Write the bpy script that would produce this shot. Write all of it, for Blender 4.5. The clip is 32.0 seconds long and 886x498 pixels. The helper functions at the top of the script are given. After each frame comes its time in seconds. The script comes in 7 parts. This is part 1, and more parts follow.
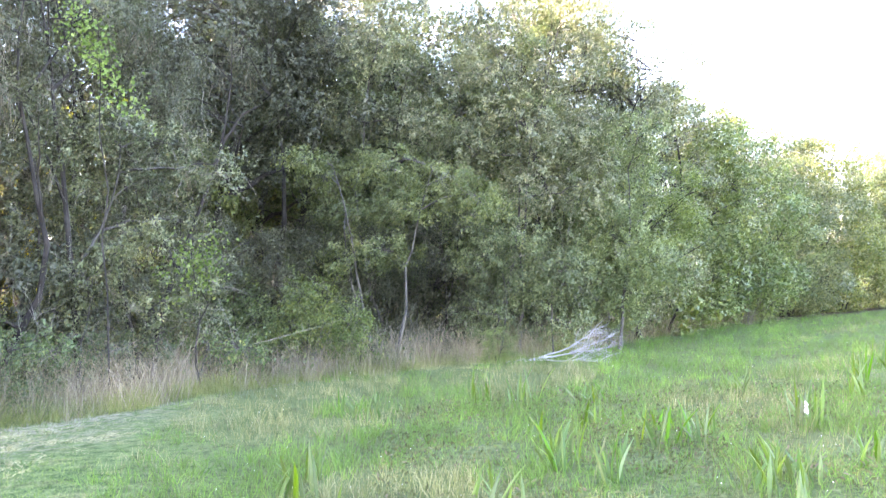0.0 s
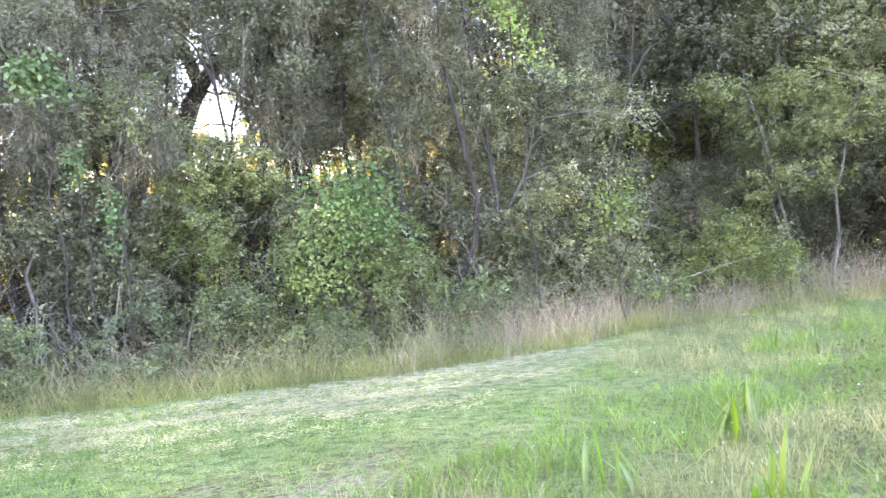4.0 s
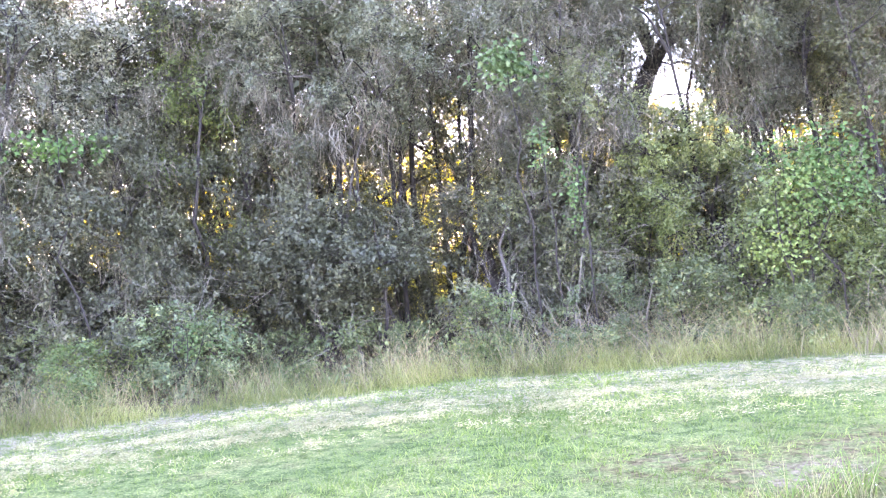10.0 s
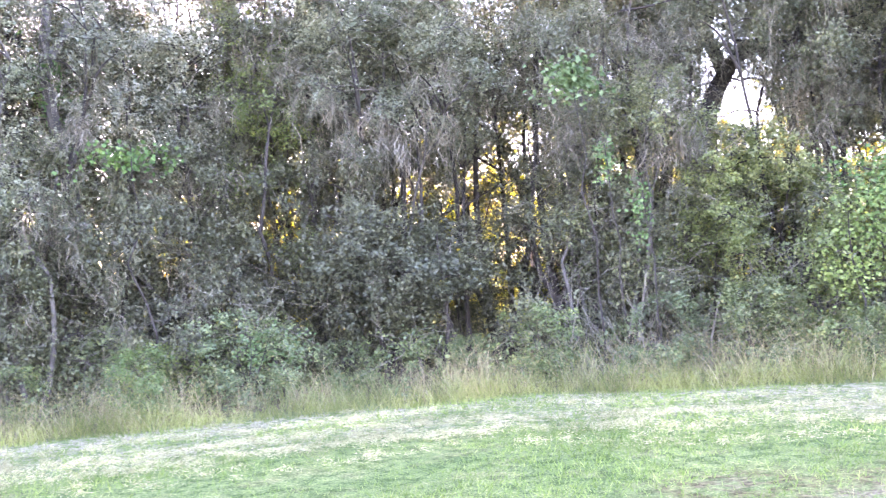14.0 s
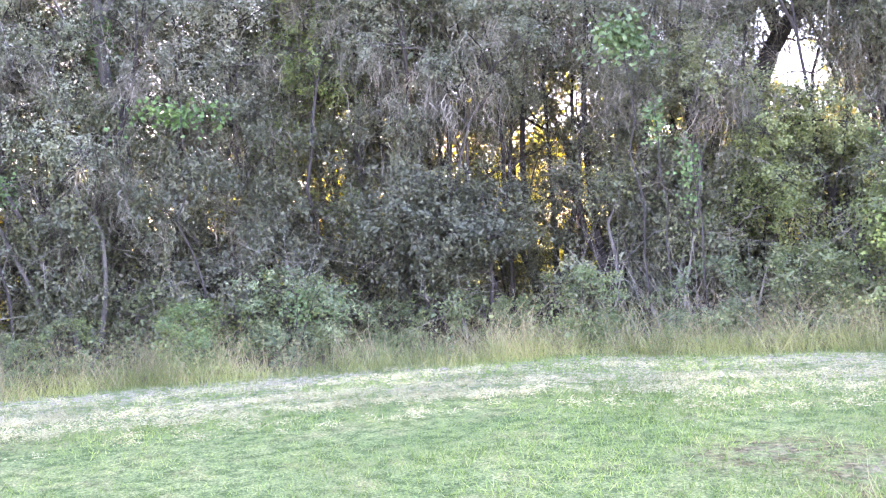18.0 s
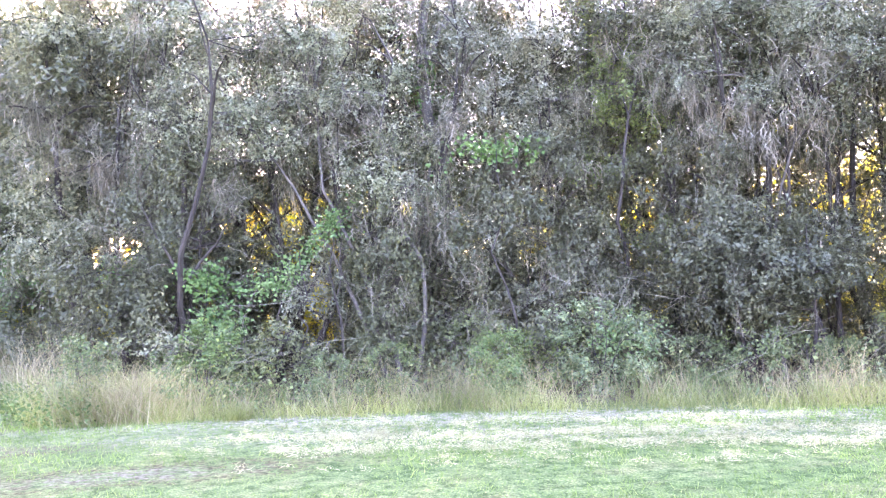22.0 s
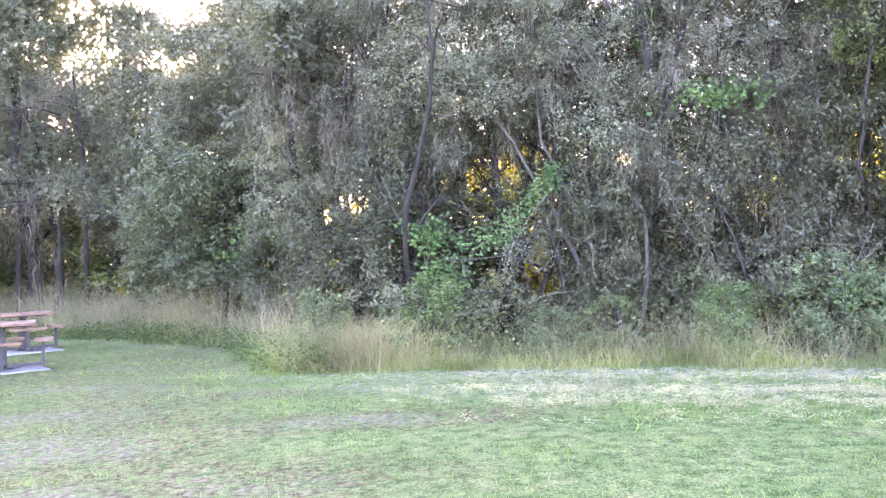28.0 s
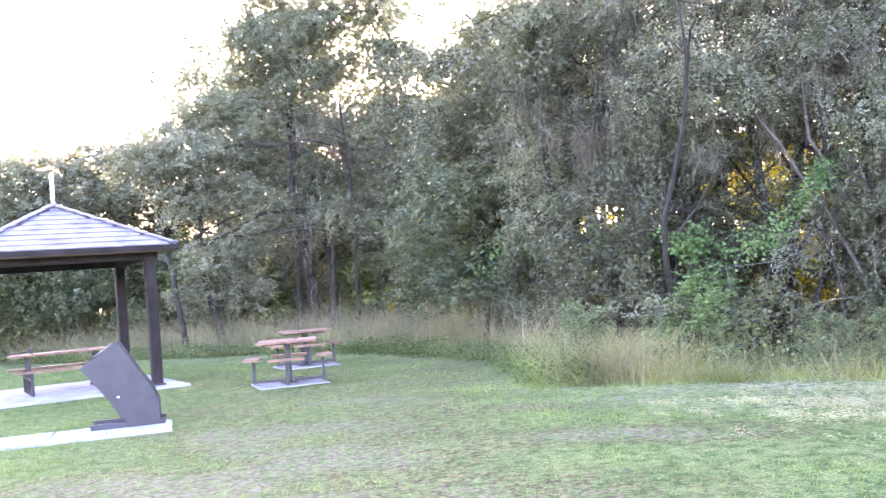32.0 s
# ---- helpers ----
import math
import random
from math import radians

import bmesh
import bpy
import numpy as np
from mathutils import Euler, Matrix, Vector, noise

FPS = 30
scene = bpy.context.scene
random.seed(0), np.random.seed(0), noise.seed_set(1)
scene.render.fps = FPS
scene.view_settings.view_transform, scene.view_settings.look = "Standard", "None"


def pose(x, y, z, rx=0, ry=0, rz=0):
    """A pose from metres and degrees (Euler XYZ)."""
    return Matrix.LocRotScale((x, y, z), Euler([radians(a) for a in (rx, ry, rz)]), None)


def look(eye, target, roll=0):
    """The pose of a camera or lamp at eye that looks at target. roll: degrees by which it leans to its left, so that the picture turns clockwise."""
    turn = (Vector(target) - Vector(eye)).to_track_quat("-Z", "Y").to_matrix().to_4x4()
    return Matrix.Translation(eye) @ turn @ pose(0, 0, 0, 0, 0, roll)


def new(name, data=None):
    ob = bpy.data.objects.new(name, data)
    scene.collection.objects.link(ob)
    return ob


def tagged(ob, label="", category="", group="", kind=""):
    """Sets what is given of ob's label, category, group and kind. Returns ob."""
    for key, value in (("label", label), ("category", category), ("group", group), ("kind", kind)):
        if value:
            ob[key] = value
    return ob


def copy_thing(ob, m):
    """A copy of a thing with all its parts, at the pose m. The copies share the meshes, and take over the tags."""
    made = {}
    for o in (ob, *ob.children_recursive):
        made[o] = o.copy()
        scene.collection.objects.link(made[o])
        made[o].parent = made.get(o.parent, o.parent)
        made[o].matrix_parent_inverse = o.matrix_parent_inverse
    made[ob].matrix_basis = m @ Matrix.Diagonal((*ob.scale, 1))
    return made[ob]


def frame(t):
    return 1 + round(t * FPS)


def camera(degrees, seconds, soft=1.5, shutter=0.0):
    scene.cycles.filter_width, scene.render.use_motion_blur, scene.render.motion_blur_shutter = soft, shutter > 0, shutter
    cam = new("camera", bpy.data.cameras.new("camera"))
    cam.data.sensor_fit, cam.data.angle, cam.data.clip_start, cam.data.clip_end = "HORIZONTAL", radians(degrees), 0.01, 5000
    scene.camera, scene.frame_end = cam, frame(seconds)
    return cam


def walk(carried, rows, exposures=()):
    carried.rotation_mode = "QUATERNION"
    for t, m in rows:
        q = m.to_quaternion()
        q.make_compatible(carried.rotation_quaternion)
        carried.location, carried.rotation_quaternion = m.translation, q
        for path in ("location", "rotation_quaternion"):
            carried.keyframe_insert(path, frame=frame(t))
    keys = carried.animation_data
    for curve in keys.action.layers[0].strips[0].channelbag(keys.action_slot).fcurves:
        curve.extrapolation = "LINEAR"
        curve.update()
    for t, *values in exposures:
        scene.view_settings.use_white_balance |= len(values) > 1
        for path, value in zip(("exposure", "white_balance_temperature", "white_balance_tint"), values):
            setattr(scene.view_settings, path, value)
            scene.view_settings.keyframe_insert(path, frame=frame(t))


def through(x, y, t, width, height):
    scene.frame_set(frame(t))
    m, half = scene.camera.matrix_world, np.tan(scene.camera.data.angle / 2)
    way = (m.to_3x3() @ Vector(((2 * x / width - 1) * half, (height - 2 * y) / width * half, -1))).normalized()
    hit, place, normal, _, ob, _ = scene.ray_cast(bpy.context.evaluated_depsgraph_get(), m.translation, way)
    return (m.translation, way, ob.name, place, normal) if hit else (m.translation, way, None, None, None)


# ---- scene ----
cam = camera(50.13, 32.0, soft=1.25, shutter=0.35)

# seconds, x, y, z, then the turn about x, y and z in degrees
PATH = [
    (0, -0.001, 0.150, 1.55, 92.43, 1.34, 0.20),
    (0.5, -0.005, 0.150, 1.55, 89.68, 1.49, 2.08),
    (1, -0.017, 0.149, 1.55, 86.91, 2.14, 6.59),
    (1.5, -0.024, 0.148, 1.55, 86.41, 2.51, 9.05),
    (2, -0.032, 0.147, 1.55, 88.45, 2.93, 12.25),
    (2.5, -0.037, 0.145, 1.55, 89.28, 3.33, 14.11),
    (3, -0.043, 0.144, 1.55, 89.82, 4.06, 16.75),
    (3.5, -0.055, 0.140, 1.55, 90.01, 4.95, 21.34),
    (4, -0.063, 0.136, 1.55, 90.04, 5.02, 24.95),
    (4.5, -0.069, 0.133, 1.55, 90.39, 5.73, 27.56),
    (6.5, -0.097, 0.115, 1.55, 90.78, 4.10, 40.07),
    (7, -0.097, 0.115, 1.55, 90.53, 3.96, 40.18),
    (7.5, -0.102, 0.110, 1.55, 90.45, 4.42, 42.87),
    (8, -0.107, 0.105, 1.55, 90.76, 4.46, 45.61),
    (8.5, -0.114, 0.097, 1.55, 91.50, 5.10, 49.53),
    (9, -0.119, 0.091, 1.55, 91.45, 5.32, 52.54),
    (9.5, -0.118, 0.093, 1.55, 91.06, 5.61, 51.70),
    (10, -0.118, 0.092, 1.55, 90.82, 5.53, 51.95),
    (10.5, -0.121, 0.089, 1.55, 91.14, 5.06, 53.47),
    (11, -0.121, 0.088, 1.55, 91.65, 4.95, 53.96),
    (11.5, -0.121, 0.089, 1.55, 91.93, 4.59, 53.64),
    (12, -0.123, 0.085, 1.55, 92.10, 4.23, 55.29),
    (12.5, -0.123, 0.086, 1.55, 91.71, 3.79, 54.79),
    (13, -0.121, 0.088, 1.55, 91.66, 3.87, 54.02),
    (13.5, -0.122, 0.088, 1.55, 91.81, 3.67, 54.15),
    (14, -0.124, 0.085, 1.55, 91.97, 4.29, 55.67),
    (14.5, -0.128, 0.079, 1.55, 91.91, 3.44, 58.28),
    (16.5, -0.128, 0.078, 1.55, 90.17, 4.49, 58.71),
    (17, -0.128, 0.077, 1.55, 90.02, 4.12, 58.93),
    (17.5, -0.128, 0.078, 1.55, 89.98, 3.69, 58.56),
    (18, -0.128, 0.079, 1.55, 89.74, 3.43, 58.36),
    (18.5, -0.134, 0.068, 1.55, 89.27, 1.91, 63.06),
    (19, -0.142, 0.048, 1.55, 89.79, 0.47, 71.31),
    (19.5, -0.145, 0.040, 1.55, 90.48, 0.60, 74.47),
    (20, -0.145, 0.038, 1.55, 91.20, 1.04, 75.19),
    (20.5, -0.145, 0.037, 1.55, 91.69, 2.07, 75.54),
    (21, -0.146, 0.036, 1.55, 92.09, 2.33, 76.12),
    (21.5, -0.146, 0.036, 1.55, 92.38, 2.59, 76.20),
    (22, -0.146, 0.034, 1.55, 92.60, 2.28, 76.75),
    (22.5, -0.146, 0.033, 1.55, 92.46, 2.27, 77.29),
    (23, -0.147, 0.031, 1.55, 91.76, 3.17, 78.09),
    (23.5, -0.148, 0.027, 1.55, 90.86, 4.10, 79.78),
    (24, -0.148, 0.022, 1.55, 90.07, 4.07, 81.47),
    (24.5, -0.149, 0.018, 1.55, 89.52, 3.81, 83.19),
    (25, -0.149, 0.014, 1.55, 89.34, 3.58, 84.56),
    (25.5, -0.150, 0.012, 1.55, 89.39, 2.92, 85.45),
    (27.5, -0.150, 0.003, 1.55, 89.99, 2.60, 88.75),
    (28, -0.150, 0.000, 1.55, 90.33, 2.69, 89.87),
    (28.5, -0.150, -0.003, 1.55, 90.86, 2.76, 91.07),
    (29, -0.150, -0.006, 1.55, 91.30, 2.54, 92.30),
    (29.5, -0.150, -0.008, 1.55, 91.40, 2.28, 93.15),
    (30, -0.150, -0.011, 1.55, 91.29, 2.34, 94.14),
    (30.5, -0.149, -0.014, 1.55, 91.19, 3.00, 95.41),
    (31, -0.148, -0.023, 1.55, 91.20, 2.99, 98.64),
    (31.5, -0.147, -0.032, 1.55, 91.67, 3.69, 102.25),
    (32, -0.145, -0.040, 1.55, 92.06, 4.51, 105.28),
]
walk(cam, [(t, pose(*row)) for t, *row in PATH], exposures=[(0, 4.48, 6350, 33), (4, 4.74, 6750, 38), (9, 4.96, 6400, 50), (13, 5.05, 6400, 51), (17, 4.90, 6350, 52), (19, 4.85, 6330, 54), (22.5, 5.11, 6280, 53), (25, 4.73, 6300, 52), (28, 4.73, 6300, 50), (30, 4.77, 6280, 47), (32, 4.62, 6330, 46)])

# ---------------------------------------------------------------- light
SUN_AZ, SUN_EL = 108.0, 13.0          # degrees to the left of +y, and above the horizon
sky_world = bpy.data.worlds.new("evening_sky")
sky_world.use_nodes = True
scene.world = sky_world
sky = sky_world.node_tree.nodes.new("ShaderNodeTexSky")
sky.sky_type = "NISHITA"
sky.sun_disc = False
sky.sun_elevation = radians(SUN_EL)
sky.sun_rotation = radians(-SUN_AZ)
sky.dust_density = 2.0
backg = sky_world.node_tree.nodes["Background"]
sky_world.node_tree.links.new(sky.outputs[0], backg.inputs[0])
backg.inputs[1].default_value = 0.14
sun_data = bpy.data.lights.new("sun", "SUN")
sun_data.energy, sun_data.angle, sun_data.color = 3.6, radians(0.6), (1.0, 0.86, 0.62)
sun = new("sun", sun_data)
sun_way = Vector((-math.sin(radians(SUN_AZ)) * math.cos(radians(SUN_EL)), math.cos(radians(SUN_AZ)) * math.cos(radians(SUN_EL)), math.sin(radians(SUN_EL))))
sun.matrix_world = look(sun_way * 120, (0, 0, 0))


# ---------------------------------------------------------------- materials
def material(name):
    m = bpy.data.materials.new(name)
    m.use_nodes = True
    nt = m.node_tree
    return m, nt, nt.nodes["Principled BSDF"]


def ramp(nt, stops):
    n = nt.nodes.new("ShaderNodeValToRGB")
    cr = n.color_ramp
    while len(cr.elements) < len(stops):
        cr.elements.new(0.5)
    for e, (p, c) in zip(cr.elements, stops):
        e.position, e.color = p, (*c, 1)
    return n


def noise_node(nt, scale, detail=4.0, coords="Object"):
    tc = nt.nodes.new("ShaderNodeTexCoord")
    n = nt.nodes.new("ShaderNodeTexNoise")
    n.inputs["Scale"].default_value, n.inputs["Detail"].default_value = scale, detail
    nt.links.new(tc.outputs[coords], n.inputs["Vector"])
    return n


def mix_color(nt, kind, fac, a, b):
    n = nt.nodes.new("ShaderNodeMix")
    n.data_type, n.blend_type = "RGBA", kind
    for sock, v in ((n.inputs[0], fac), (n.inputs[6], a), (n.inputs[7], b)):
        if isinstance(v, bpy.types.NodeSocket):
            nt.links.new(v, sock)
        elif isinstance(v, (int, float)):
            sock.default_value = v
        else:
            sock.default_value = (*v, 1)
    return n.outputs[2]


def leaf_material(name, stops, through=0.35, rough=0.45, tint=(1.0, 1.0, 0.55), vary=1.0, patchy=0.8, glow=0.4):
    """Leaves: each one has its own shade, each plant a slight shift; part of the light goes through."""
    m, nt, b = material(name)
    geo = nt.nodes.new("ShaderNodeNewGeometry")
    r = ramp(nt, stops)
    even = nt.nodes.new("ShaderNodeMapRange")
    even.inputs[3].default_value, even.inputs[4].default_value = 0.14, 0.96
    nt.links.new(geo.outputs["Random Per Island"], even.inputs[0])
    nt.links.new(even.outputs[0], r.inputs[0])
    info = nt.nodes.new("ShaderNodeObjectInfo")
    hsv = nt.nodes.new("ShaderNodeHueSaturation")
    for sock, lo, hi, k in (("Hue", 0.472, 0.52, 1.0), ("Value", 0.78, 1.36, 7.3), ("Saturation", 0.72, 1.38, 13.7)):
        mr = nt.nodes.new("ShaderNodeMapRange")
        mid = 0.5 if sock == "Hue" else 1.0
        mr.inputs[3].default_value, mr.inputs[4].default_value = mid + (lo - mid) * vary, mid + (hi - mid) * vary
        many, part_of = nt.nodes.new("ShaderNodeMath"), nt.nodes.new("ShaderNodeMath")
        many.operation, part_of.operation = "MULTIPLY", "FRACT"
        many.inputs[1].default_value = k
        nt.links.new(info.outputs["Random"], many.inputs[0])
        nt.links.new(many.outputs[0], part_of.inputs[0])
        nt.links.new(part_of.outputs[0], mr.inputs[0])
        nt.links.new(mr.outputs[0], hsv.inputs[sock])
    clump = noise_node(nt, 0.85, 3)
    shade = ramp(nt, [(0.34, (0.62, 0.66, 0.60)), (0.5, (1.0, 1.0, 1.0)), (0.66, (1.42, 1.34, 1.26))])
    nt.links.new(clump.outputs[0], shade.inputs[0])
    nt.links.new(mix_color(nt, "MULTIPLY", patchy, r.outputs[0], shade.outputs[0]), hsv.inputs["Color"])
    nt.links.new(hsv.outputs[0], b.inputs["Base Color"])
    b.inputs["Roughness"].default_value = rough
    if rough > 0.55:
        b.inputs["Specular IOR Level"].default_value = 0.12
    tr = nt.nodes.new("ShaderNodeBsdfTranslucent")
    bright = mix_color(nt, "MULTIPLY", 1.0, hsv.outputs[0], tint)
    # glow lifts the let-through colour: brightness added beyond the leaf's own
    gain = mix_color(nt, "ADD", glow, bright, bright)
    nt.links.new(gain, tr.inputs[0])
    mx = nt.nodes.new("ShaderNodeMixShader")
    mx.inputs[0].default_value = through
    nt.links.new(b.outputs[0], mx.inputs[1])
    nt.links.new(tr.outputs[0], mx.inputs[2])
    nt.links.new(mx.outputs[0], nt.nodes["Material Output"].inputs[0])
    return m


def surface(name, a, b_, scale, rough=0.8, metal=0.0, bump=0.0, fine=60.0):
    m, nt, b = material(name)
    n = noise_node(nt, scale)
    r = ramp(nt, [(0.32, a), (0.68, b_)])
    nt.links.new(n.outputs[0], r.inputs[0])
    n2 = noise_node(nt, fine, 6)
    c = mix_color(nt, "MULTIPLY", 0.5, r.outputs[0], n2.outputs[0])
    c = mix_color(nt, "ADD", 0.35, c, r.outputs[0])
    nt.links.new(c, b.inputs["Base Color"])
    b.inputs["Roughness"].default_value, b.inputs["Metallic"].default_value = rough, metal
    if bump:
        bp = nt.nodes.new("ShaderNodeBump")
        bp.inputs["Strength"].default_value, bp.inputs["Distance"].default_value = bump, 0.02
        nt.links.new(n2.outputs[0], bp.inputs["Height"])
        nt.links.new(bp.outputs[0], b.inputs["Normal"])
    return m


LEAF_OAK = leaf_material("oak_leaf", [(0.0, (0.098, 0.108, 0.070)), (0.5, (0.158, 0.170, 0.112)), (0.92, (0.232, 0.240, 0.164)), (1.0, (0.30, 0.275, 0.165))], 0.34, 0.5, (1.0, 0.97, 0.7), vary=0.5)
LEAF_GREY = leaf_material("grey_green_leaf", [(0.0, (0.07714, 0.09323, 0.04532)), (0.5, (0.141, 0.1618, 0.07971)), (0.92, (0.2167, 0.2331, 0.1237)), (1.0, (0.2924, 0.2331, 0.1099))], 0.2, 0.36, vary=0.3)
LEAF_OLIVE = leaf_material("olive_leaf", [(0.0, (0.07439, 0.1067, 0.03311)), (0.5, (0.133, 0.1764, 0.06113)), (0.93, (0.203, 0.2495, 0.08914)), (1.0, (0.2705, 0.2204, 0.07641))], 0.38, vary=0.35)
LEAF_DARK = leaf_material("dark_evergreen_leaf", [(0.0, (0.0383, 0.04435, 0.02359)), (0.55, (0.06854, 0.07762, 0.04082)), (1.0, (0.123, 0.131, 0.07258))], 0.2, 0.48, vary=0.4)
LEAF_SHRUB = leaf_material("shrub_leaf", [(0.0, (0.07118, 0.09981, 0.03804)), (0.5, (0.1257, 0.1623, 0.06128)), (0.9, (0.1913, 0.2291, 0.0909)), (1.0, (0.2669, 0.2382, 0.08454))], 0.28, 0.4, vary=0.6)
# back-row leaves: the wood's inner shade is put into this darker green
LEAF_SHADED = leaf_material("shade_darkened_leaf", [(0.0, (0.0456, 0.05244, 0.02964)), (0.55, (0.08436, 0.09462, 0.05472)), (1.0, (0.1459, 0.155, 0.09348))], 0.28, 0.5, vary=0.4)
LEAF_BAY = leaf_material("dark_bay_leaf", [(0.0, (0.050, 0.066, 0.034)), (0.5, (0.092, 0.115, 0.060)), (0.93, (0.145, 0.170, 0.092)), (1.0, (0.20, 0.19, 0.09))], 0.28, 0.5, vary=0.2)
LEAF_THICKET = leaf_material("bramble_leaf", [(0.0, (0.0572, 0.0858, 0.0374)), (0.5, (0.1045, 0.1452, 0.0638)), (0.88, (0.176, 0.2255, 0.1012)), (1.0, (0.308, 0.297, 0.11))], 0.3, vary=0.5)
LEAF_VINE = leaf_material("vine_leaf", [(0.0, (0.058, 0.108, 0.0450)), (0.6, (0.104, 0.176, 0.0738)), (1.0, (0.18, 0.255, 0.1170))], 0.3, 0.6, vary=0.3)
LEAF_LIGHT = leaf_material("light_vine_leaf", [(0.0, (0.10, 0.16, 0.045)), (0.6, (0.165, 0.24, 0.075)), (1.0, (0.26, 0.33, 0.12))], 0.35, 0.6, vary=0.2)
LEAF_PALE = leaf_material("pale_grey_green_leaf", [(0.0, (0.118, 0.134, 0.086)), (0.5, (0.178, 0.197, 0.130)), (0.92, (0.248, 0.264, 0.182)), (1.0, (0.29, 0.27, 0.165))], 0.3, 0.5, (1.0, 0.98, 0.75), vary=0.3)
LEAF_YOUNG = leaf_material("fresh_oak_leaf", [(0.0, (0.07475, 0.1035, 0.0368)), (0.5, (0.1323, 0.1702, 0.0598)), (0.93, (0.1955, 0.2357, 0.08625)), (1.0, (0.322, 0.276, 0.0805))], 0.35, 0.4, vary=0.3)
# bushes behind the wood: sunlight is put into this yellow and its stronger glow
LEAF_SUNLIT = leaf_material("sunlit_toned_leaf", [(0.0, (0.13, 0.145, 0.014)), (0.5, (0.235, 0.235, 0.022)), (1.0, (0.36, 0.31, 0.04))], 0.5, glow=0.8)
MOSS = leaf_material("grey_hanging_moss", [(0.0, (0.0953, 0.08809, 0.06544)), (0.6, (0.1793, 0.1693, 0.1288)), (1.0, (0.3027, 0.2917, 0.2315))], 0.3, 0.9, (1.0, 0.95, 0.82), vary=0.4)
BARK = surface("grey_bark", (0.017, 0.0135, 0.011), (0.048, 0.040, 0.033), 3.0, 0.9, 0.0, 0.8, 25)
PALE_BARK = surface("pale_grey_bark", (0.045, 0.041, 0.035), (0.11, 0.10, 0.086), 4.0, 0.9, 0.0, 0.6, 25)
TWIG = surface("pale_twig", (0.125, 0.115, 0.088), (0.245, 0.225, 0.178), 4.0, 0.85)
DEADWOOD = surface("bleached_wood", (0.20, 0.195, 0.18), (0.34, 0.335, 0.32), 5.0, 0.8, 0.0, 0.3)
STRAW = leaf_material("dry_grass_blade", [(0.0, (0.1734, 0.1393, 0.086)), (0.5, (0.3082, 0.2601, 0.1677)), (0.8, (0.4238, 0.3669, 0.2494)), (0.9, (0.183, 0.1858, 0.086)), (1.0, (0.2312, 0.2229, 0.1118))], 0.3, 0.7, vary=0.0)
GRASS = leaf_material("green_grass_blade", [(0.0, (0.1006, 0.1398, 0.0559)), (0.5, (0.1733, 0.218, 0.09168)), (0.85, (0.2571, 0.2907, 0.1398)), (1.0, (0.4025, 0.3689, 0.2348))], 0.3, 0.6, vary=0.0)
TUFT = leaf_material("edge_tuft_blade", [(0.0, (0.117, 0.144, 0.0495)), (0.5, (0.198, 0.225, 0.081)), (0.85, (0.279, 0.2925, 0.1215)), (1.0, (0.378, 0.351, 0.207))], 0.3, 0.6, vary=0.0)
LEAF_COVER = leaf_material("low_cover_leaf", [(0.0, (0.05, 0.085, 0.03)), (0.6, (0.09, 0.14, 0.05)), (1.0, (0.15, 0.20, 0.08))], 0.3, 0.6, vary=0.0)
LAWN = leaf_material("lawn_blade", [(0.0, (0.07616, 0.1284, 0.03382)), (0.5, (0.1356, 0.2086, 0.05825)), (0.8, (0.1932, 0.2727, 0.08268)), (1.0, (0.2879, 0.3259, 0.1409))], 0.3, 0.6, vary=0.0)
LUSH = leaf_material("lush_blade", [(0.0, (0.0669, 0.1344, 0.02039)), (0.6, (0.1162, 0.2194, 0.03743)), (1.0, (0.176, 0.2912, 0.05783))], 0.35, 0.5, vary=0.0)
LANCE = leaf_material("lance_leaf", [(0.0, (0.0688, 0.1204, 0.0301)), (0.6, (0.1032, 0.172, 0.043)), (1.0, (0.1548, 0.2322, 0.0688))], 0.35, 0.45)
WEEDS = leaf_material("low_weed_blade", [(0.0, (0.0602, 0.0645, 0.0344)), (0.45, (0.1032, 0.1161, 0.0516)), (0.8, (0.1462, 0.172, 0.0688)), (0.9, (0.1462, 0.1118, 0.0946)), (1.0, (0.2236, 0.2064, 0.1462))], 0.3, 0.7, vary=0.0)
PALE = leaf_material("pale_meadow_blade", [(0.0, (0.172, 0.1505, 0.1032)), (0.5, (0.2752, 0.2451, 0.172)), (0.85, (0.3784, 0.344, 0.258)), (1.0, (0.1892, 0.1978, 0.1032))], 0.35, 0.7, vary=0.0)
WISP = leaf_material("wispy_grass_blade", [(0.0, (0.1204, 0.1505, 0.0559)), (0.45, (0.2064, 0.2236, 0.0989)), (0.8, (0.301, 0.2967, 0.1677)), (1.0, (0.3956, 0.3655, 0.2494))], 0.3, 0.7, vary=0.0)
CLIP = leaf_material("grass_clippings", [(0.0, (0.2318, 0.2074, 0.1141)), (0.5, (0.3616, 0.3337, 0.2017)), (1.0, (0.4821, 0.4509, 0.2983))], 0.2, 0.9, vary=0.0)
WHITE_PETAL = leaf_material("white_petal", [(0.0, (0.55, 0.55, 0.52)), (1.0, (0.78, 0.78, 0.75))], 0.2, 0.6, (1.0, 1.0, 1.0))
WEED = leaf_material("withered_weed", [(0.0, (0.1445, 0.1156, 0.0915)), (0.5, (0.289, 0.2408, 0.183)), (1.0, (0.4623, 0.4045, 0.3082))], 0.2, 0.8, vary=0.0)


# ---------------------------------------------------------------- mesh helpers
def np_mesh(name, verts, faces):
    me = bpy.data.meshes.new(name)
    fs = []
    for f in faces:
        fs.extend(f.tolist() if isinstance(f, np.ndarray) else f)
    me.from_pydata(np.asarray(verts, float).tolist(), [], fs)
    return me


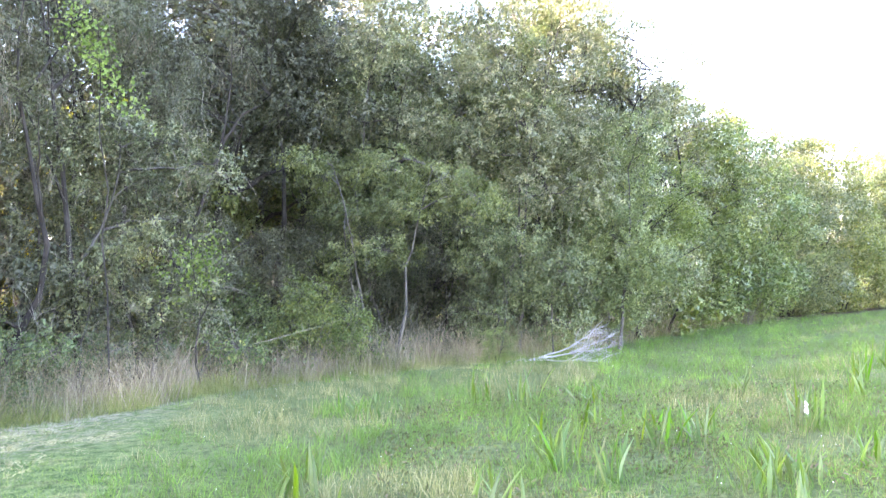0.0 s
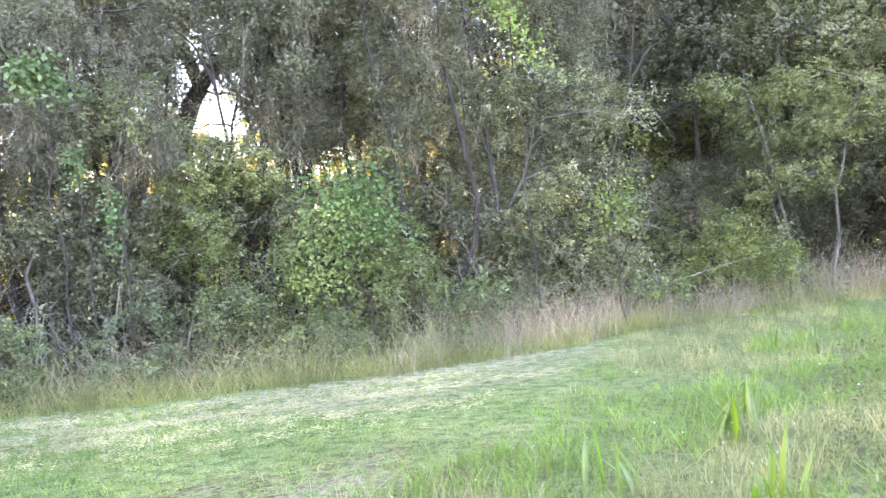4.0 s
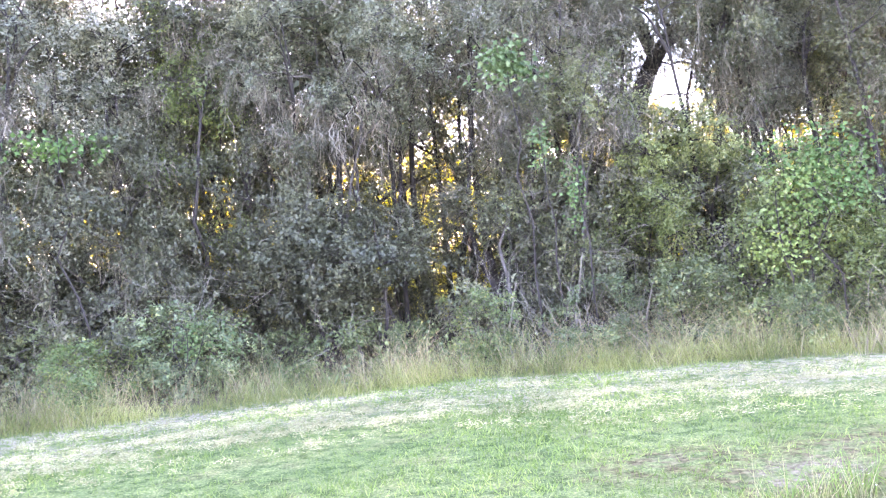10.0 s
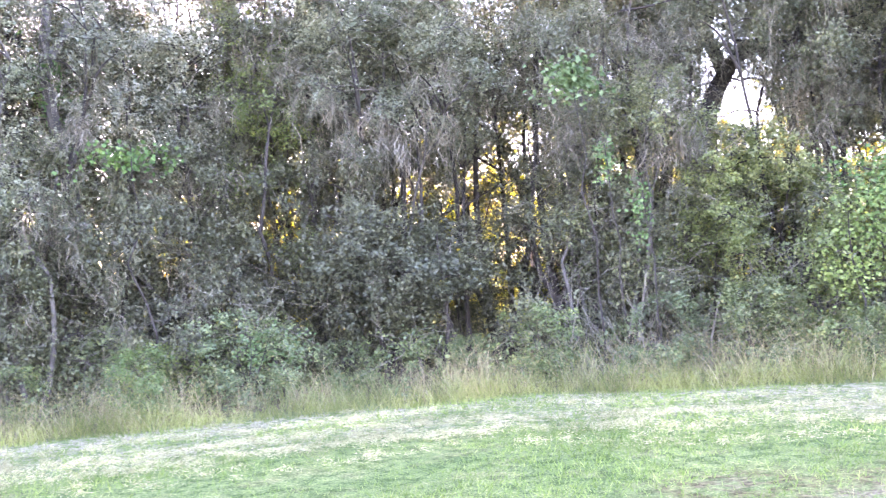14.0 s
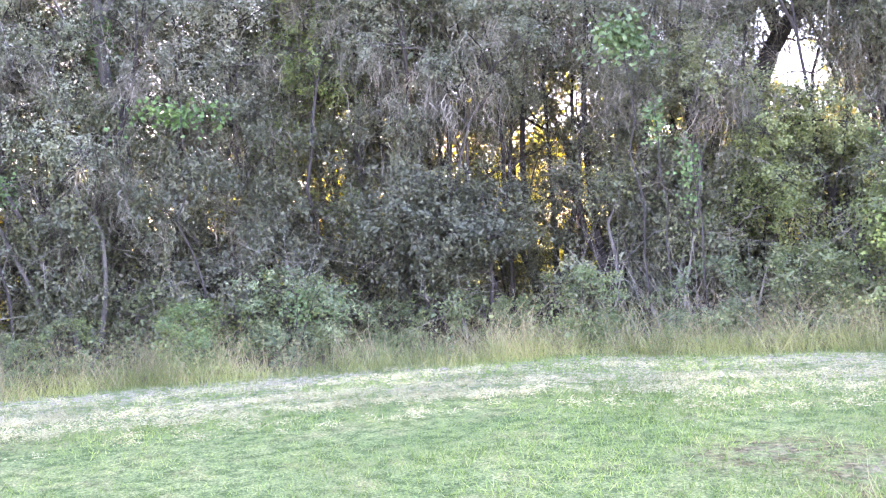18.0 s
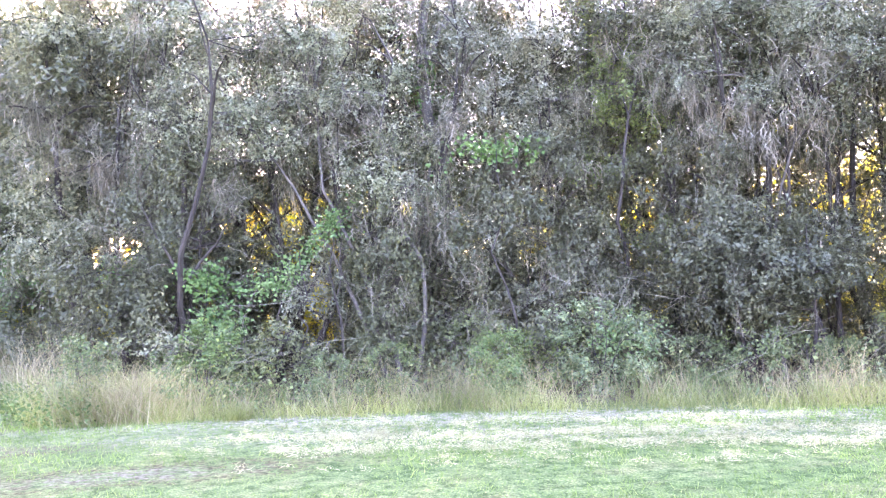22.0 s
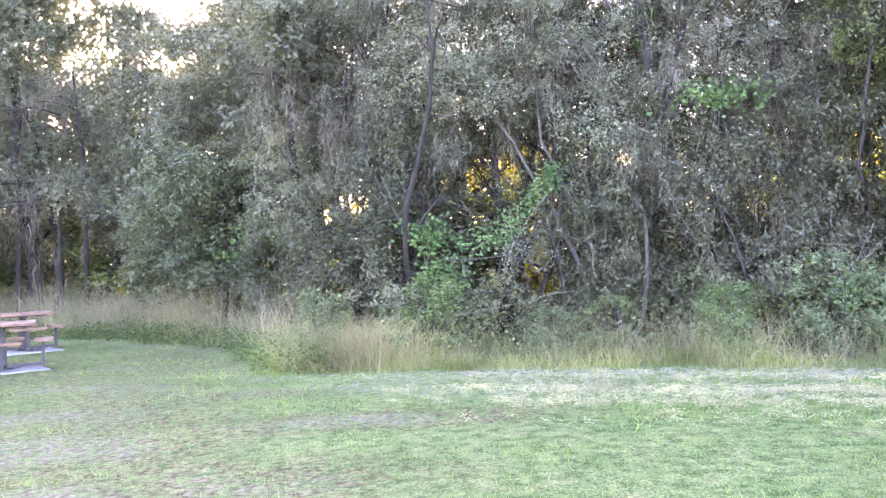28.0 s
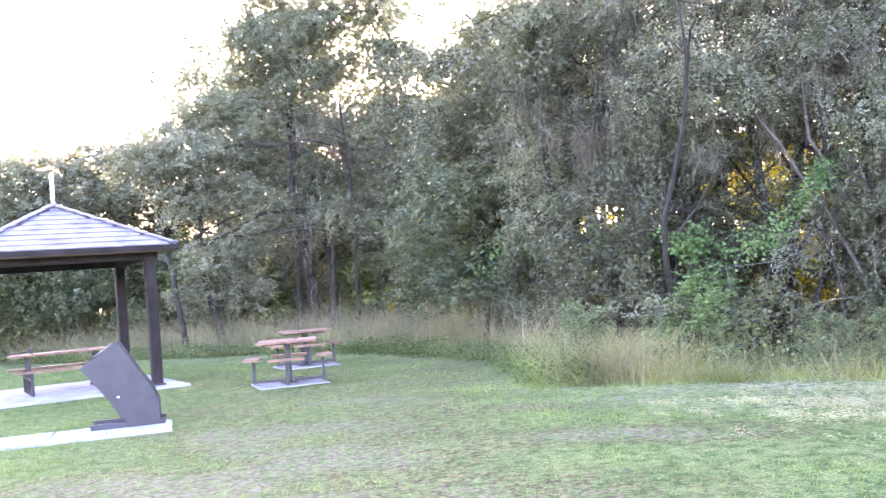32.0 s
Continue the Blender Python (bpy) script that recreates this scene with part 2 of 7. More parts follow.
def link_mesh(name, me, mat, parent=None, label=""):
    if mat and not me.materials:
        me.materials.append(mat)
    ob = new(name, me)
    if parent:
        ob.parent = parent
    if label:
        ob["label"] = label
    return ob


def part(name, bm, mat, parent=None, label=""):
    me = bpy.data.meshes.new(name)
    bm.to_mesh(me)
    bm.free()
    return link_mesh(name, me, mat, parent, label)


def at(az, d, z=0.0):
    """A place az degrees to the left of +y and d metres off."""
    return Vector((-math.sin(radians(az)) * d, math.cos(radians(az)) * d, z))


def unit(v):
    return v / np.maximum(np.linalg.norm(v, axis=-1, keepdims=True), 1e-9)


def leaves_np(rng, centres, out, length, width, up=0.6):
    """Folded four-point leaves: verts and quads."""
    n = len(centres)
    nrm = unit(rng.normal(size=(n, 3)) * 0.75 + out * 0.5 + np.array([0, 0, up]))
    d = unit(np.cross(nrm, rng.normal(size=(n, 3))))
    d = unit(d + np.array([0, 0, -0.25]))
    s = unit(np.cross(d, nrm))
    L = (length * rng.uniform(0.65, 1.25, n))[:, None]
    Wd = (width * rng.uniform(0.7, 1.25, n))[:, None]
    fold = nrm * Wd * 0.12
    v = np.stack([centres, centres + d * L * 0.42 + s * Wd * 0.5 + fold, centres + d * L, centres + d * L * 0.42 - s * Wd * 0.5 + fold], 1).reshape(-1, 3)
    return v, np.arange(4 * n).reshape(n, 4)


def sprigs_np(rng, centres, out, length, width, up=0.6):
    """Pointed three-point leaves: verts and triangles."""
    n = len(centres)
    nrm = unit(rng.normal(size=(n, 3)) * 0.6 + out * 0.6 + np.array([0, 0, up]))
    d = unit(np.cross(nrm, rng.normal(size=(n, 3))) + np.array([0, 0, -0.2]))
    s = unit(np.cross(d, nrm))
    L = (length * rng.uniform(0.6, 1.3, n))[:, None]
    Wd = (width * rng.uniform(0.7, 1.25, n))[:, None]
    v = np.stack([centres + d * L * 0.6, centres - d * L * 0.4 + s * Wd * 0.5, centres - d * L * 0.3 - s * Wd * 0.5], 1).reshape(-1, 3)
    return v, np.arange(3 * n).reshape(n, 3)


class Tubes:
    """Collects tapered tubes along curves."""

    def __init__(self, sides=5):
        self.v, self.f, self.n, self.sides = [], [], 0, sides

    def add(self, pts, radii):
        pts = np.asarray(pts, float)
        k = self.sides
        t = unit(np.gradient(pts, axis=0))
        ref = np.array([0.31, 0.92, 0.22])
        a = unit(np.cross(t, ref))
        b = np.cross(t, a)
        th = np.arange(k) * 2 * np.pi / k
        ring = pts[:, None] + np.asarray(radii)[:, None, None] * (np.cos(th)[None, :, None] * a[:, None] + np.sin(th)[None, :, None] * b[:, None])
        m = len(pts)
        i = np.arange(m - 1)[:, None] * k + np.arange(k)[None]
        j = np.arange(m - 1)[:, None] * k + (np.arange(k)[None] + 1) % k
        self.v.append(ring.reshape(-1, 3))
        self.f.append(np.stack([i, j, j + k, i + k], -1).reshape(-1, 4) + self.n)
        self.n += m * k

    def mesh(self, name):
        return np_mesh(name, np.concatenate(self.v), [np.concatenate(self.f)])


def ribbons_np(rng, base, way, length, width, bend, segs=3):
    """Tapered curved strips: base and way (n,3), length and width (n,), bend (n,3) added towards the tip."""
    n = len(base)
    side = unit(np.cross(way, rng.normal(size=(n, 3))))
    q = np.linspace(0, 1, segs + 1)
    mid = base[:, None] + way[:, None] * (length[:, None] * q)[..., None] + bend[:, None] * (q ** 2)[None, :, None]
    w = (width[:, None] * (1 - 0.88 * q ** 1.5))[..., None] * side[:, None] * 0.5
    v = np.stack([mid - w, mid + w], 2).reshape(-1, 3)
    k = 2 * (segs + 1)
    o = (np.arange(n) * k)[:, None] + 2 * np.arange(segs)[None]
    f = np.stack([o, o + 1, o + 3, o + 2], -1).reshape(-1, 4)
    return v, f


# ---------------------------------------------------------------- the plan: edge of the mown ground
EDGE = np.array([(60, 84), (21.4, 46.5), (12.2, 36.8), (7.7, 31.0), (4.5, 25.2), (1.3, 20.3), (-0.5, 18.6), (-2.0, 17.3), (-3.3, 15.6),
                 (-4.3, 13.8), (-5.0, 12.0), (-6.3, 10.6), (-8.0, 9.3), (-9.7, 8.0), (-10.9, 6.2), (-11.7, 4.1), (-12.2, 2.4), (-12.9, 0.2),
                 (-13.3, -1.3), (-13.6, -2.4), (-16.2, -3.1), (-18.5, -4.5), (-20.5, -6.4), (-22.8, -9.2), (-23.8, -13), (-25.6, -19), (-31, -33), (-60, -80)], float)


def edge_dist(p):
    """Signed distance to the edge; positive on the mown side."""
    p = np.asarray(p, float)[..., :2]
    best = np.full(p.shape[:-1], 1e9)
    sign = np.ones(p.shape[:-1])
    for a, b in zip(EDGE[:-1], EDGE[1:]):
        ab = b - a
        u = np.clip(((p - a) @ ab) / (ab @ ab), 0, 1)
        q = p - a - u[..., None] * ab
        d = np.hypot(q[..., 0], q[..., 1])
        s = np.sign(ab[0] * q[..., 1] - ab[1] * q[..., 0])
        m = d < best
        best = np.where(m, d, best)
        sign = np.where(m, s, sign)
    return best * sign


def edge_range(az):
    """How far off the edge lies in a direction."""
    d = np.arange(4, 70, 0.25)
    p = np.stack([-np.sin(np.radians(az)) * d, np.cos(np.radians(az)) * d], -1)
    e = edge_dist(p)
    k = np.argmax(e < 0)
    return float(d[k]) if e[k] < 0 else 60.0


def smooth_noise(p, scale, seed=0):
    """Cheap smooth noise in 0..1 over places."""
    x, y = p[..., 0] / scale, p[..., 1] / scale
    v = 0
    for k, (a, b, c) in enumerate(((1.0, 0.37, 0.0), (-0.61, 1.07, 1.3), (1.73, -1.21, 2.1), (0.53, 2.31, 4.2))):
        v = v + np.sin(a * x + b * y + c + seed * 1.7 + 1.3 * np.sin(b * x - a * y + seed + k)) / (1 + 0.4 * k)
    return 0.5 + v / 5.4


def wear(p):
    """How worn the lawn is: bare pale patches inside browner surrounds."""
    x, y = p[..., 0], p[..., 1]
    w = np.zeros(x.shape)
    for sx, sy, along, across, top in BARE:
        w = np.maximum(w, top * np.exp(-((x - sx) ** 2 / (2 * across ** 2) + (y - sy) ** 2 / (2 * along ** 2))))
    return np.clip(w * (0.25 + 1.1 * smooth_noise(p, 0.4, 7) + 0.35 * smooth_noise(p, 0.13, 3)), 0, 1)


# bare spots: x, y, half length, half width, strength
BARE = ((-3.5, 5.8, 0.7, 0.45, 0.9), (-3.0, 6.6, 0.5, 0.3, 0.7), (-4.6, 5.3, 0.5, 0.3, 0.6), (-10.2, -4.9, 1.3, 0.6, 1.0), (-8.9, -3.7, 1.2, 0.55, 1.0), (-6.8, -2.4, 1.5, 0.55, 0.9), (-9.2, -1.0, 1.5, 0.4, 0.8), (-12.6, -5.0, 1.0, 0.35, 0.8), (-7.4, -4.4, 1.4, 0.7, 1.0), (-11.3, -2.6, 0.9, 0.3, 0.7),
        (-13.5, -6.0, 1.8, 2.6, 0.5), (-9.6, -4.2, 1.8, 1.5, 0.55), (-17.5, -8.5, 2.5, 2.5, 0.4), (-14.5, -4.2, 1.2, 1.5, 0.5), (-8.5, -3.5, 1.0, 0.9, 0.95), (-11.8, -3.8, 0.9, 1.6, 0.62), (-15.6, -4.9, 1.0, 1.8, 0.6))


# ---------------------------------------------------------------- ground
def build_ground():
    az = np.linspace(0, 2 * np.pi, 301)[:-1]
    rad = np.concatenate([[0.6, 2, 3.2], np.arange(4, 32, 0.2), np.geomspace(34.5, 2500, 50)])
    a, r = np.meshgrid(az, rad)
    x, y = -np.sin(a) * r, np.cos(a) * r
    p = np.stack([x, y], -1)
    e = edge_dist(p)
    rough = np.clip((x + 3.2 + 0.8 * (smooth_noise(p, 1.2) - 0.5)) / 1.2, 0, 1) * (y > -1)
    z = 0.05 * (smooth_noise(p, 2.5) - 0.5) * np.clip((r - 3) / 5, 0, 1) + rough * 0.05 * (smooth_noise(p, 0.45, 3) - 0.5)
    z = z * (r < 60) * np.clip((y + 6) / 4 + (x > -8), 0.25, 1)
    v = np.stack([x, y, z], -1).reshape(-1, 3)
    v = np.concatenate([v, [[0, 0, 0]]])
    nr, na = a.shape
    i = np.arange(nr - 1)[:, None] * na + np.arange(na)[None]
    j = np.arange(nr - 1)[:, None] * na + (np.arange(na)[None] + 1) % na
    quads = np.stack([i, i + na, j + na, j], -1).reshape(-1, 4)
    tris = [(nr * na, k, (k + 1) % na) for k in range(na)]
    me = np_mesh("ground", v, [quads, tris])
    band = np.clip(1.5 - np.abs(e - 1.1) / 1.2, 0, 1) * (e > -0.3)
    row = 0.5 + 0.5 * np.sin(e * 3.6 + 2.0 * smooth_noise(p, 2.0, 5))
    west = np.clip((-x - 2.5) / 2.5, 0, 1)
    straw = band * (0.35 + 0.7 * row * smooth_noise(p, 0.6, 2)) * west * np.clip((y + 3.5) / 4, 0.25, 1) + 0.45 * np.clip(1 - np.abs(e - 0.5) / 0.7, 0, 1) * west
    scuff = wear(p)
    litter = np.clip(-e / 0.8, 0, 1) * np.clip((11 + e) / 2, 0, 1)
    for key, val in (("straw", straw), ("scuff", scuff), ("litter", litter), ("rough", rough * (e > -0.5))):
        at_ = me.attributes.new(key, "FLOAT", "POINT")
        at_.data.foreach_set("value", np.append(np.clip(val, 0, 1).ravel(), 0.0).astype(np.float32))
    me.polygons.foreach_set("use_smooth", [True] * len(me.polygons))
    m, nt, b = material("grassy_ground")

    def attr(key):
        n = nt.nodes.new("ShaderNodeAttribute")
        n.attribute_name = key
        return n.outputs["Fac"]

    n1, n2, n3 = noise_node(nt, 1.1, 6), noise_node(nt, 14, 8), noise_node(nt, 55, 6)
    green = ramp(nt, [(0.32, (0.048, 0.074, 0.028)), (0.5, (0.108, 0.155, 0.060)), (0.68, (0.215, 0.25, 0.118))])
    nt.links.new(n3.outputs[0], green.inputs[0])
    patch = ramp(nt, [(0.34, (0.70, 0.80, 0.66)), (0.5, (1.0, 1.0, 0.95)), (0.66, (1.14, 1.06, 1.0))])
    nt.links.new(n1.outputs[0], patch.inputs[0])
    c = mix_color(nt, "MULTIPLY", 1.0, green.outputs[0], patch.outputs[0])
    dry = ramp(nt, [(0.35, (0.13, 0.118, 0.075)), (0.52, (0.27, 0.248, 0.165)), (0.68, (0.45, 0.42, 0.30))])
    nt.links.new(n3.outputs[0], dry.inputs[0])
    n5 = noise_node(nt, 2.3, 6)
    thatch = nt.nodes.new("ShaderNodeMapRange")
    thatch.inputs[1].default_value, thatch.inputs[2].default_value = 0.52, 0.66
    thatch.inputs[3].default_value, thatch.inputs[4].default_value = 0.0, 0.3
    nt.links.new(n5.outputs[0], thatch.inputs[0])
    worn = ramp(nt, [(0.35, (0.13, 0.105, 0.05)), (0.6, (0.29, 0.25, 0.14))])
    nt.links.new(n3.outputs[0], worn.inputs[0])
    c = mix_color(nt, "MIX", thatch.outputs[0], c, worn.outputs[0])
    n4 = noise_node(nt, 7.5, 5)
    clump = nt.nodes.new("ShaderNodeMapRange")
    clump.inputs[1].default_value, clump.inputs[2].default_value = 0.42, 0.58
    clump.inputs[3].default_value, clump.inputs[4].default_value = 0.1, 1.5
    nt.links.new(n4.outputs[0], clump.inputs[0])
    mottle = ramp(nt, [(0.38, (0.52, 0.62, 0.46)), (0.5, (1.0, 1.0, 0.96)), (0.62, (1.34, 1.26, 1.16))])
    n6 = noise_node(nt, 6.5, 9)
    nt.links.new(n6.outputs[0], mottle.inputs[0])
    c = mix_color(nt, "MULTIPLY", 0.85, c, mottle.outputs[0])
    mul = nt.nodes.new("ShaderNodeMath")
    mul.operation, mul.use_clamp = "MULTIPLY", True
    nt.links.new(attr("straw"), mul.inputs[0])
    nt.links.new(clump.outputs[0], mul.inputs[1])
    c = mix_color(nt, "MIX", mul.outputs[0], c, dry.outputs[0])
    trodden = ramp(nt, [(0.36, (0.045, 0.040, 0.018)), (0.5, (0.105, 0.092, 0.042)), (0.62, (0.185, 0.17, 0.08))])
    bare = ramp(nt, [(0.36, (0.085, 0.070, 0.043)), (0.5, (0.155, 0.132, 0.086)), (0.64, (0.235, 0.206, 0.142))])
    n7 = noise_node(nt, 17, 9)
    nt.links.new(n7.outputs[0], trodden.inputs[0])
    nt.links.new(n7.outputs[0], bare.inputs[0])
    core = nt.nodes.new("ShaderNodeMapRange")
    core.inputs[1].default_value, core.inputs[2].default_value = 0.45, 0.85
    nt.links.new(attr("scuff"), core.inputs[0])
    scuffed = mix_color(nt, "MIX", core.outputs[0], trodden.outputs[0], bare.outputs[0])
    fade = nt.nodes.new("ShaderNodeMapRange")
    fade.inputs[1].default_value, fade.inputs[2].default_value = 0.06, 0.42
    nt.links.new(attr("scuff"), fade.inputs[0])
    uneven = nt.nodes.new("ShaderNodeMapRange")
    uneven.inputs[1].default_value, uneven.inputs[2].default_value = 0.40, 0.60
    uneven.inputs[3].default_value, uneven.inputs[4].default_value = 0.12, 0.95
    nt.links.new(n4.outputs[0], uneven.inputs[0])
    mul2 = nt.nodes.new("ShaderNodeMath")
    mul2.operation, mul2.use_clamp = "MULTIPLY", True
    nt.links.new(fade.outputs[0], mul2.inputs[0])
    nt.links.new(uneven.outputs[0], mul2.inputs[1])
    c = mix_color(nt, "MIX", mul2.outputs[0], c, scuffed)
    soil = ramp(nt, [(0.35, (0.042, 0.060, 0.022)), (0.52, (0.088, 0.122, 0.044)), (0.7, (0.165, 0.185, 0.085))])
    nt.links.new(n2.outputs[0], soil.inputs[0])
    half = nt.nodes.new("ShaderNodeMath")
    half.operation = "MULTIPLY"
    half.inputs[1].default_value = 0.75
    nt.links.new(attr("rough"), half.inputs[0])
    c = mix_color(nt, "MIX", half.outputs[0], c, soil.outputs[0])
    brown = ramp(nt, [(0.3, (0.05, 0.04, 0.028)), (0.7, (0.14, 0.11, 0.075))])
    nt.links.new(n3.outputs[0], brown.inputs[0])
    c = mix_color(nt, "MIX", attr("litter"), c, brown.outputs[0])
    nt.links.new(c, b.inputs["Base Color"])
    b.inputs["Roughness"].default_value = 0.95
    b.inputs["Specular IOR Level"].default_value = 0.08
    bp = nt.nodes.new("ShaderNodeBump")
    bp.inputs["Strength"].default_value, bp.inputs["Distance"].default_value = 0.9, 0.03
    nt.links.new(n3.outputs[0], bp.inputs["Height"])
    nt.links.new(bp.outputs[0], b.inputs["Normal"])
    return tagged(link_mesh("ground", me, m), "mown green lawn with pale strewn grass clippings", "ground", kind="structure")


build_ground()


# ---------------------------------------------------------------- trees and shrubs
def grow(kind, seed, h, spread, low, clumps, per, leaf, clump_r, leaf_mat, stems=1, stem_r=0.12, moss=0, twigs=5, flat=0.6, lean=0.1, hollow=0.5, boughs=7, beard=1.0):
    """A woody plant at the origin: an Empty with trunks, limbs, twigs, crown and moss."""
    rng = np.random.default_rng(seed)
    root = new(kind)
    wood = []
    zc, zh = h * (1 + low) / 2, h * (1 - low) / 2
    for s in range(stems):
        th = rng.uniform(0, 6.28)
        foot = np.array([math.cos(th), math.sin(th), 0]) * (0.0 if stems == 1 else rng.uniform(0.1, 0.3) * spread * 0.4)
        top = foot * 1.6 + np.array([rng.normal() * lean * h, rng.normal() * lean * h, h * rng.uniform(0.72, 0.9)])
        q = np.linspace(0, 1, 9)[:, None]
        sway = rng.normal(size=(2, 3)) * np.array([1, 1, 0.1])
        pts = foot * (1 - q) + top * q + 0.045 * h * (np.sin(q * 3.14) * sway[0] + np.sin(q * 6.28) * 0.5 * sway[1]) + rng.normal(size=(9, 3)) * 0.004 * h * np.sin(q * 3.14)
        pts[0, 2] = -0.15
        r = stem_r * (1 - 0.88 * q[:, 0]) * rng.uniform(0.7, 1.1)
        r[0] *= 1.5
        tube = Tubes(7)
        tube.add(pts, r)
        link_mesh("trunk", tube.mesh("trunk"), BARK, root)
        wood.append(pts)
    for s in range(boughs):
        ax = wood[s % stems]
        k = rng.uniform(1.2, 6.5)
        start = np.array([np.interp(k, np.arange(9), ax[:, i]) for i in range(3)])
        th = s * 2.4 + rng.uniform(-0.5, 0.5)
        reach = spread * rng.uniform(0.55, 0.9) * math.sqrt(max(0.2, 1 - (k / 9) ** 2))
        end = start + np.array([math.cos(th) * reach, math.sin(th) * reach, h * rng.uniform(0.02, 0.22)])
        q = np.linspace(0, 1, 8)[:, None]
        mid = (start + end) / 2 + np.array([0, 0, rng.uniform(-0.1, 0.25) * reach]) + rng.normal(size=3) * 0.1 * reach
        pts = start * (1 - q) ** 2 + 2 * mid * q * (1 - q) + end * q ** 2 + rng.normal(size=(8, 3)) * 0.014 * reach * np.sin(q * 3.14)
        tube = Tubes(5)
        tube.add(pts, stem_r * np.linspace(0.42, 0.07, 8) * rng.uniform(0.7, 1.1))
        link_mesh("limb", tube.mesh("limb"), BARK, root)
        wood.append(pts)
    nodes = np.concatenate(wood)
    branches = Tubes(3)
    lc, lo, mp, tb, tw = [], [], [], [], []
    for c in range(clumps):
        u = rng.uniform(-1, 0.98)
        prof = math.sqrt(max(0.05, 1 - abs(u) ** 2.4))
        th = rng.uniform(0, 6.28)
        rr = spread * prof * rng.uniform(hollow, 1.05) * (1 + 0.22 * math.sin(3 * th + seed) + 0.15 * math.sin(5 * u + th))
        cen = np.array([rr * math.cos(th), rr * math.sin(th), zc + zh * u])
        gap = np.linalg.norm((nodes - cen) * np.array([1, 1, 1.3]), axis=1) + (nodes[:, 2] > cen[2]) * 0.6
        start = nodes[np.argmin(gap + rng.uniform(0, 0.4, len(nodes)))]
        q = np.linspace(0, 1, 4)[:, None]
        mid = (start + cen) / 2 + rng.normal(size=3) * 0.24 * np.linalg.norm(cen - start) + np.array([0, 0, 0.1])
        pts = start * (1 - q) ** 2 + 2 * mid * q * (1 - q) + cen * q ** 2
        branches.add(pts, np.linspace(0.0125, 0.004, 4) * (0.5 + h / 12) * rng.uniform(0.6, 1.2))
        n = int(per * rng.uniform(0.6, 1.4))
        knots = max(3, n // 16)
        way = unit(rng.normal(size=(knots, 3)) + np.array([0, 0, 0.45]) + unit(cen[None] - np.array([0, 0, zc])) * 0.35)
        kc = way * (clump_r * rng.uniform(0.75, 1.25)) * rng.uniform(0.25, 1.0, (knots, 1)) ** 0.6 * np.array([1, 1, flat])
        pick = rng.integers(knots, size=n)
        loc = kc[pick] + rng.normal(size=(n, 3)) * 0.2 * clump_r
        pos = cen + loc
        m = n // 7
        pos[:m] = start + (cen - start) * rng.uniform(0.3, 1, (m, 1)) + rng.normal(size=(m, 3)) * clump_r * 0.35
        pos[:, 2] = np.maximum(pos[:, 2], 0.06)
        lc.append(pos)
        lo.append(unit(way[pick] * 0.8 + (cen - np.array([0, 0, zc])) * 0.15))
        if twigs:
            tn = rng.poisson(twigs * 0.6)
            tb.append(cen + rng.normal(size=(tn, 3)) * clump_r * 0.3)
            tw.append(unit(rng.normal(size=(tn, 3)) + unit(cen[None] - np.array([0, 0, zc])) * 0.9))
        if moss and rng.uniform() < moss:
            mp.append(cen + np.array([0, 0, -0.1]))
            if rng.uniform() < 0.7:
                mp.append(pts[2])
    tagged(link_mesh("branchwork", branches.mesh("branchwork"), BARK, root), kind="stuff")
    lc, lo = np.concatenate(lc), np.concatenate(lo)
    v, f = sprigs_np(rng, lc, lo, leaf * 1.1, leaf * 0.62)
    v[:, 2] = np.maximum(v[:, 2], 0.02)
    tagged(link_mesh("crown", np_mesh("crown", v, [f]), leaf_mat, root), kind="stuff")
    if twigs:
        tb, tw = np.concatenate(tb), np.concatenate(tw)
        n = len(tb)
        v, f = ribbons_np(rng, tb, tw, rng.uniform(0.3, 0.95, n), rng.uniform(0.003, 0.009, n), rng.normal(size=(n, 3)) * 0.22, 3)
        v[:, 2] = np.maximum(v[:, 2], 0.03)
        tagged(link_mesh("bare_twigwork", np_mesh("bare_twigwork", v, [f]), TWIG, root, "bare pale grey twigs"), kind="stuff")
    if mp:
        mp = np.array(mp)
        full = rng.uniform(0.3, 1.0, len(mp)) ** 1.3 * 1.3 * beard
        v, f = beard_strands(rng, mp, np.minimum(full, mp[:, 2] * 0.6), rng.uniform(0.12, 0.4, len(mp)), 34)
        tagged(link_mesh("moss", np_mesh("moss", v, [f]), MOSS, root, "hanging strands of grey moss"), kind="stuff")
    return root


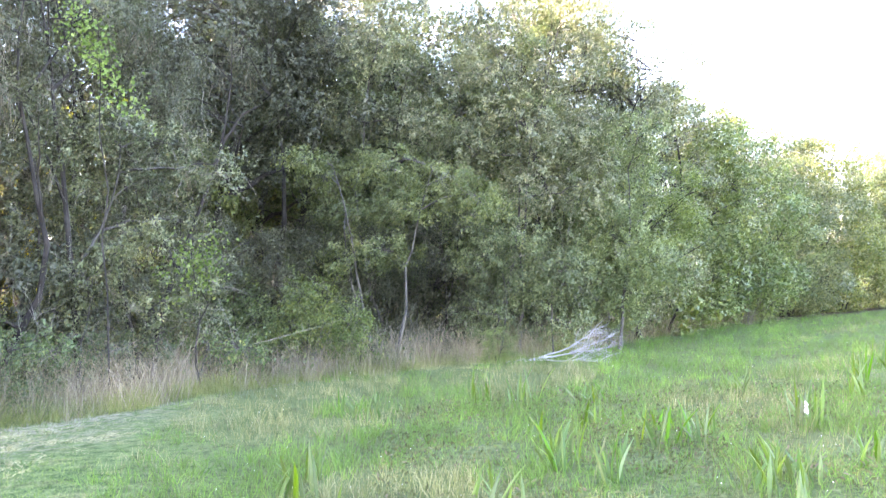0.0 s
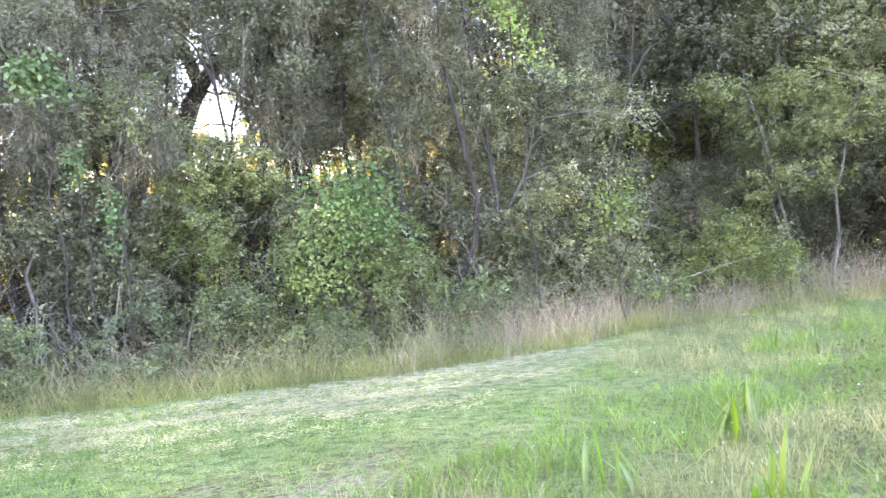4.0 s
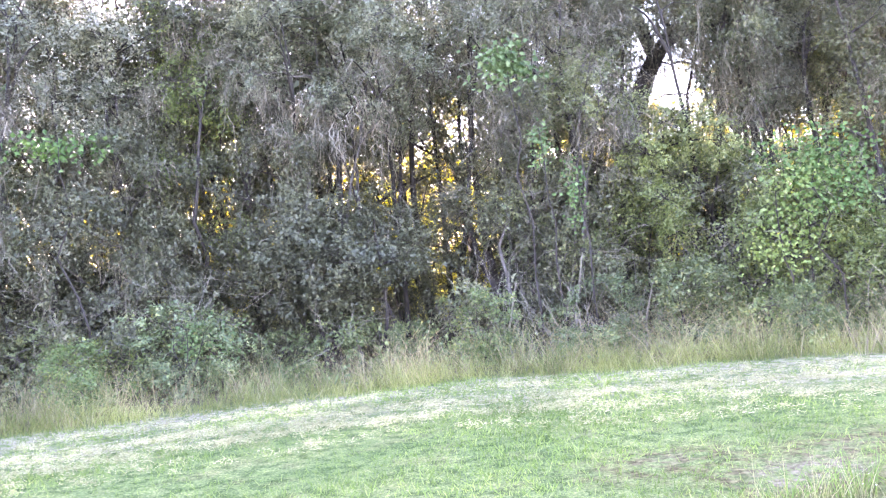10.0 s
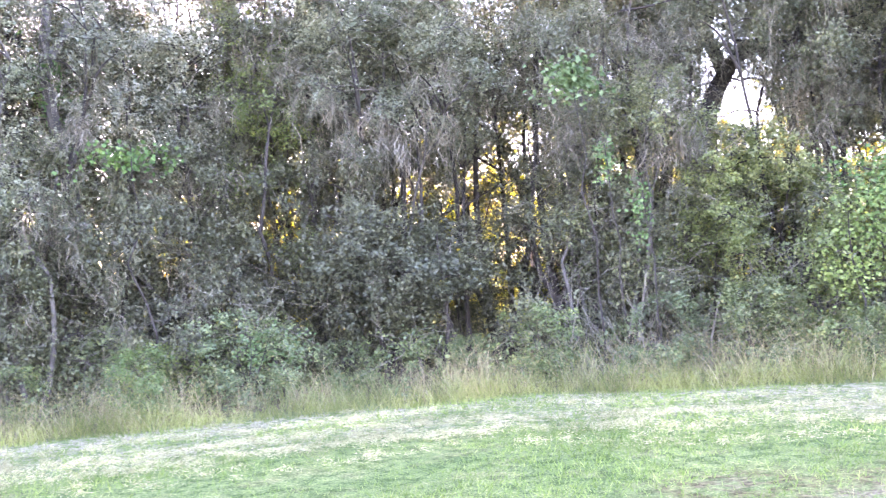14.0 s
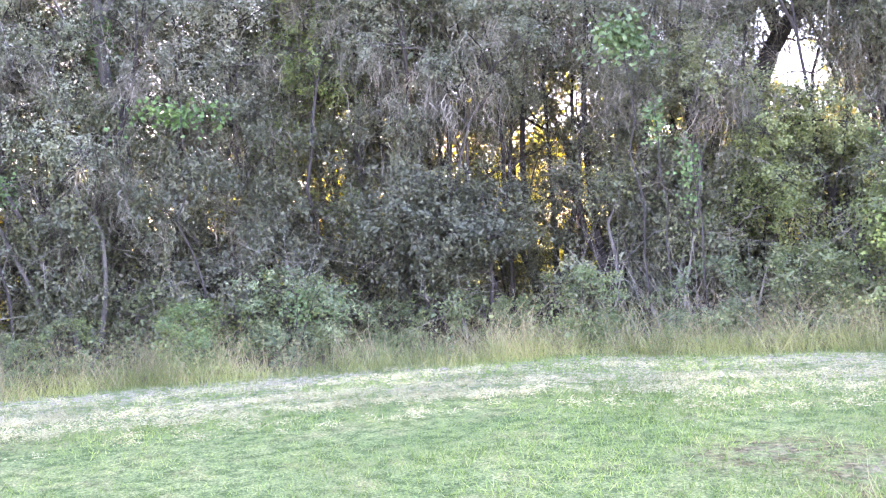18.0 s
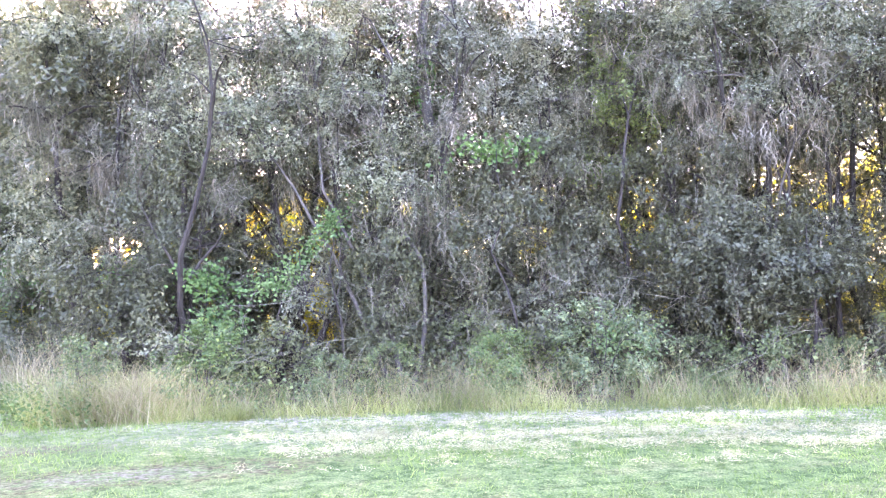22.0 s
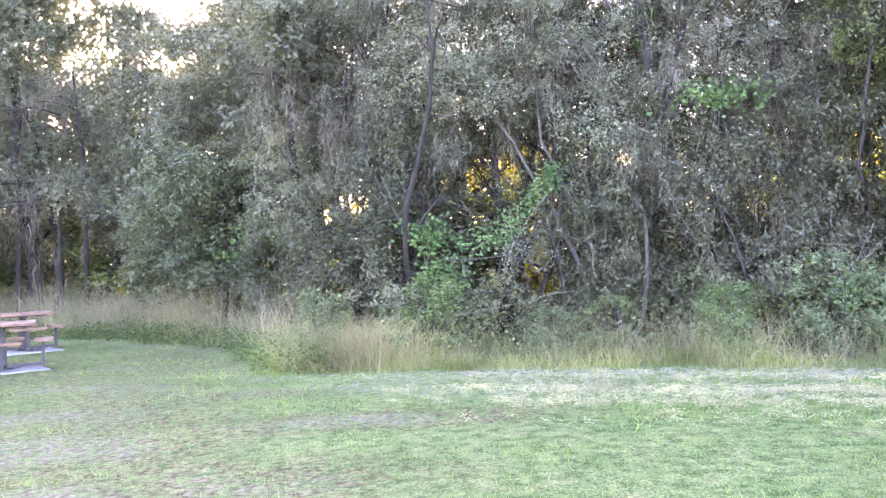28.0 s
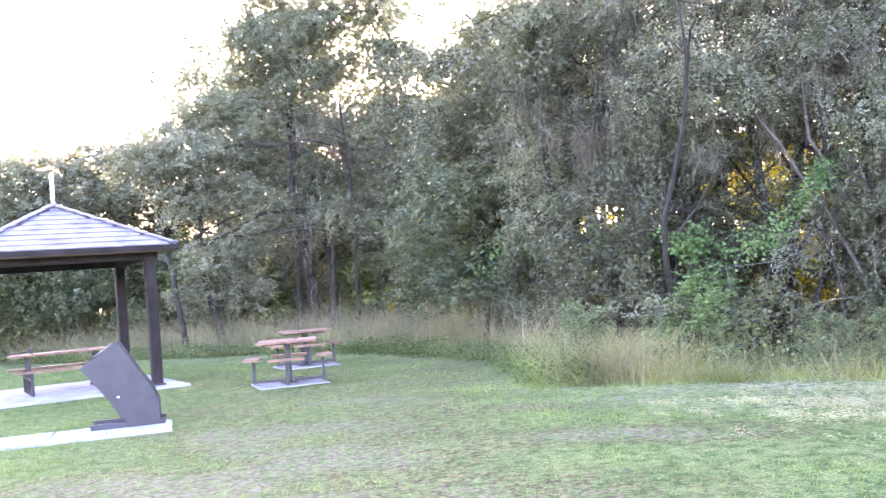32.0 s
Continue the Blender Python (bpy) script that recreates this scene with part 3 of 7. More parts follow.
KINDS = {
    "live_oak": (dict(h=10.5, spread=3.3, low=0.37, clumps=115, per=330, leaf=0.07, clump_r=0.56, leaf_mat=LEAF_SHADED, stem_r=0.24, moss=0.42, twigs=5, boughs=9), "dark green oak hung with grey moss at the wood's edge", "tree"),
    "spreading_oak": (dict(h=11.5, spread=4.4, low=0.13, clumps=190, per=330, leaf=0.105, clump_r=0.78, leaf_mat=LEAF_SHADED, stems=2, stem_r=0.28, moss=0.38, twigs=2, boughs=10), "broad dark oak draped with long grey moss", "tree"),
    "inner_oak": (dict(h=10.0, spread=3.3, low=0.42, clumps=95, per=90, leaf=0.155, clump_r=0.78, leaf_mat=LEAF_SHADED, stem_r=0.2, moss=0, twigs=0, boughs=6), "shaded oak deep inside the wood", "tree"),
    "grey_tree": (dict(h=8.8, spread=2.5, low=0.05, clumps=105, per=300, leaf=0.068, clump_r=0.5, leaf_mat=LEAF_GREY, stems=2, stem_r=0.10, moss=0.05, twigs=16), "grey-green tree with many bare pale twigs", "tree"),
    "young_oak": (dict(h=5.8, spread=1.25, low=0.5, clumps=34, per=330, leaf=0.07, clump_r=0.42, leaf_mat=LEAF_YOUNG, stems=2, stem_r=0.07, moss=0.0, twigs=5, boughs=5), "young fresh-green oak between mossy trunks", "tree"),
    "mossy_oak": (dict(h=9.0, spread=1.5, low=0.42, clumps=44, per=260, leaf=0.07, clump_r=0.5, leaf_mat=LEAF_SHADED, stems=2, stem_r=0.10, moss=0.34, twigs=8, boughs=8, beard=1.15), "slim dark oak stems veiled in long brown-grey moss", "tree"),
    "slender_tree": (dict(h=9.3, spread=1.9, low=0.12, clumps=110, per=330, leaf=0.078, clump_r=0.5, leaf_mat=LEAF_SHRUB, stems=2, stem_r=0.08, moss=0.0, twigs=9), "slender mid-green tree with pale stems", "tree"),
    "far_tree": (dict(h=8.5, spread=2.8, low=0.02, clumps=145, per=190, leaf=0.12, clump_r=0.7, leaf_mat=LEAF_SHRUB, stems=2, stem_r=0.12, moss=0.04, twigs=4), "mid-green tree in the long wood's edge", "tree"),
    "olive_tree": (dict(h=5.4, spread=2.2, low=0.3, clumps=66, per=330, leaf=0.075, clump_r=0.5, leaf_mat=LEAF_OLIVE, stems=3, stem_r=0.07, moss=0.0, twigs=5, flat=0.45), "bright olive-green small tree with layered foliage", "tree"),
    "dark_holly": (dict(h=4.6, spread=2.2, low=0.04, clumps=90, per=250, leaf=0.078, clump_r=0.48, leaf_mat=LEAF_DARK, stems=3, stem_r=0.07, moss=0.08, twigs=4, hollow=0.6), "dense dark blue-green evergreen bush-tree", "tree"),
    "round_shrub": (dict(h=2.3, spread=1.25, low=0.02, clumps=44, per=220, leaf=0.055, clump_r=0.34, leaf_mat=LEAF_SHRUB, stems=3, stem_r=0.03, twigs=3, hollow=0.6, boughs=4), "rounded fine-leaved green shrub", "shrub"),
    "bramble_thicket": (dict(h=2.0, spread=1.2, low=0.0, clumps=38, per=100, leaf=0.085, clump_r=0.36, leaf_mat=LEAF_THICKET, stems=3, stem_r=0.02, twigs=7, hollow=0.3, boughs=4), "low tangle of yellow-green brambles", "shrub"),
    "wild_bush": (dict(h=3.4, spread=1.6, low=0.0, clumps=56, per=190, leaf=0.072, clump_r=0.42, leaf_mat=LEAF_SHADED, stems=3, stem_r=0.035, moss=0.05, twigs=9, hollow=0.4, boughs=5), "untidy grey-green bush with bare twigs", "shrub"),
    "green_bush": (dict(h=3.8, spread=1.7, low=0.0, clumps=58, per=230, leaf=0.075, clump_r=0.42, leaf_mat=LEAF_OLIVE, stems=3, stem_r=0.035, twigs=4, hollow=0.4, boughs=5), "fresh green leafy bush", "shrub"),
    "far_bush": (dict(h=3.6, spread=2.0, low=0.0, clumps=55, per=80, leaf=0.15, clump_r=0.55, leaf_mat=LEAF_SHRUB, stems=3, stem_r=0.04, twigs=3, hollow=0.4, boughs=4), "leafy green bush at the foot of the wood", "shrub"),
    "sunny_bush": (dict(h=4.2, spread=2.0, low=0.0, clumps=46, per=62, leaf=0.17, clump_r=0.6, leaf_mat=LEAF_SUNLIT, stems=3, stem_r=0.04, twigs=0, hollow=0.3, boughs=3), "bush behind the wood with sunlight put into its yellow leaf colour", "shrub"),
}
MADE = {}
plant_rng = random.Random(5)


def plant(kind, az, d, h=None, wide=1.0, variant=None):
    """Plants one of a kind at a direction and distance, scaled to the height h."""
    spec, label, category = KINDS[kind]
    variant = plant_rng.randrange(2) if variant is None else variant
    s = (h or spec["h"]) / spec["h"] if h else plant_rng.uniform(0.92, 1.08)
    p = at(az, d)
    m = Matrix.LocRotScale(p, Euler((0, 0, plant_rng.uniform(0, 6.28))), (s * wide, s * wide, s))
    key = (kind, variant)
    if key in MADE:
        return copy_thing(MADE[key], m @ Matrix.Diagonal((*(1 / v for v in MADE[key].scale), 1)))
    ob = grow(kind, 11 + 7 * variant + 31 * list(KINDS).index(kind), **spec)
    tagged(ob, label, category, category + "s of the wood's edge")
    MADE[key] = ob
    ob.matrix_basis = m
    return ob


def spray_leaves(rng, centres, axes, lengths, per, out, leaf):
    """Leaves set along short drooping shoots: verts and triangles."""
    n = len(centres) * per
    c, ax, ln, o = (np.repeat(q, per, 0) for q in (centres, axes, lengths, out))
    own = np.repeat(rng.normal(size=(len(centres), 3)), per, 0)
    q = rng.uniform(-0.5, 0.6, n)[:, None]
    pos = c + ax * q * ln[:, None] + rng.normal(size=(n, 3)) * 0.042
    pos[:, 2] -= 0.35 * ((q[:, 0] + 0.5) ** 2) * ln
    nrm = unit(np.array([0, 0, 0.5]) + o * 0.6 + own * 0.3 + rng.normal(size=(n, 3)) * 0.5)
    d = unit(ax * 0.6 + rng.normal(size=(n, 3)) * 0.6)
    d = unit(d - nrm * (d * nrm).sum(1, keepdims=True))
    s = np.cross(d, nrm)
    L = (leaf * rng.uniform(0.65, 1.3, n))[:, None]
    W = L * rng.uniform(0.45, 0.75, n)[:, None]
    v = np.stack([pos + d * L * 0.6, pos - d * L * 0.4 + s * W * 0.5, pos - d * L * 0.32 - s * W * 0.5], 1).reshape(-1, 3)
    v[:, 2] = np.maximum(v[:, 2], 0.02)
    return v, np.arange(3 * n).reshape(n, 3)


def beard_strands(rng, tops, lengths, widths, k=64):
    """Wavy tapering strands of moss under each top: verts and quads."""
    n = len(tops) * k
    w = np.repeat(np.asarray(widths, float), k)
    off = rng.normal(size=(n, 3)) * np.stack([w * 0.45, w * 0.45, w * 0.8], 1)
    base = np.repeat(np.asarray(tops, float), k, 0) + off
    ln = np.repeat(np.asarray(lengths, float), k) * np.clip(1.15 - 1.1 * np.hypot(off[:, 0], off[:, 1]) / np.maximum(w, 0.05), 0.12, 1) * rng.uniform(0.2, 1.1, n)
    segs = 4
    q = np.linspace(0, 1, segs + 1)
    wave = np.cumsum(rng.normal(size=(n, segs + 1, 3)) * np.array([0.05, 0.05, 0.02]), 1)
    wave[:, 0] = 0
    pull = -off * np.array([0.3, 0.3, 0.0])
    mid = base[:, None] + np.array([0, 0, -1.0]) * (ln[:, None] * q)[..., None] + wave + pull[:, None] * (q ** 2)[None, :, None]
    mid[..., 2] = np.maximum(mid[..., 2], 0.1)
    side = unit(np.concatenate([rng.normal(size=(n, 2)), np.zeros((n, 1))], 1))
    wide = (rng.uniform(0.006, 0.024, n)[:, None] * (1 - 0.85 * q ** 1.3) * rng.uniform(0.6, 1.3, (n, segs + 1)))[..., None] * side[:, None] * 0.5
    v = np.stack([mid - wide, mid + wide], 2).reshape(-1, 3)
    o = (np.arange(n) * 2 * (segs + 1))[:, None] + 2 * np.arange(segs)[None]
    return v, np.stack([o, o + 1, o + 3, o + 2], -1).reshape(-1, 4)


# small gaps through which the light behind the wood is seen: direction, height angle, half width, half height
GAPS = np.array([(50.3, 3.9, 0.8, 1.2), (52.8, -1.4, 0.8, 1.2), (67, 4.6, 1.2, 1), (67, 8.9, 0.8, 0.8), (75.9, 6, 0.7, 1), (31, 5.3, 0.8, 0.7), (56.9, 6.5, 0.8, 0.7), (52.2, 10.8, 1, 1), (63.4, 5.7, 0.7, 0.8), (49.1, -1.4, 0.6, 1.4), (94, 4.7, 0.7, 0.9), (87.9, 4.6, 0.7, 0.8), (86.5, 6.5, 0.6, 0.6), (84.2, 5.8, 1, 0.7), (83.8, -1, 0.8, 0.8), (80.6, 1.3, 0.6, 0.9), (75.7, 6, 0.6, 0.8), (81.1, 15, 1, 1), (75.4, 12.6, 0.6, 1), (69.5, 12.9, 0.8, 0.8), (31.1, 5.8, 0.8, 0.6), (10.4, 0.4, 0.9, 1.2)])


def lobed_tree(name, label, category, leaf_mat, d, lobes, stems, beards, full=1.0, leaf=0.06, bark=BARK, bare=0.5):
    """A tree or bush of the front row. Lobes of its crown: direction, height angle, half width and half height in degrees, d metres off.
    Stems: direction of the foot, direction and height angle of the tip, radius. Beards of moss: direction, height angle, length, width."""
    rng = np.random.default_rng(int(abs(lobes[0][0]) * 97 + abs(lobes[0][1]) * 13 + len(lobes)))
    root = new(name)
    foot = np.array(at(stems[0][0], d))
    eye = 1.55

    def place(az, el, back=0.0):
        return np.array(at(az, d + back, eye + d * math.tan(radians(el)))) - foot

    nodes = []
    for a0, a1, el, r in stems:
        start, tip = np.array(at(a0, d + rng.uniform(-0.1, 0.4), -0.15)) - foot, place(a1, el, rng.uniform(0.0, 0.5))
        tip = start + (tip - start) * 1.12
        q = np.linspace(0, 1, 11)[:, None]
        tall = np.linalg.norm(tip - start)
        sway = rng.normal(size=(2, 3)) * np.array([1, 1, 0.1]) * 0.05 * tall
        pts = start * (1 - q) + tip * q + np.sin(q * 3.14) * sway[0] + np.sin(q * 6.28) * 0.5 * sway[1] + rng.normal(size=(11, 3)) * 0.008 * tall * np.sin(q * 3.14)
        tube = Tubes(7)
        tube.add(pts, r * (1 - 0.72 * q[:, 0]) * np.where(q[:, 0] < 0.05, 1.5, 1.0))
        link_mesh("trunk", tube.mesh("trunk"), bark, root)
        nodes.append(pts[2:])
    nodes = np.concatenate(nodes)
    more = [(az + rng.uniform(-1.2, 1.2), el + rng.uniform(2.6, 3.6), w, h) for az, el, w, h in lobes if el > 11.5 and category == "tree"]
    shoots, fine = Tubes(4), Tubes(3)
    cs, axs, lns, outs = [], [], [], []
    for az, el, w, h in list(lobes) + more:
        a, c = d * radians(w), d * radians(h)
        cen = place(az, el, rng.uniform(-0.45, 0.9))
        gap = np.linalg.norm(nodes - cen, axis=1) + (nodes[:, 2] > cen[2]) * 0.5
        start = nodes[np.argmin(gap)]
        q = np.linspace(0, 1, 7)[:, None]
        far = np.linalg.norm(cen - start)
        mid = (start + cen) / 2 + rng.normal(size=3) * 0.13 * far + np.array([0, 0, 0.08 * far])
        pts = start * (1 - q) ** 2 + 2 * mid * q * (1 - q) + cen * q ** 2 + rng.normal(size=(7, 3)) * 0.02 * far * np.sin(q * 3.14)
        shoots.add(pts, np.linspace(0.012 + 0.009 * far, 0.009, 7) * (1.0 if category == "tree" else 0.6))
        n = max(14, int(full * 80 * math.pi * a * c))
        u = unit(rng.normal(size=(n, 3)))
        lump = 1 + 0.28 * np.sin(u[:, 0] * 4.1 + u[:, 2] * 5.3 + az) * np.sin(u[:, 1] * 4.7 + el)
        r = rng.uniform(0.25, 1.0, n) ** 0.55 * lump * rng.choice([1.0, 1.0, 1.25], n)
        side = np.array([-math.cos(radians(az)), -math.sin(radians(az)), 0])
        deep = np.array(at(az, 1.0))
        loc = side * (u[:, :1] * a) + deep * (u[:, 1:2] * min(a * 0.8, 1.1)) + np.array([0, 0, 1.0]) * (u[:, 2:] * c)
        spot = cen + loc * r[:, None]
        spot[:, 2] = np.maximum(spot[:, 2], 0.12)
        out = unit(loc)
        cs.append(spot)
        outs.append(out)
        axs.append(unit(out * 0.7 + rng.normal(size=(n, 3)) * 0.5 + np.array([0, 0, 0.12])))
        lns.append(rng.uniform(0.2, 0.46, n))
        for i in rng.choice(n, min(n, 9), replace=False):
            g = np.linspace(0, 1, 4)[:, None]
            fine.add(cen * (1 - g) + spot[i] * g + rng.normal(size=3) * 0.12 * g * (1 - g) * 4, np.linspace(0.0075, 0.003, 4))
    tagged(link_mesh("branchwork", shoots.mesh("branchwork"), bark, root), kind="stuff")
    tagged(link_mesh("shootwork", fine.mesh("shootwork"), bark, root), kind="stuff")
    cs, axs, lns, outs = (np.concatenate(q) for q in (cs, axs, lns, outs))
    w = cs + foot
    way = np.stack([np.degrees(np.arctan2(-w[:, 0], w[:, 1])), np.degrees(np.arctan2(w[:, 2] - eye, np.hypot(w[:, 0], w[:, 1])))], 1)
    inside = ((np.abs(way[:, None] - GAPS[None, :, :2]) / GAPS[None, :, 2:]) ** 2).sum(2).min(1) < 1
    keep = ~inside | (rng.uniform(size=len(cs)) < 0.08)
    cs, axs, lns, outs = cs[keep], axs[keep], lns[keep], outs[keep]
    v, f = spray_leaves(rng, cs, axs, lns, 22, outs, leaf * 0.92)
    v[:, 2] = np.maximum(v[:, 2], 0.02)
    tagged(link_mesh("crown", np_mesh("crown", v, [f]), leaf_mat, root), kind="stuff")
    n = int(bare * 6 * len(lobes))
    if n:
        twig = Tubes(3)
        facing = np.flatnonzero(outs @ np.array(at(stems[0][0], -1.0)) > -0.1)
        for i in rng.choice(facing, n):
            way = unit(outs[i] * 0.8 + rng.normal(size=3) * 0.7 + np.array([0, 0, 0.15]))
            ln = rng.uniform(0.35, 1.4)
            g = np.linspace(0, 1, 6)[:, None]
            base = cs[i] - outs[i] * 0.15
            tp = base + way * ln * g + rng.normal(size=3) * 0.22 * g ** 2 + rng.normal(size=(6, 3)) * 0.016
            tp[:, 2] = np.maximum(tp[:, 2], 0.03)
            thick = rng.uniform(0.002, 0.0062)
            twig.add(tp, np.linspace(thick, 0.002, 6))
            for k in range(rng.integers(2, 6)):
                s0 = tp[rng.integers(1, 5)]
                w2 = unit(way + rng.normal(size=3) * 0.75)
                tq = s0 + w2 * ln * rng.uniform(0.2, 0.5) * np.linspace(0, 1, 4)[:, None] + rng.normal(size=(4, 3)) * 0.01
                twig.add(np.maximum(tq, [-99, -99, 0.03]), np.linspace(thick * 0.55, 0.0015, 4))
        tagged(link_mesh("bare_twigwork", twig.mesh("bare_twigwork"), TWIG, root, "bare pale grey twigs"), kind="stuff")
    if beards:
        tops = [place(az, el, -0.35 + rng.uniform(-0.2, 0.2)) for az, el, _, _ in beards]
        bits, lens, wides = [], [], []
        for top, (_, _, ln, wd) in zip(tops, beards):
            for k in range(8):
                bits.append(top + rng.normal(size=3) * np.array([wd * 0.75, wd * 0.75, 0.2]) - np.array([0, 0, abs(rng.normal()) * 0.25 * ln]))
                lens.append(ln * rng.uniform(0.15, 0.8))
                wides.append(rng.uniform(0.05, 0.13) * (1 + d / 60))
        v, f = beard_strands(rng, bits, lens, wides, 22)
        tagged(link_mesh("moss", np_mesh("moss", v, [f]), MOSS, root, "hanging strands of grey moss"), kind="stuff")
    root.matrix_basis = Matrix.Translation(foot)
    return tagged(root, label, category, category + "s of the front row")


# the right-hand end, where the wood runs away from the lawn
plant("slender_tree", -4.5, 25.0, 9.4)
plant("slender_tree", -7.5, 26.5, 9.9)
plant("grey_tree", -10.5, 27.5, 9.6)
plant("olive_tree", -11.5, 27.0, 5.0)
plant("green_bush", -3.0, 19.4, 0.75, 1.2)
for az, d, h in ((-13.5, 34, 8.2), (-16, 38, 8.0), (-18, 42, 7.6), (-19.5, 45, 8.0), (-21.5, 49, 8.2), (-23, 53, 7.8), (-25, 58, 8.4), (-26.5, 62, 8.8), (-28, 68, 9.5)):
    plant("far_tree", az, d, h, 1.1)
for az, d in ((-12.5, 31), (-15, 36), (-17, 40), (-20, 47), (-22.5, 51), (-24.5, 56)):
    plant("far_bush", az, d - 1.2, 3.4, 1.2)
for az, d, h in ((-14, 41, 9.0), (-19, 50, 9.0), (-9, 31, 9.4), (-24, 60, 9.2), (-5.5, 28, 9.2), (-11.5, 36, 8.6), (-16.5, 45, 8.8)):
    plant("inner_oak", az, d, h)
# trees of the second row, seen between those of the front
plant("slender_tree", 2.5, 25.0, 9.6)
for az, h in ((-7.5, 8.6), (-4.0, 8.2), (-0.5, 8.8), (3.5, 8.4), (7.5, 8.0), (12.0, 8.2), (16.5, 8.0)):
    plant("far_tree", az, edge_range(az) + 9.0, h, 0.95)
plant("spreading_oak", 7.5, 26.5, 10.3, 0.8)
plant("slender_tree", 11.5, 24.5, 9.5, 1.1)
plant("live_oak", 15.0, 21.5, 9.4)
plant("live_oak", 22.0, 21.0, 9.8)
plant("live_oak", 28.0, 20.0, 10.0, 0.8)
plant("live_oak", 48.5, 19.8, 10.2, 0.85)
plant("live_oak", 58.0, 19.5, 10.6)
plant("live_oak", 70.5, 19.6, 10.0)
plant("live_oak", 77.5, 19.4, 9.6)
plant("live_oak", 86.0, 20.4, 9.6)
plant("live_oak", 81.8, 19.0, 9.6, 0.9)
plant("live_oak", 90.5, 20.6, 9.0)
plant("spreading_oak", 113.2, 36.0, 11.4, 0.9)
plant("spreading_oak", 122.0, 41.0, 8.2, 1.0)
plant("live_oak", 94.5, 22.0, 8.2, 1.2)
plant("live_oak", 99.0, 23.0, 8.0, 1.2)
# dense understory behind the front row, but not where one sees through
LOW = ((29.6, 31.8), (36.4, 39.4), (49.0, 53.6), (65.0, 68.6), (75.0, 77.0), (82.6, 88.4), (92.0, 94.0))
under_rng = random.Random(77)
for k in range(46):
    az = -5 + 2.3 * k
    tall = under_rng.uniform(2.6, 3.4)
    if not any(lo < az < hi for lo, hi in LOW):
        plant(under_rng.choice(("wild_bush", "dark_holly")), az, edge_range(az) + under_rng.uniform(3.6, 5.0), tall, 0.9)
    elif 36 < az < 40:
        plant("wild_bush", az, 17.4, 3.0, 0.9)
for az in (32.4, 43.6):
    plant("mossy_oak", az, 18.6, 9.0, 0.8)
plant("green_bush", 37.2, 16.4, 3.3, 0.8)
plant("wild_bush", 39.2, 16.8, 3.4, 0.7)
# trees and bushes of the front row
lobed_tree("dark_evergreen", "dark dense evergreen tree behind an olive-green one", "tree", LEAF_DARK, 21.5, [(13.3, 14.4, 3.1, 2), (15.9, 13.4, 2, 1.7), (9.3, 10.6, 2.5, 2), (10.3, 13.2, 2.7, 1.7), (11.4, 8.3, 2, 1.7), (8.3, 14.2, 2, 1.4)],
           [(10.7, 10.3, 11.3, 0.087)], [], full=1.01, leaf=0.08, bark=BARK, bare=0.1)
lobed_tree("tall_slender_tree", "tall grey-green tree with thin pale stems", "tree", LEAF_GREY, 21.5, [(3.5, 14.2, 3.4, 1.9), (-2.7, 13.4, 3.1, 2.2), (-7.8, 13.8, 2.4, 2), (-4.6, 10, 3.1, 2.2), (-1.5, 8.8, 2.7, 2), (-7.7, 9.5, 2.5, 2.2), (-8.6, 6.2, 2.2, 2.2), (-5.2, 6.3, 2.4, 1.9), (5.6, 10.9, 2.4, 1.7), (1.5, 10.5, 2.7, 1.9)],
           [(-2.2, -2.7, 14, 0.037), (-4.2, -6.8, 13.2, 0.037), (2.6, 3.5, 14.2, 0.043)], [], full=0.84, leaf=0.075, bark=PALE_BARK, bare=0.5)
lobed_tree("olive_tree", "bright olive-green small tree with layered foliage", "tree", LEAF_OLIVE, 19.6, [(7.1, 7.3, 2, 1.4), (3.6, 7.9, 2.7, 1.4), (0.2, 6.6, 2.7, 1.3), (-2.1, 5.4, 1.7, 1.2), (5.8, 4.9, 2.2, 1.1), (2.3, 5, 2.5, 1), (3.8, 2.5, 2.7, 1.1), (6.3, 2, 2, 0.9), (8.4, 7.9, 1.5, 0.9)],
           [(4.3, 6.4, 6.2, 0.037), (3.2, 0.9, 6.1, 0.037), (3.9, 5.8, 2.8, 0.031)], [], full=1.23, leaf=0.07, bark=PALE_BARK, bare=0.3)
lobed_tree("round_shrub", "rounded fine-leaved green shrub at the wood's foot", "shrub", LEAF_SHRUB, 18.6, [(12.5, 0.3, 2.2, 1.6), (13.9, -1, 1.9, 1.5), (11.3, -1.8, 2.4, 1.4)],
           [(12.6, 12.5, 0.3, 0.019)], [], full=1.68, leaf=0.05, bark=BARK, bare=0.25)
lobed_tree("round_shrub", "rounded fine-leaved green shrub at the wood's foot", "shrub", LEAF_SHRUB, 18.4, [(8.6, -0.2, 2.4, 1.5), (7.3, -1.9, 2.4, 1.4), (9.3, -2.2, 2, 1.2)],
           [(8.7, 8.6, -0.2, 0.019)], [], full=1.68, leaf=0.05, bark=BARK, bare=0.25)
lobed_tree("round_shrub", "rounded fine-leaved green shrub at the wood's foot", "shrub", LEAF_SHRUB, 18.2, [(5.6, -1.6, 1.5, 1.4), (5.9, -2.9, 1.7, 0.9)],
           [(5.6, 5.6, -1.6, 0.019)], [], full=1.68, leaf=0.05, bark=BARK, bare=0.25)
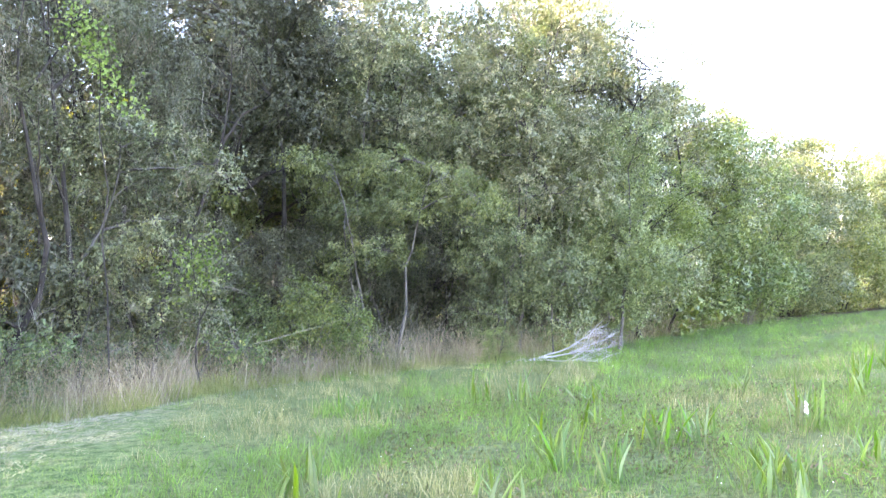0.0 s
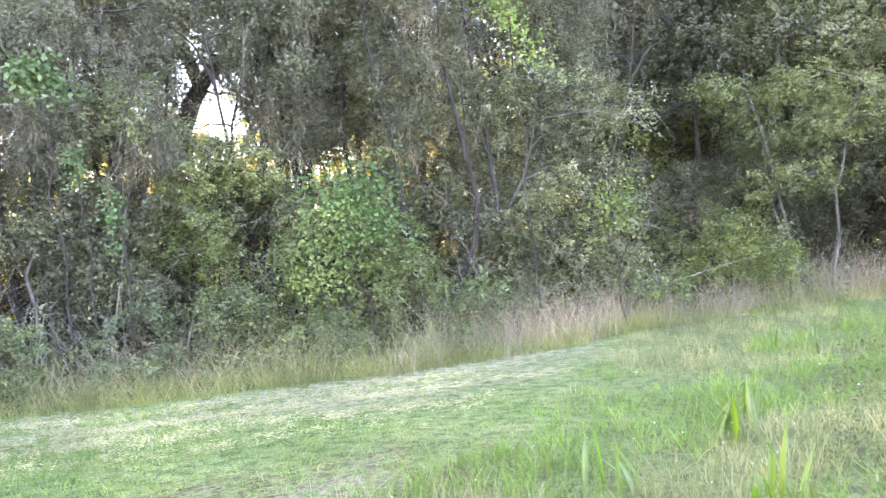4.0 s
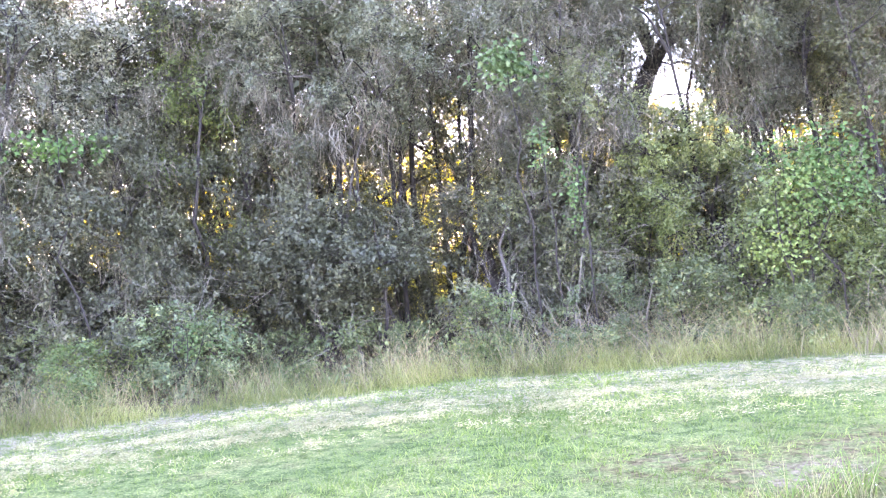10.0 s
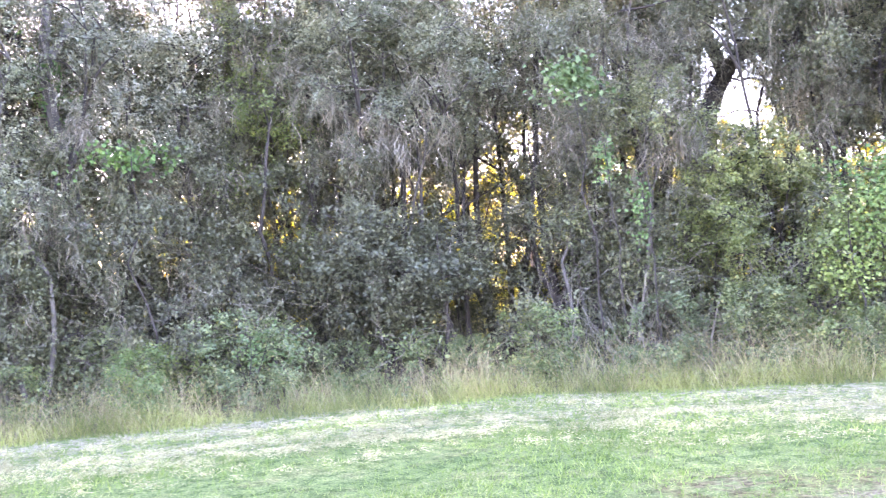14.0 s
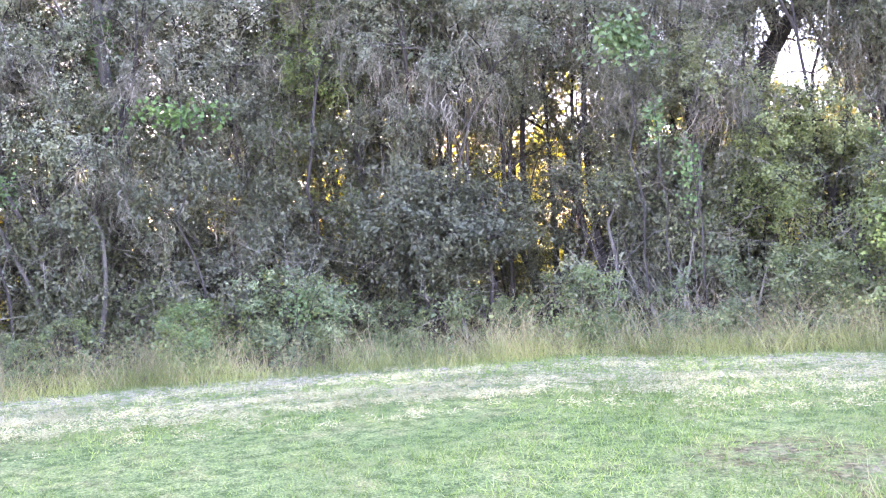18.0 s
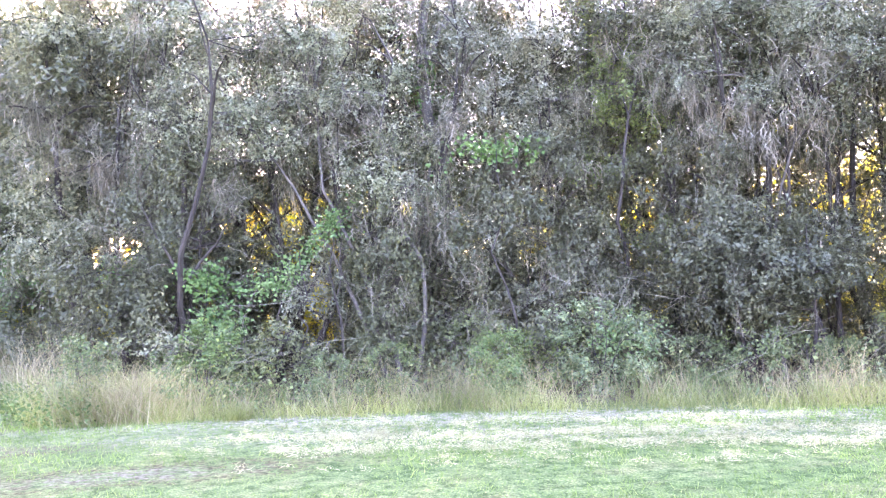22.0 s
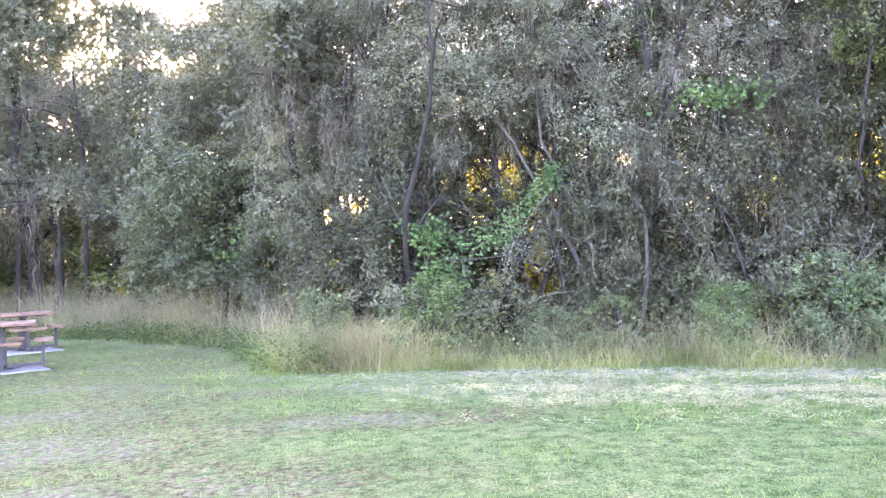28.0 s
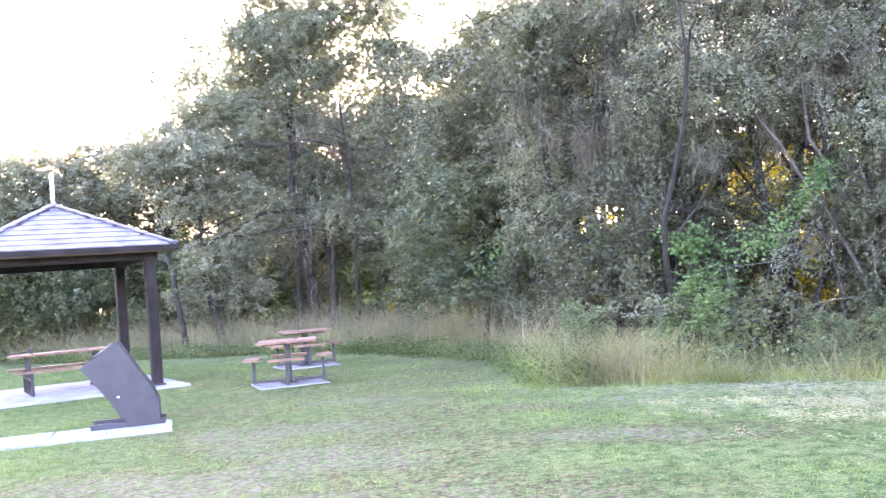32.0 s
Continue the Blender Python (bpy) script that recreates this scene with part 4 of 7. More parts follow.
lobed_tree("untidy_bush", "grey-green bush with bare pale twigs", "shrub", LEAF_SHRUB, 21, [(-2.4, 2, 2.4, 1.7), (-4.7, 0.2, 2.4, 1.5), (-1.9, -1.4, 1.7, 1.5), (-7.1, 1.2, 2.5, 1.9), (-6.3, -1.9, 2.5, 1.3), (-4.1, 2.9, 2, 1.4)],
           [(-2.9, -3.1, 1.9, 0.025), (-6.3, -7.1, 1.2, 0.025)], [], full=1.12, leaf=0.065, bark=PALE_BARK, bare=0.6)
lobed_tree("leafy_tree", "mid-green tree with pale leaf tips", "tree", LEAF_SHRUB, 23.5, [(-9.8, 3.1, 2.7, 1.9), (-9.1, 0.1, 2.4, 1.7), (-12.1, 1.3, 2.5, 1.7), (-10.9, 5.7, 2.7, 2), (-11.6, 8.7, 2.2, 1.4), (-10, -1.6, 2.4, 1.4)],
           [(-10.2, -10.9, 5.7, 0.043)], [], full=1.12, leaf=0.075, bark=PALE_BARK, bare=0.3)
lobed_tree("twiggy_oak", "grey-green oak full of bare pale twigs", "tree", LEAF_GREY, 16.6, [(27.9, 10.9, 2.2, 1.5), (24.4, 11.1, 2.5, 1.5), (26, 8.6, 2.5, 1.5), (22.6, 8.4, 2.4, 1.5), (19.8, 9.5, 2.5, 1.5), (16.4, 9.1, 2.5, 1.9), (21.4, 6.1, 2.9, 1.4), (18, 6.6, 2.2, 1.5), (27.8, 6.4, 2.2, 1.3), (24.3, 4.9, 2.2, 1.4), (20, 3.4, 2.7, 1.5), (15.5, 4.6, 1.9, 1.5), (26.6, 2.7, 2, 1.5), (23.6, 1.5, 2.2, 1.5), (13.6, 7.4, 1.9, 1.5), (28.7, 8.8, 1.5, 1.9)],
           [(24.6, 24, 8.2, 0.043), (22.6, 19.2, 8.4, 0.037), (26, 27.4, 8.5, 0.031)], [], full=1.06, leaf=0.06, bark=PALE_BARK, bare=1)
lobed_tree("twiggy_bush", "low grey-green bush with yellowing leaves and bare twigs", "shrub", LEAF_GREY, 16, [(20.6, 1.1, 2.2, 1.7), (18, 3.2, 1.7, 1.4), (16.6, -0.3, 2, 1.5), (14.5, 1.2, 1.7, 1.5), (22.1, -0.8, 2, 1.7), (19.5, -1.8, 2, 1.5), (14.4, -1.5, 1.9, 1.4)],
           [(20.6, 20.3, 0.4, 0.019), (17.6, 16.6, -0.3, 0.019)], [], full=1.01, leaf=0.06, bark=PALE_BARK, bare=1)
lobed_tree("fresh_green_bush", "fresh green bush overgrown with broad leaves", "shrub", LEAF_OLIVE, 14.4, [(32.1, 2.3, 2, 1.6), (33.8, 0.6, 1.7, 1.5), (29.9, 3.5, 2, 1.2), (30, 0.6, 2.4, 1.7), (31.4, 4.3, 1.7, 0.9), (27.6, 1, 1.9, 1.9), (33.1, -1.5, 2.4, 1.4), (29.1, -2.2, 2.5, 1.6), (26.8, -1.4, 1.7, 1.4)],
           [(31.4, 31.4, 2.1, 0.022), (30.1, 29.2, 0.5, 0.019)], [], full=1.18, leaf=0.065, bark=BARK, bare=0.5)
lobed_tree("young_oak", "young fresh-green oak between mossy trunks", "tree", LEAF_YOUNG, 15.4, [(39.5, 5.1, 1.6, 1.3), (40.3, 3.2, 1.5, 1.4), (38.6, 2.4, 1.8, 1.4), (40.2, 0.8, 1.9, 1.5), (38.1, 0.5, 1.5, 1.3), (37.5, 6.5, 1.2, 1.2), (41.1, 1.6, 1.4, 1.4)],
           [(40, 39.2, 4.1, 0.025)], [], full=1.12, leaf=0.055, bark=BARK, bare=0.4)
lobed_tree("bramble_thicket", "low tangle of yellow-green brambles and bare stems", "shrub", LEAF_THICKET, 14.7, [(24.7, -3.3, 1.9, 1.3), (22.3, -2.9, 1.9, 1.4)],
           [(25, 24.7, -3.3, 0.009)], [], full=0.84, leaf=0.062, bark=PALE_BARK, bare=1)
lobed_tree("bramble_thicket", "low tangle of yellow-green brambles and bare stems", "shrub", LEAF_THICKET, 14.7, [(31.3, -4.4, 2.4, 1.2), (33.3, -4, 2, 1.2)],
           [(31.4, 31.3, -4.4, 0.009)], [], full=0.84, leaf=0.062, bark=PALE_BARK, bare=1)
lobed_tree("bramble_thicket", "low tangle of yellow-green brambles and bare stems", "shrub", LEAF_THICKET, 15.9, [(19.6, -3.1, 1.9, 1.4), (16.9, -2.7, 1.7, 1.2)],
           [(19.9, 19.6, -3.1, 0.009)], [], full=0.84, leaf=0.062, bark=PALE_BARK, bare=1)
lobed_tree("bramble_thicket", "low tangle of yellow-green brambles and bare stems", "shrub", LEAF_THICKET, 14.7, [(28.6, -4.7, 2.2, 1.2), (26.2, -4.6, 1.9, 1.2)],
           [(28.7, 28.6, -4.7, 0.009)], [], full=0.84, leaf=0.062, bark=PALE_BARK, bare=1)
lobed_tree("bramble_thicket", "low tangle of yellow-green brambles and bare stems", "shrub", LEAF_THICKET, 15.9, [(14.2, -2.9, 1.7, 1.1), (12.3, -3.1, 1.7, 0.9)],
           [(14.6, 14.2, -2.9, 0.009)], [], full=0.84, leaf=0.062, bark=PALE_BARK, bare=1)
lobed_tree("bramble_thicket", "low tangle of yellow-green brambles and bare stems", "shrub", LEAF_THICKET, 14.7, [(35.9, -2.9, 1.9, 1.3), (37.8, -2.1, 1.5, 1.2)],
           [(36.1, 35.9, -2.9, 0.009)], [], full=0.84, leaf=0.062, bark=PALE_BARK, bare=1)
lobed_tree("moss_hung_oak", "dark oak crown heavy with grey moss over a bright gap", "tree", LEAF_OAK, 17, [(35.7, 13.7, 1.9, 1.4), (32.5, 12.6, 2.2, 1.4), (33.6, 15, 2.7, 1), (30.6, 10.5, 1.9, 1.7), (29.7, 13.3, 2, 1.7), (40.9, 14.5, 2, 1.4), (38.2, 15.4, 2, 1), (31.6, 7.9, 1.5, 1.4)],
           [(34.1, 32.5, 12.2, 0.074), (36.1, 33.7, 13.6, 0.068), (37.1, 36, 7.5, 0.081)], [(40, 13.6, 1.3, 0.45), (41.4, 11.7, 1.1, 0.4), (33.7, 10.7, 1.5, 0.3), (32.5, 10.6, 0.9, 0.4), (36.1, 11.8, 0.8, 0.3), (31.2, 8.5, 0.9, 0.4), (39.6, 11, 1, 0.35), (38.1, 14.8, 0.9, 0.5), (35.4, 9.5, 0.8, 0.2), (34.3, 7.7, 1.3, 0.35), (30.3, 7.1, 0.7, 0.4)], full=1.12, leaf=0.065, bark=BARK, bare=0.3)
lobed_tree("grey_twig_tree", "grey tree with many bare crossing branches", "tree", LEAF_GREY, 15.6, [(45, 10.3, 2.7, 1.7), (42.5, 10.6, 1.9, 1.5), (46, 8.7, 2.2, 1.4), (48.6, 10.1, 1.7, 1.5), (43, 8.6, 1.7, 1.2), (43.9, 5.4, 1.7, 1.2), (45.5, 1, 2.4, 1.6), (43.1, 2.1, 1.5, 1.7), (46.9, 2.4, 1.7, 1.4), (44.4, 3.5, 1.9, 1.2), (48.1, 5.7, 1.4, 1.2), (43.1, -0.2, 1.7, 1.4)],
           [(47.1, 46.8, 10.3, 0.037), (45.3, 41.6, 9.5, 0.031), (45.6, 43.8, 6.4, 0.031)], [(40.5, 8.1, 0.9, 0.35), (48, 9.7, 0.7, 0.3), (46.7, 8.4, 0.7, 0.4), (42.2, 6.6, 0.6, 0.3)], full=0.78, leaf=0.058, bark=PALE_BARK, bare=1.6)
lobed_tree("dark_holly", "dense rounded dark blue-green evergreen", "tree", LEAF_DARK, 15, [(58.5, 3.4, 3.4, 1.6), (61, 1.9, 2.7, 1.8), (55.2, 2.6, 3.1, 1.8), (58.1, 0.6, 3.6, 1.8), (62.9, -0.1, 2.7, 1.6), (55.2, 0.4, 2.7, 1.2), (60.3, -1.4, 3.4, 1.3), (57.6, -1.3, 2.5, 1.2), (53.6, 1.4, 1.7, 1.5)],
           [(59.3, 58.6, 2.9, 0.05), (56.6, 55.9, 2, 0.037)], [(59.5, 1.6, 0.6, 0.25)], full=1.51, leaf=0.06, bark=BARK, bare=0.3)
lobed_tree("silver_oak", "silvery grey oak canopy draped with moss and bare twigs", "tree", LEAF_PALE, 15.6, [(61.6, 14.4, 2.9, 1.5), (58.1, 14.9, 2.9, 1.5), (54.8, 14, 2.9, 1.6), (59, 12.7, 2.5, 1.5), (56, 12.1, 2.5, 1.5), (53.1, 11.6, 2, 1.4), (62.1, 11.9, 1.9, 1.4), (57.9, 10.4, 2, 1.2), (54.5, 9.7, 1.9, 1.1), (59.4, 15.9, 2.7, 1), (55.3, 15.7, 2.7, 1)],
           [(60.6, 58.6, 13.6, 0.05), (57.2, 54.5, 14, 0.037)], [(59.2, 11, 1.5, 0.4), (57.3, 9.9, 1, 0.5), (61.2, 10.8, 1.3, 0.45), (62.7, 12.6, 1.2, 0.4), (58.7, 8.7, 1, 0.45), (54.9, 9.4, 0.8, 0.5), (60.1, 8.8, 1, 0.4), (55.6, 12.4, 0.7, 0.4), (62.1, 8.3, 0.8, 0.35)], full=1.06, leaf=0.055, bark=PALE_BARK, bare=1.5)
lobed_tree("grey_branchy_tree", "grey-green tree with pale bare boughs and moss", "tree", LEAF_GREY, 15.4, [(44.2, 10, 2.7, 1.4), (46.6, 10.2, 2, 1.2), (42.2, 10.4, 1.9, 1.3), (45.8, 7.7, 2.4, 1.2), (42.7, 8.3, 1.7, 1.2), (44.8, 4.3, 2.7, 1.6), (44.3, 1.7, 2.5, 1.5), (46.8, 1.1, 1.9, 1.5), (43.2, -0.4, 2.5, 1.5), (45.9, -0.8, 2.2, 1.3), (48, 5.7, 1.5, 1.2), (48, 2.9, 1.4, 1.4)],
           [(47.1, 46.4, 8.6, 0.037), (45.7, 43, 8.8, 0.037), (49.1, 46, 5.1, 0.025)], [(46.7, 9.3, 0.7, 0.4), (41.8, 7.4, 0.9, 0.3), (42.9, 12.8, 0.8, 0.45), (47.8, 8, 0.6, 0.4), (41.1, 7.9, 0.8, 0.25)], full=0.9, leaf=0.058, bark=PALE_BARK, bare=1.6)
lobed_tree("dark_oak", "dark small-leaved oak with long moss", "tree", LEAF_OAK, 16.2, [(49, 13.5, 2.5, 1.5), (45.3, 13.1, 2.2, 1.5), (47.2, 14.6, 2.7, 1.2), (42.2, 13.6, 2.4, 1.4), (50.9, 11.4, 1.4, 1.5), (40.3, 12.1, 1.5, 1.5), (49, 9.5, 1.7, 1.2)],
           [(50.8, 48.3, 13.4, 0.068), (52.8, 50.2, 11.6, 0.074)], [(46.2, 13.8, 1, 0.5), (42.6, 13.1, 1, 0.4), (50.2, 11.6, 0.8, 0.4), (43.8, 13.9, 0.9, 0.5), (40.9, 13.5, 1, 0.4)], full=0.95, leaf=0.06, bark=BARK, bare=0.4)
lobed_tree("blue_grey_oak", "blue-grey oak with dense small leaves", "tree", LEAF_OAK, 15.6, [(71.5, 14.7, 2.2, 1.8), (73.3, 11.1, 3.1, 1.6), (70.4, 11.8, 1.9, 1.7), (73.4, 6.7, 3.2, 1.6), (70.4, 9.4, 2, 1.4), (75.7, 3.6, 1.7, 1.7), (73.8, 3.2, 1.9, 1.7), (72.8, 0.5, 2.4, 1.5), (75.2, -0.5, 2.4, 1.4), (76.8, 0.9, 1.2, 1.7), (75.3, 8.6, 1.7, 1.4), (74.8, 14.7, 1.7, 1.7)],
           [(76.8, 75.2, 10.5, 0.062), (71.8, 70.5, 11.9, 0.056), (75, 73.3, 11.1, 0.05)], [(76.5, 4.9, 1.1, 0.3), (75, 12.9, 0.9, 0.4), (70, 7.4, 1.1, 0.35), (75.7, 10.5, 1, 0.3), (70.7, 2.6, 0.7, 0.3)], full=1.12, leaf=0.06, bark=BARK, bare=0.5)
lobed_tree("green_oak", "lighter mid-green oak among grey ones", "tree", LEAF_SHRUB, 15.9, [(66, 11.6, 2.2, 1.8), (64.6, 9.9, 1.9, 1.4), (66.6, 9.7, 1.5, 1.4), (65.4, 7.3, 2.4, 1.4), (64.3, 2.7, 1.9, 1.4), (66.9, 13.7, 1.7, 1.4), (68.1, 7, 1.2, 1.2)],
           [(65.2, 64.5, 11.4, 0.05), (63.2, 65.6, 6.8, 0.043), (68.1, 66.1, 11.4, 0.043)], [(64.3, 13.6, 1, 0.4), (67.7, 11.5, 0.7, 0.4)], full=0.9, leaf=0.058, bark=BARK, bare=0.5)
lobed_tree("brown_twig_bush", "brownish sparse bush of thin twigs", "shrub", LEAF_PALE, 15, [(69.6, 2.8, 1.9, 1.4), (68.3, 1.4, 1.7, 1.4), (66.8, -0.4, 1.7, 1.2), (71.3, -0.6, 1.9, 1.2)],
           [(69.6, 69.4, 2.8, 0.019), (68.1, 67.1, 0.3, 0.015)], [], full=0.56, leaf=0.05, bark=PALE_BARK, bare=1.8)
lobed_tree("bramble_thicket", "low tangle of green brambles and weeds", "shrub", LEAF_THICKET, 14.3, [(58.5, -3.6, 2.4, 1.2), (56.1, -3.8, 1.9, 1.2)],
           [(58.6, 58.5, -3.6, 0.009)], [], full=0.9, leaf=0.065, bark=PALE_BARK, bare=0.9)
lobed_tree("bramble_thicket", "low tangle of green brambles and weeds", "shrub", LEAF_OLIVE, 14.3, [(71.5, -3.5, 2.2, 1.2), (73.1, -3.9, 1.7, 1)],
           [(71.5, 71.5, -3.5, 0.009)], [], full=0.9, leaf=0.065, bark=PALE_BARK, bare=0.9)
lobed_tree("bramble_thicket", "low tangle of green brambles and weeds", "shrub", LEAF_SHRUB, 14.3, [(67.4, -3, 2, 1.2), (65.4, -2.2, 1.5, 1)],
           [(67.4, 67.4, -3, 0.009)], [], full=0.9, leaf=0.065, bark=PALE_BARK, bare=0.9)
lobed_tree("bramble_thicket", "low tangle of green brambles and weeds", "shrub", LEAF_SHRUB, 14.3, [(76.2, -3.2, 2, 1.2), (74.4, -2.2, 1.7, 1.2)],
           [(76.2, 76.2, -3.2, 0.009)], [], full=0.9, leaf=0.065, bark=PALE_BARK, bare=0.9)
lobed_tree("bramble_thicket", "low tangle of green brambles and weeds", "shrub", LEAF_THICKET, 14.3, [(33.3, -4.1, 2.4, 1.5), (31.2, -4.9, 2, 1.4)],
           [(33.5, 33.3, -4.1, 0.009)], [], full=0.9, leaf=0.065, bark=PALE_BARK, bare=0.9)
lobed_tree("bramble_thicket", "low tangle of green brambles and weeds", "shrub", LEAF_GREY, 14.3, [(50.1, -2, 1.7, 1.2), (51.3, -3.2, 1.5, 1)],
           [(50.5, 50.1, -2, 0.009)], [], full=0.9, leaf=0.065, bark=PALE_BARK, bare=0.9)
lobed_tree("pale_spreading_oak", "pale grey-green oak with wide bare-tipped boughs", "tree", LEAF_PALE, 15.2, [(90.2, 12.8, 2.9, 1.4), (92.2, 10.8, 2.2, 1.5), (88.7, 10.9, 2.5, 1.5), (85.3, 12.2, 2.5, 1.5), (83.2, 14.7, 1.9, 1.2), (91, 9.1, 2.5, 1.2), (87.1, 9.2, 2.5, 1.2), (83.7, 10, 1.9, 1.2), (79.8, 13.1, 1.8, 1.5), (79.3, 9.7, 2.1, 1.5), (77.3, 9, 1.5, 1.5), (80.9, 7.2, 2.1, 1.2), (78.7, 6.3, 1.9, 1.2), (82.3, 12.1, 1.7, 1.2), (85.9, 15.1, 2, 1)],
           [(79.1, 83.4, 10.5, 0.05), (79.8, 88, 9.9, 0.043), (79.1, 79.2, 11.7, 0.043)], [(77.4, 4.6, 0.75, 0.45), (79.1, 5, 0.6, 0.35), (83.4, 9.2, 0.8, 0.5), (81.3, 10.8, 0.9, 0.4), (76.2, 10.3, 0.8, 0.35), (88.8, 7.2, 0.7, 0.3)], full=1.18, leaf=0.056, bark=PALE_BARK, bare=1.5)
lobed_tree("big_dark_oak", "broad dark oak draped with long grey moss", "tree", LEAF_OAK, 18, [(99.1, 14, 2.5, 1.8), (96.4, 15.1, 2.9, 1.5), (93.3, 15.5, 2.5, 1.5), (90.1, 15.6, 2.2, 1.2), (87.2, 15.7, 1.9, 1.2), (99.5, 9.6, 2.2, 1.7), (96.6, 8.1, 2.5, 1.7), (99.3, 6.5, 2.2, 1.7), (96.7, 5, 2.5, 1.5), (99.4, 3.5, 2.2, 1.7), (98, 11.9, 2.7, 1.5), (94.1, 12.7, 2, 1.5)],
           [(94.8, 95, 13, 0.099), (97.8, 98.1, 10.4, 0.074), (89.1, 89.2, 13.8, 0.087)], [(94.8, 9.5, 1.9, 0.25), (99.2, 10.4, 1.1, 0.6), (95.6, 10.8, 1, 0.6), (100.1, 8.8, 0.9, 0.5), (93.4, 12.1, 0.9, 0.6), (97.8, 8.8, 0.8, 0.5), (90.5, 13.4, 0.8, 0.6), (87.9, 13.8, 0.9, 0.5)], full=1.23, leaf=0.07, bark=BARK, bare=0.3)
lobed_tree("dusky_holly", "low dusky dark-leaved evergreen", "tree", LEAF_DARK, 15.9, [(93.7, 1.9, 2.5, 1.5), (91.2, 2.8, 2.5, 1.4), (88.3, 3.1, 2, 1.2), (95.3, -0.1, 2.5, 1.5), (92.2, -0.3, 2.5, 1.5), (89, 0.1, 2.2, 1.5), (86.7, 1.5, 1.7, 1.4), (97.4, 1.6, 2, 1.5), (98, -1, 2, 1.2), (94.3, 4.4, 1.7, 1.2)],
           [(92.3, 92.1, 3, 0.043), (88.2, 83.6, 4.6, 0.062)], [(95.8, 3.4, 0.6, 0.3)], full=1.4, leaf=0.06, bark=BARK, bare=0.3)
lobed_tree("mossy_holly", "tangled dark bush under hanging moss", "tree", LEAF_DARK, 15.3, [(79.3, 0.9, 1.8, 2.1), (77, 1.8, 1.4, 2.4), (80.8, -2.1, 2.4, 1.4), (77.7, -1.7, 2.1, 1.5), (82.4, -0, 1.5, 1.4), (75, -2, 1.7, 1.5)],
           [(79.5, 78.9, 2.6, 0.037), (77.1, 77.1, 4.2, 0.05), (75.1, 74.9, 2.8, 0.037)], [(79.6, 1.2, 0.7, 0.25), (74.8, 1.7, 0.8, 0.25)], full=1.12, leaf=0.055, bark=BARK, bare=0.9)
lobed_tree("light_bush", "light grey-green bush beside climbing leaves", "shrub", LEAF_PALE, 15, [(82.6, 2.7, 1.8, 1.4), (83.5, 0.9, 1.7, 1.2), (85.1, -0.2, 1.7, 1.2), (80.9, 3, 1.2, 1.2)],
           [(82.5, 82.6, 2.7, 0.022)], [], full=1.01, leaf=0.055, bark=PALE_BARK, bare=0.9)
lobed_tree("bramble_thicket", "low tangle of green brambles and weeds", "shrub", LEAF_SHRUB, 15, [(86.5, -2.5, 2, 1.4), (84.5, -3.6, 2, 1.2)],
           [(86.5, 86.5, -2.5, 0.009)], [], full=0.9, leaf=0.065, bark=PALE_BARK, bare=0.9)
lobed_tree("bramble_thicket", "low tangle of green brambles and weeds", "shrub", LEAF_GREY, 15, [(81.2, -4.1, 2, 1.2), (79.2, -4.9, 1.9, 0.9)],
           [(81.2, 81.2, -4.1, 0.009)], [], full=0.9, leaf=0.065, bark=PALE_BARK, bare=0.9)
lobed_tree("bramble_thicket", "low tangle of green brambles and weeds", "shrub", LEAF_OLIVE, 15, [(72.7, -4.1, 2, 1.4), (71, -4.9, 1.9, 1.2)],
           [(72.7, 72.7, -4.1, 0.009)], [], full=0.9, leaf=0.065, bark=PALE_BARK, bare=0.9)
lobed_tree("bramble_thicket", "low tangle of green brambles and weeds", "shrub", LEAF_SHRUB, 15, [(90.4, -3.3, 1.7, 1.2), (88.5, -3.1, 1.7, 1.2)],
           [(90.4, 90.4, -3.3, 0.009)], [], full=0.9, leaf=0.065, bark=PALE_BARK, bare=0.9)
lobed_tree("bramble_thicket", "low tangle of green brambles and weeds", "shrub", LEAF_SHRUB, 15, [(75.8, -4.7, 1.9, 1.2), (74.1, -5.1, 1.5, 1)],
           [(75.7, 75.8, -4.7, 0.009)], [], full=0.9, leaf=0.065, bark=PALE_BARK, bare=0.9)
lobed_tree("bramble_thicket", "low tangle of green brambles and weeds", "shrub", LEAF_GREY, 15, [(94.5, -2.1, 1.9, 1), (92.6, -2.5, 1.7, 1)],
           [(94.5, 94.5, -2.1, 0.009)], [], full=0.9, leaf=0.065, bark=PALE_BARK, bare=0.9)
lobed_tree("dark_green_oak", "rounded dark green oak reaching to the ground", "tree", LEAF_BAY, 20.2, [(105.4, 5.6, 2.5, 2), (102.8, 5.5, 2.5, 1.9), (106.5, 3.5, 2.2, 1.5), (102.9, 3, 2.5, 1.5), (105.6, 1.2, 2.9, 1.2), (102.3, 0.7, 2.5, 1.5), (107.4, -0.2, 1.5, 1.2), (100.1, 1.8, 1.9, 1.9), (99.6, 4.8, 1.7, 1.7), (104.4, -0.3, 2.4, 1.2), (101.1, -1.2, 2, 1.2), (98.6, -0.3, 1.5, 1.5)],
           [(103.2, 102.8, 4.7, 0.074), (100.6, 100.1, 3.5, 0.056)], [], full=1.29, leaf=0.075, bark=BARK, bare=0.3)
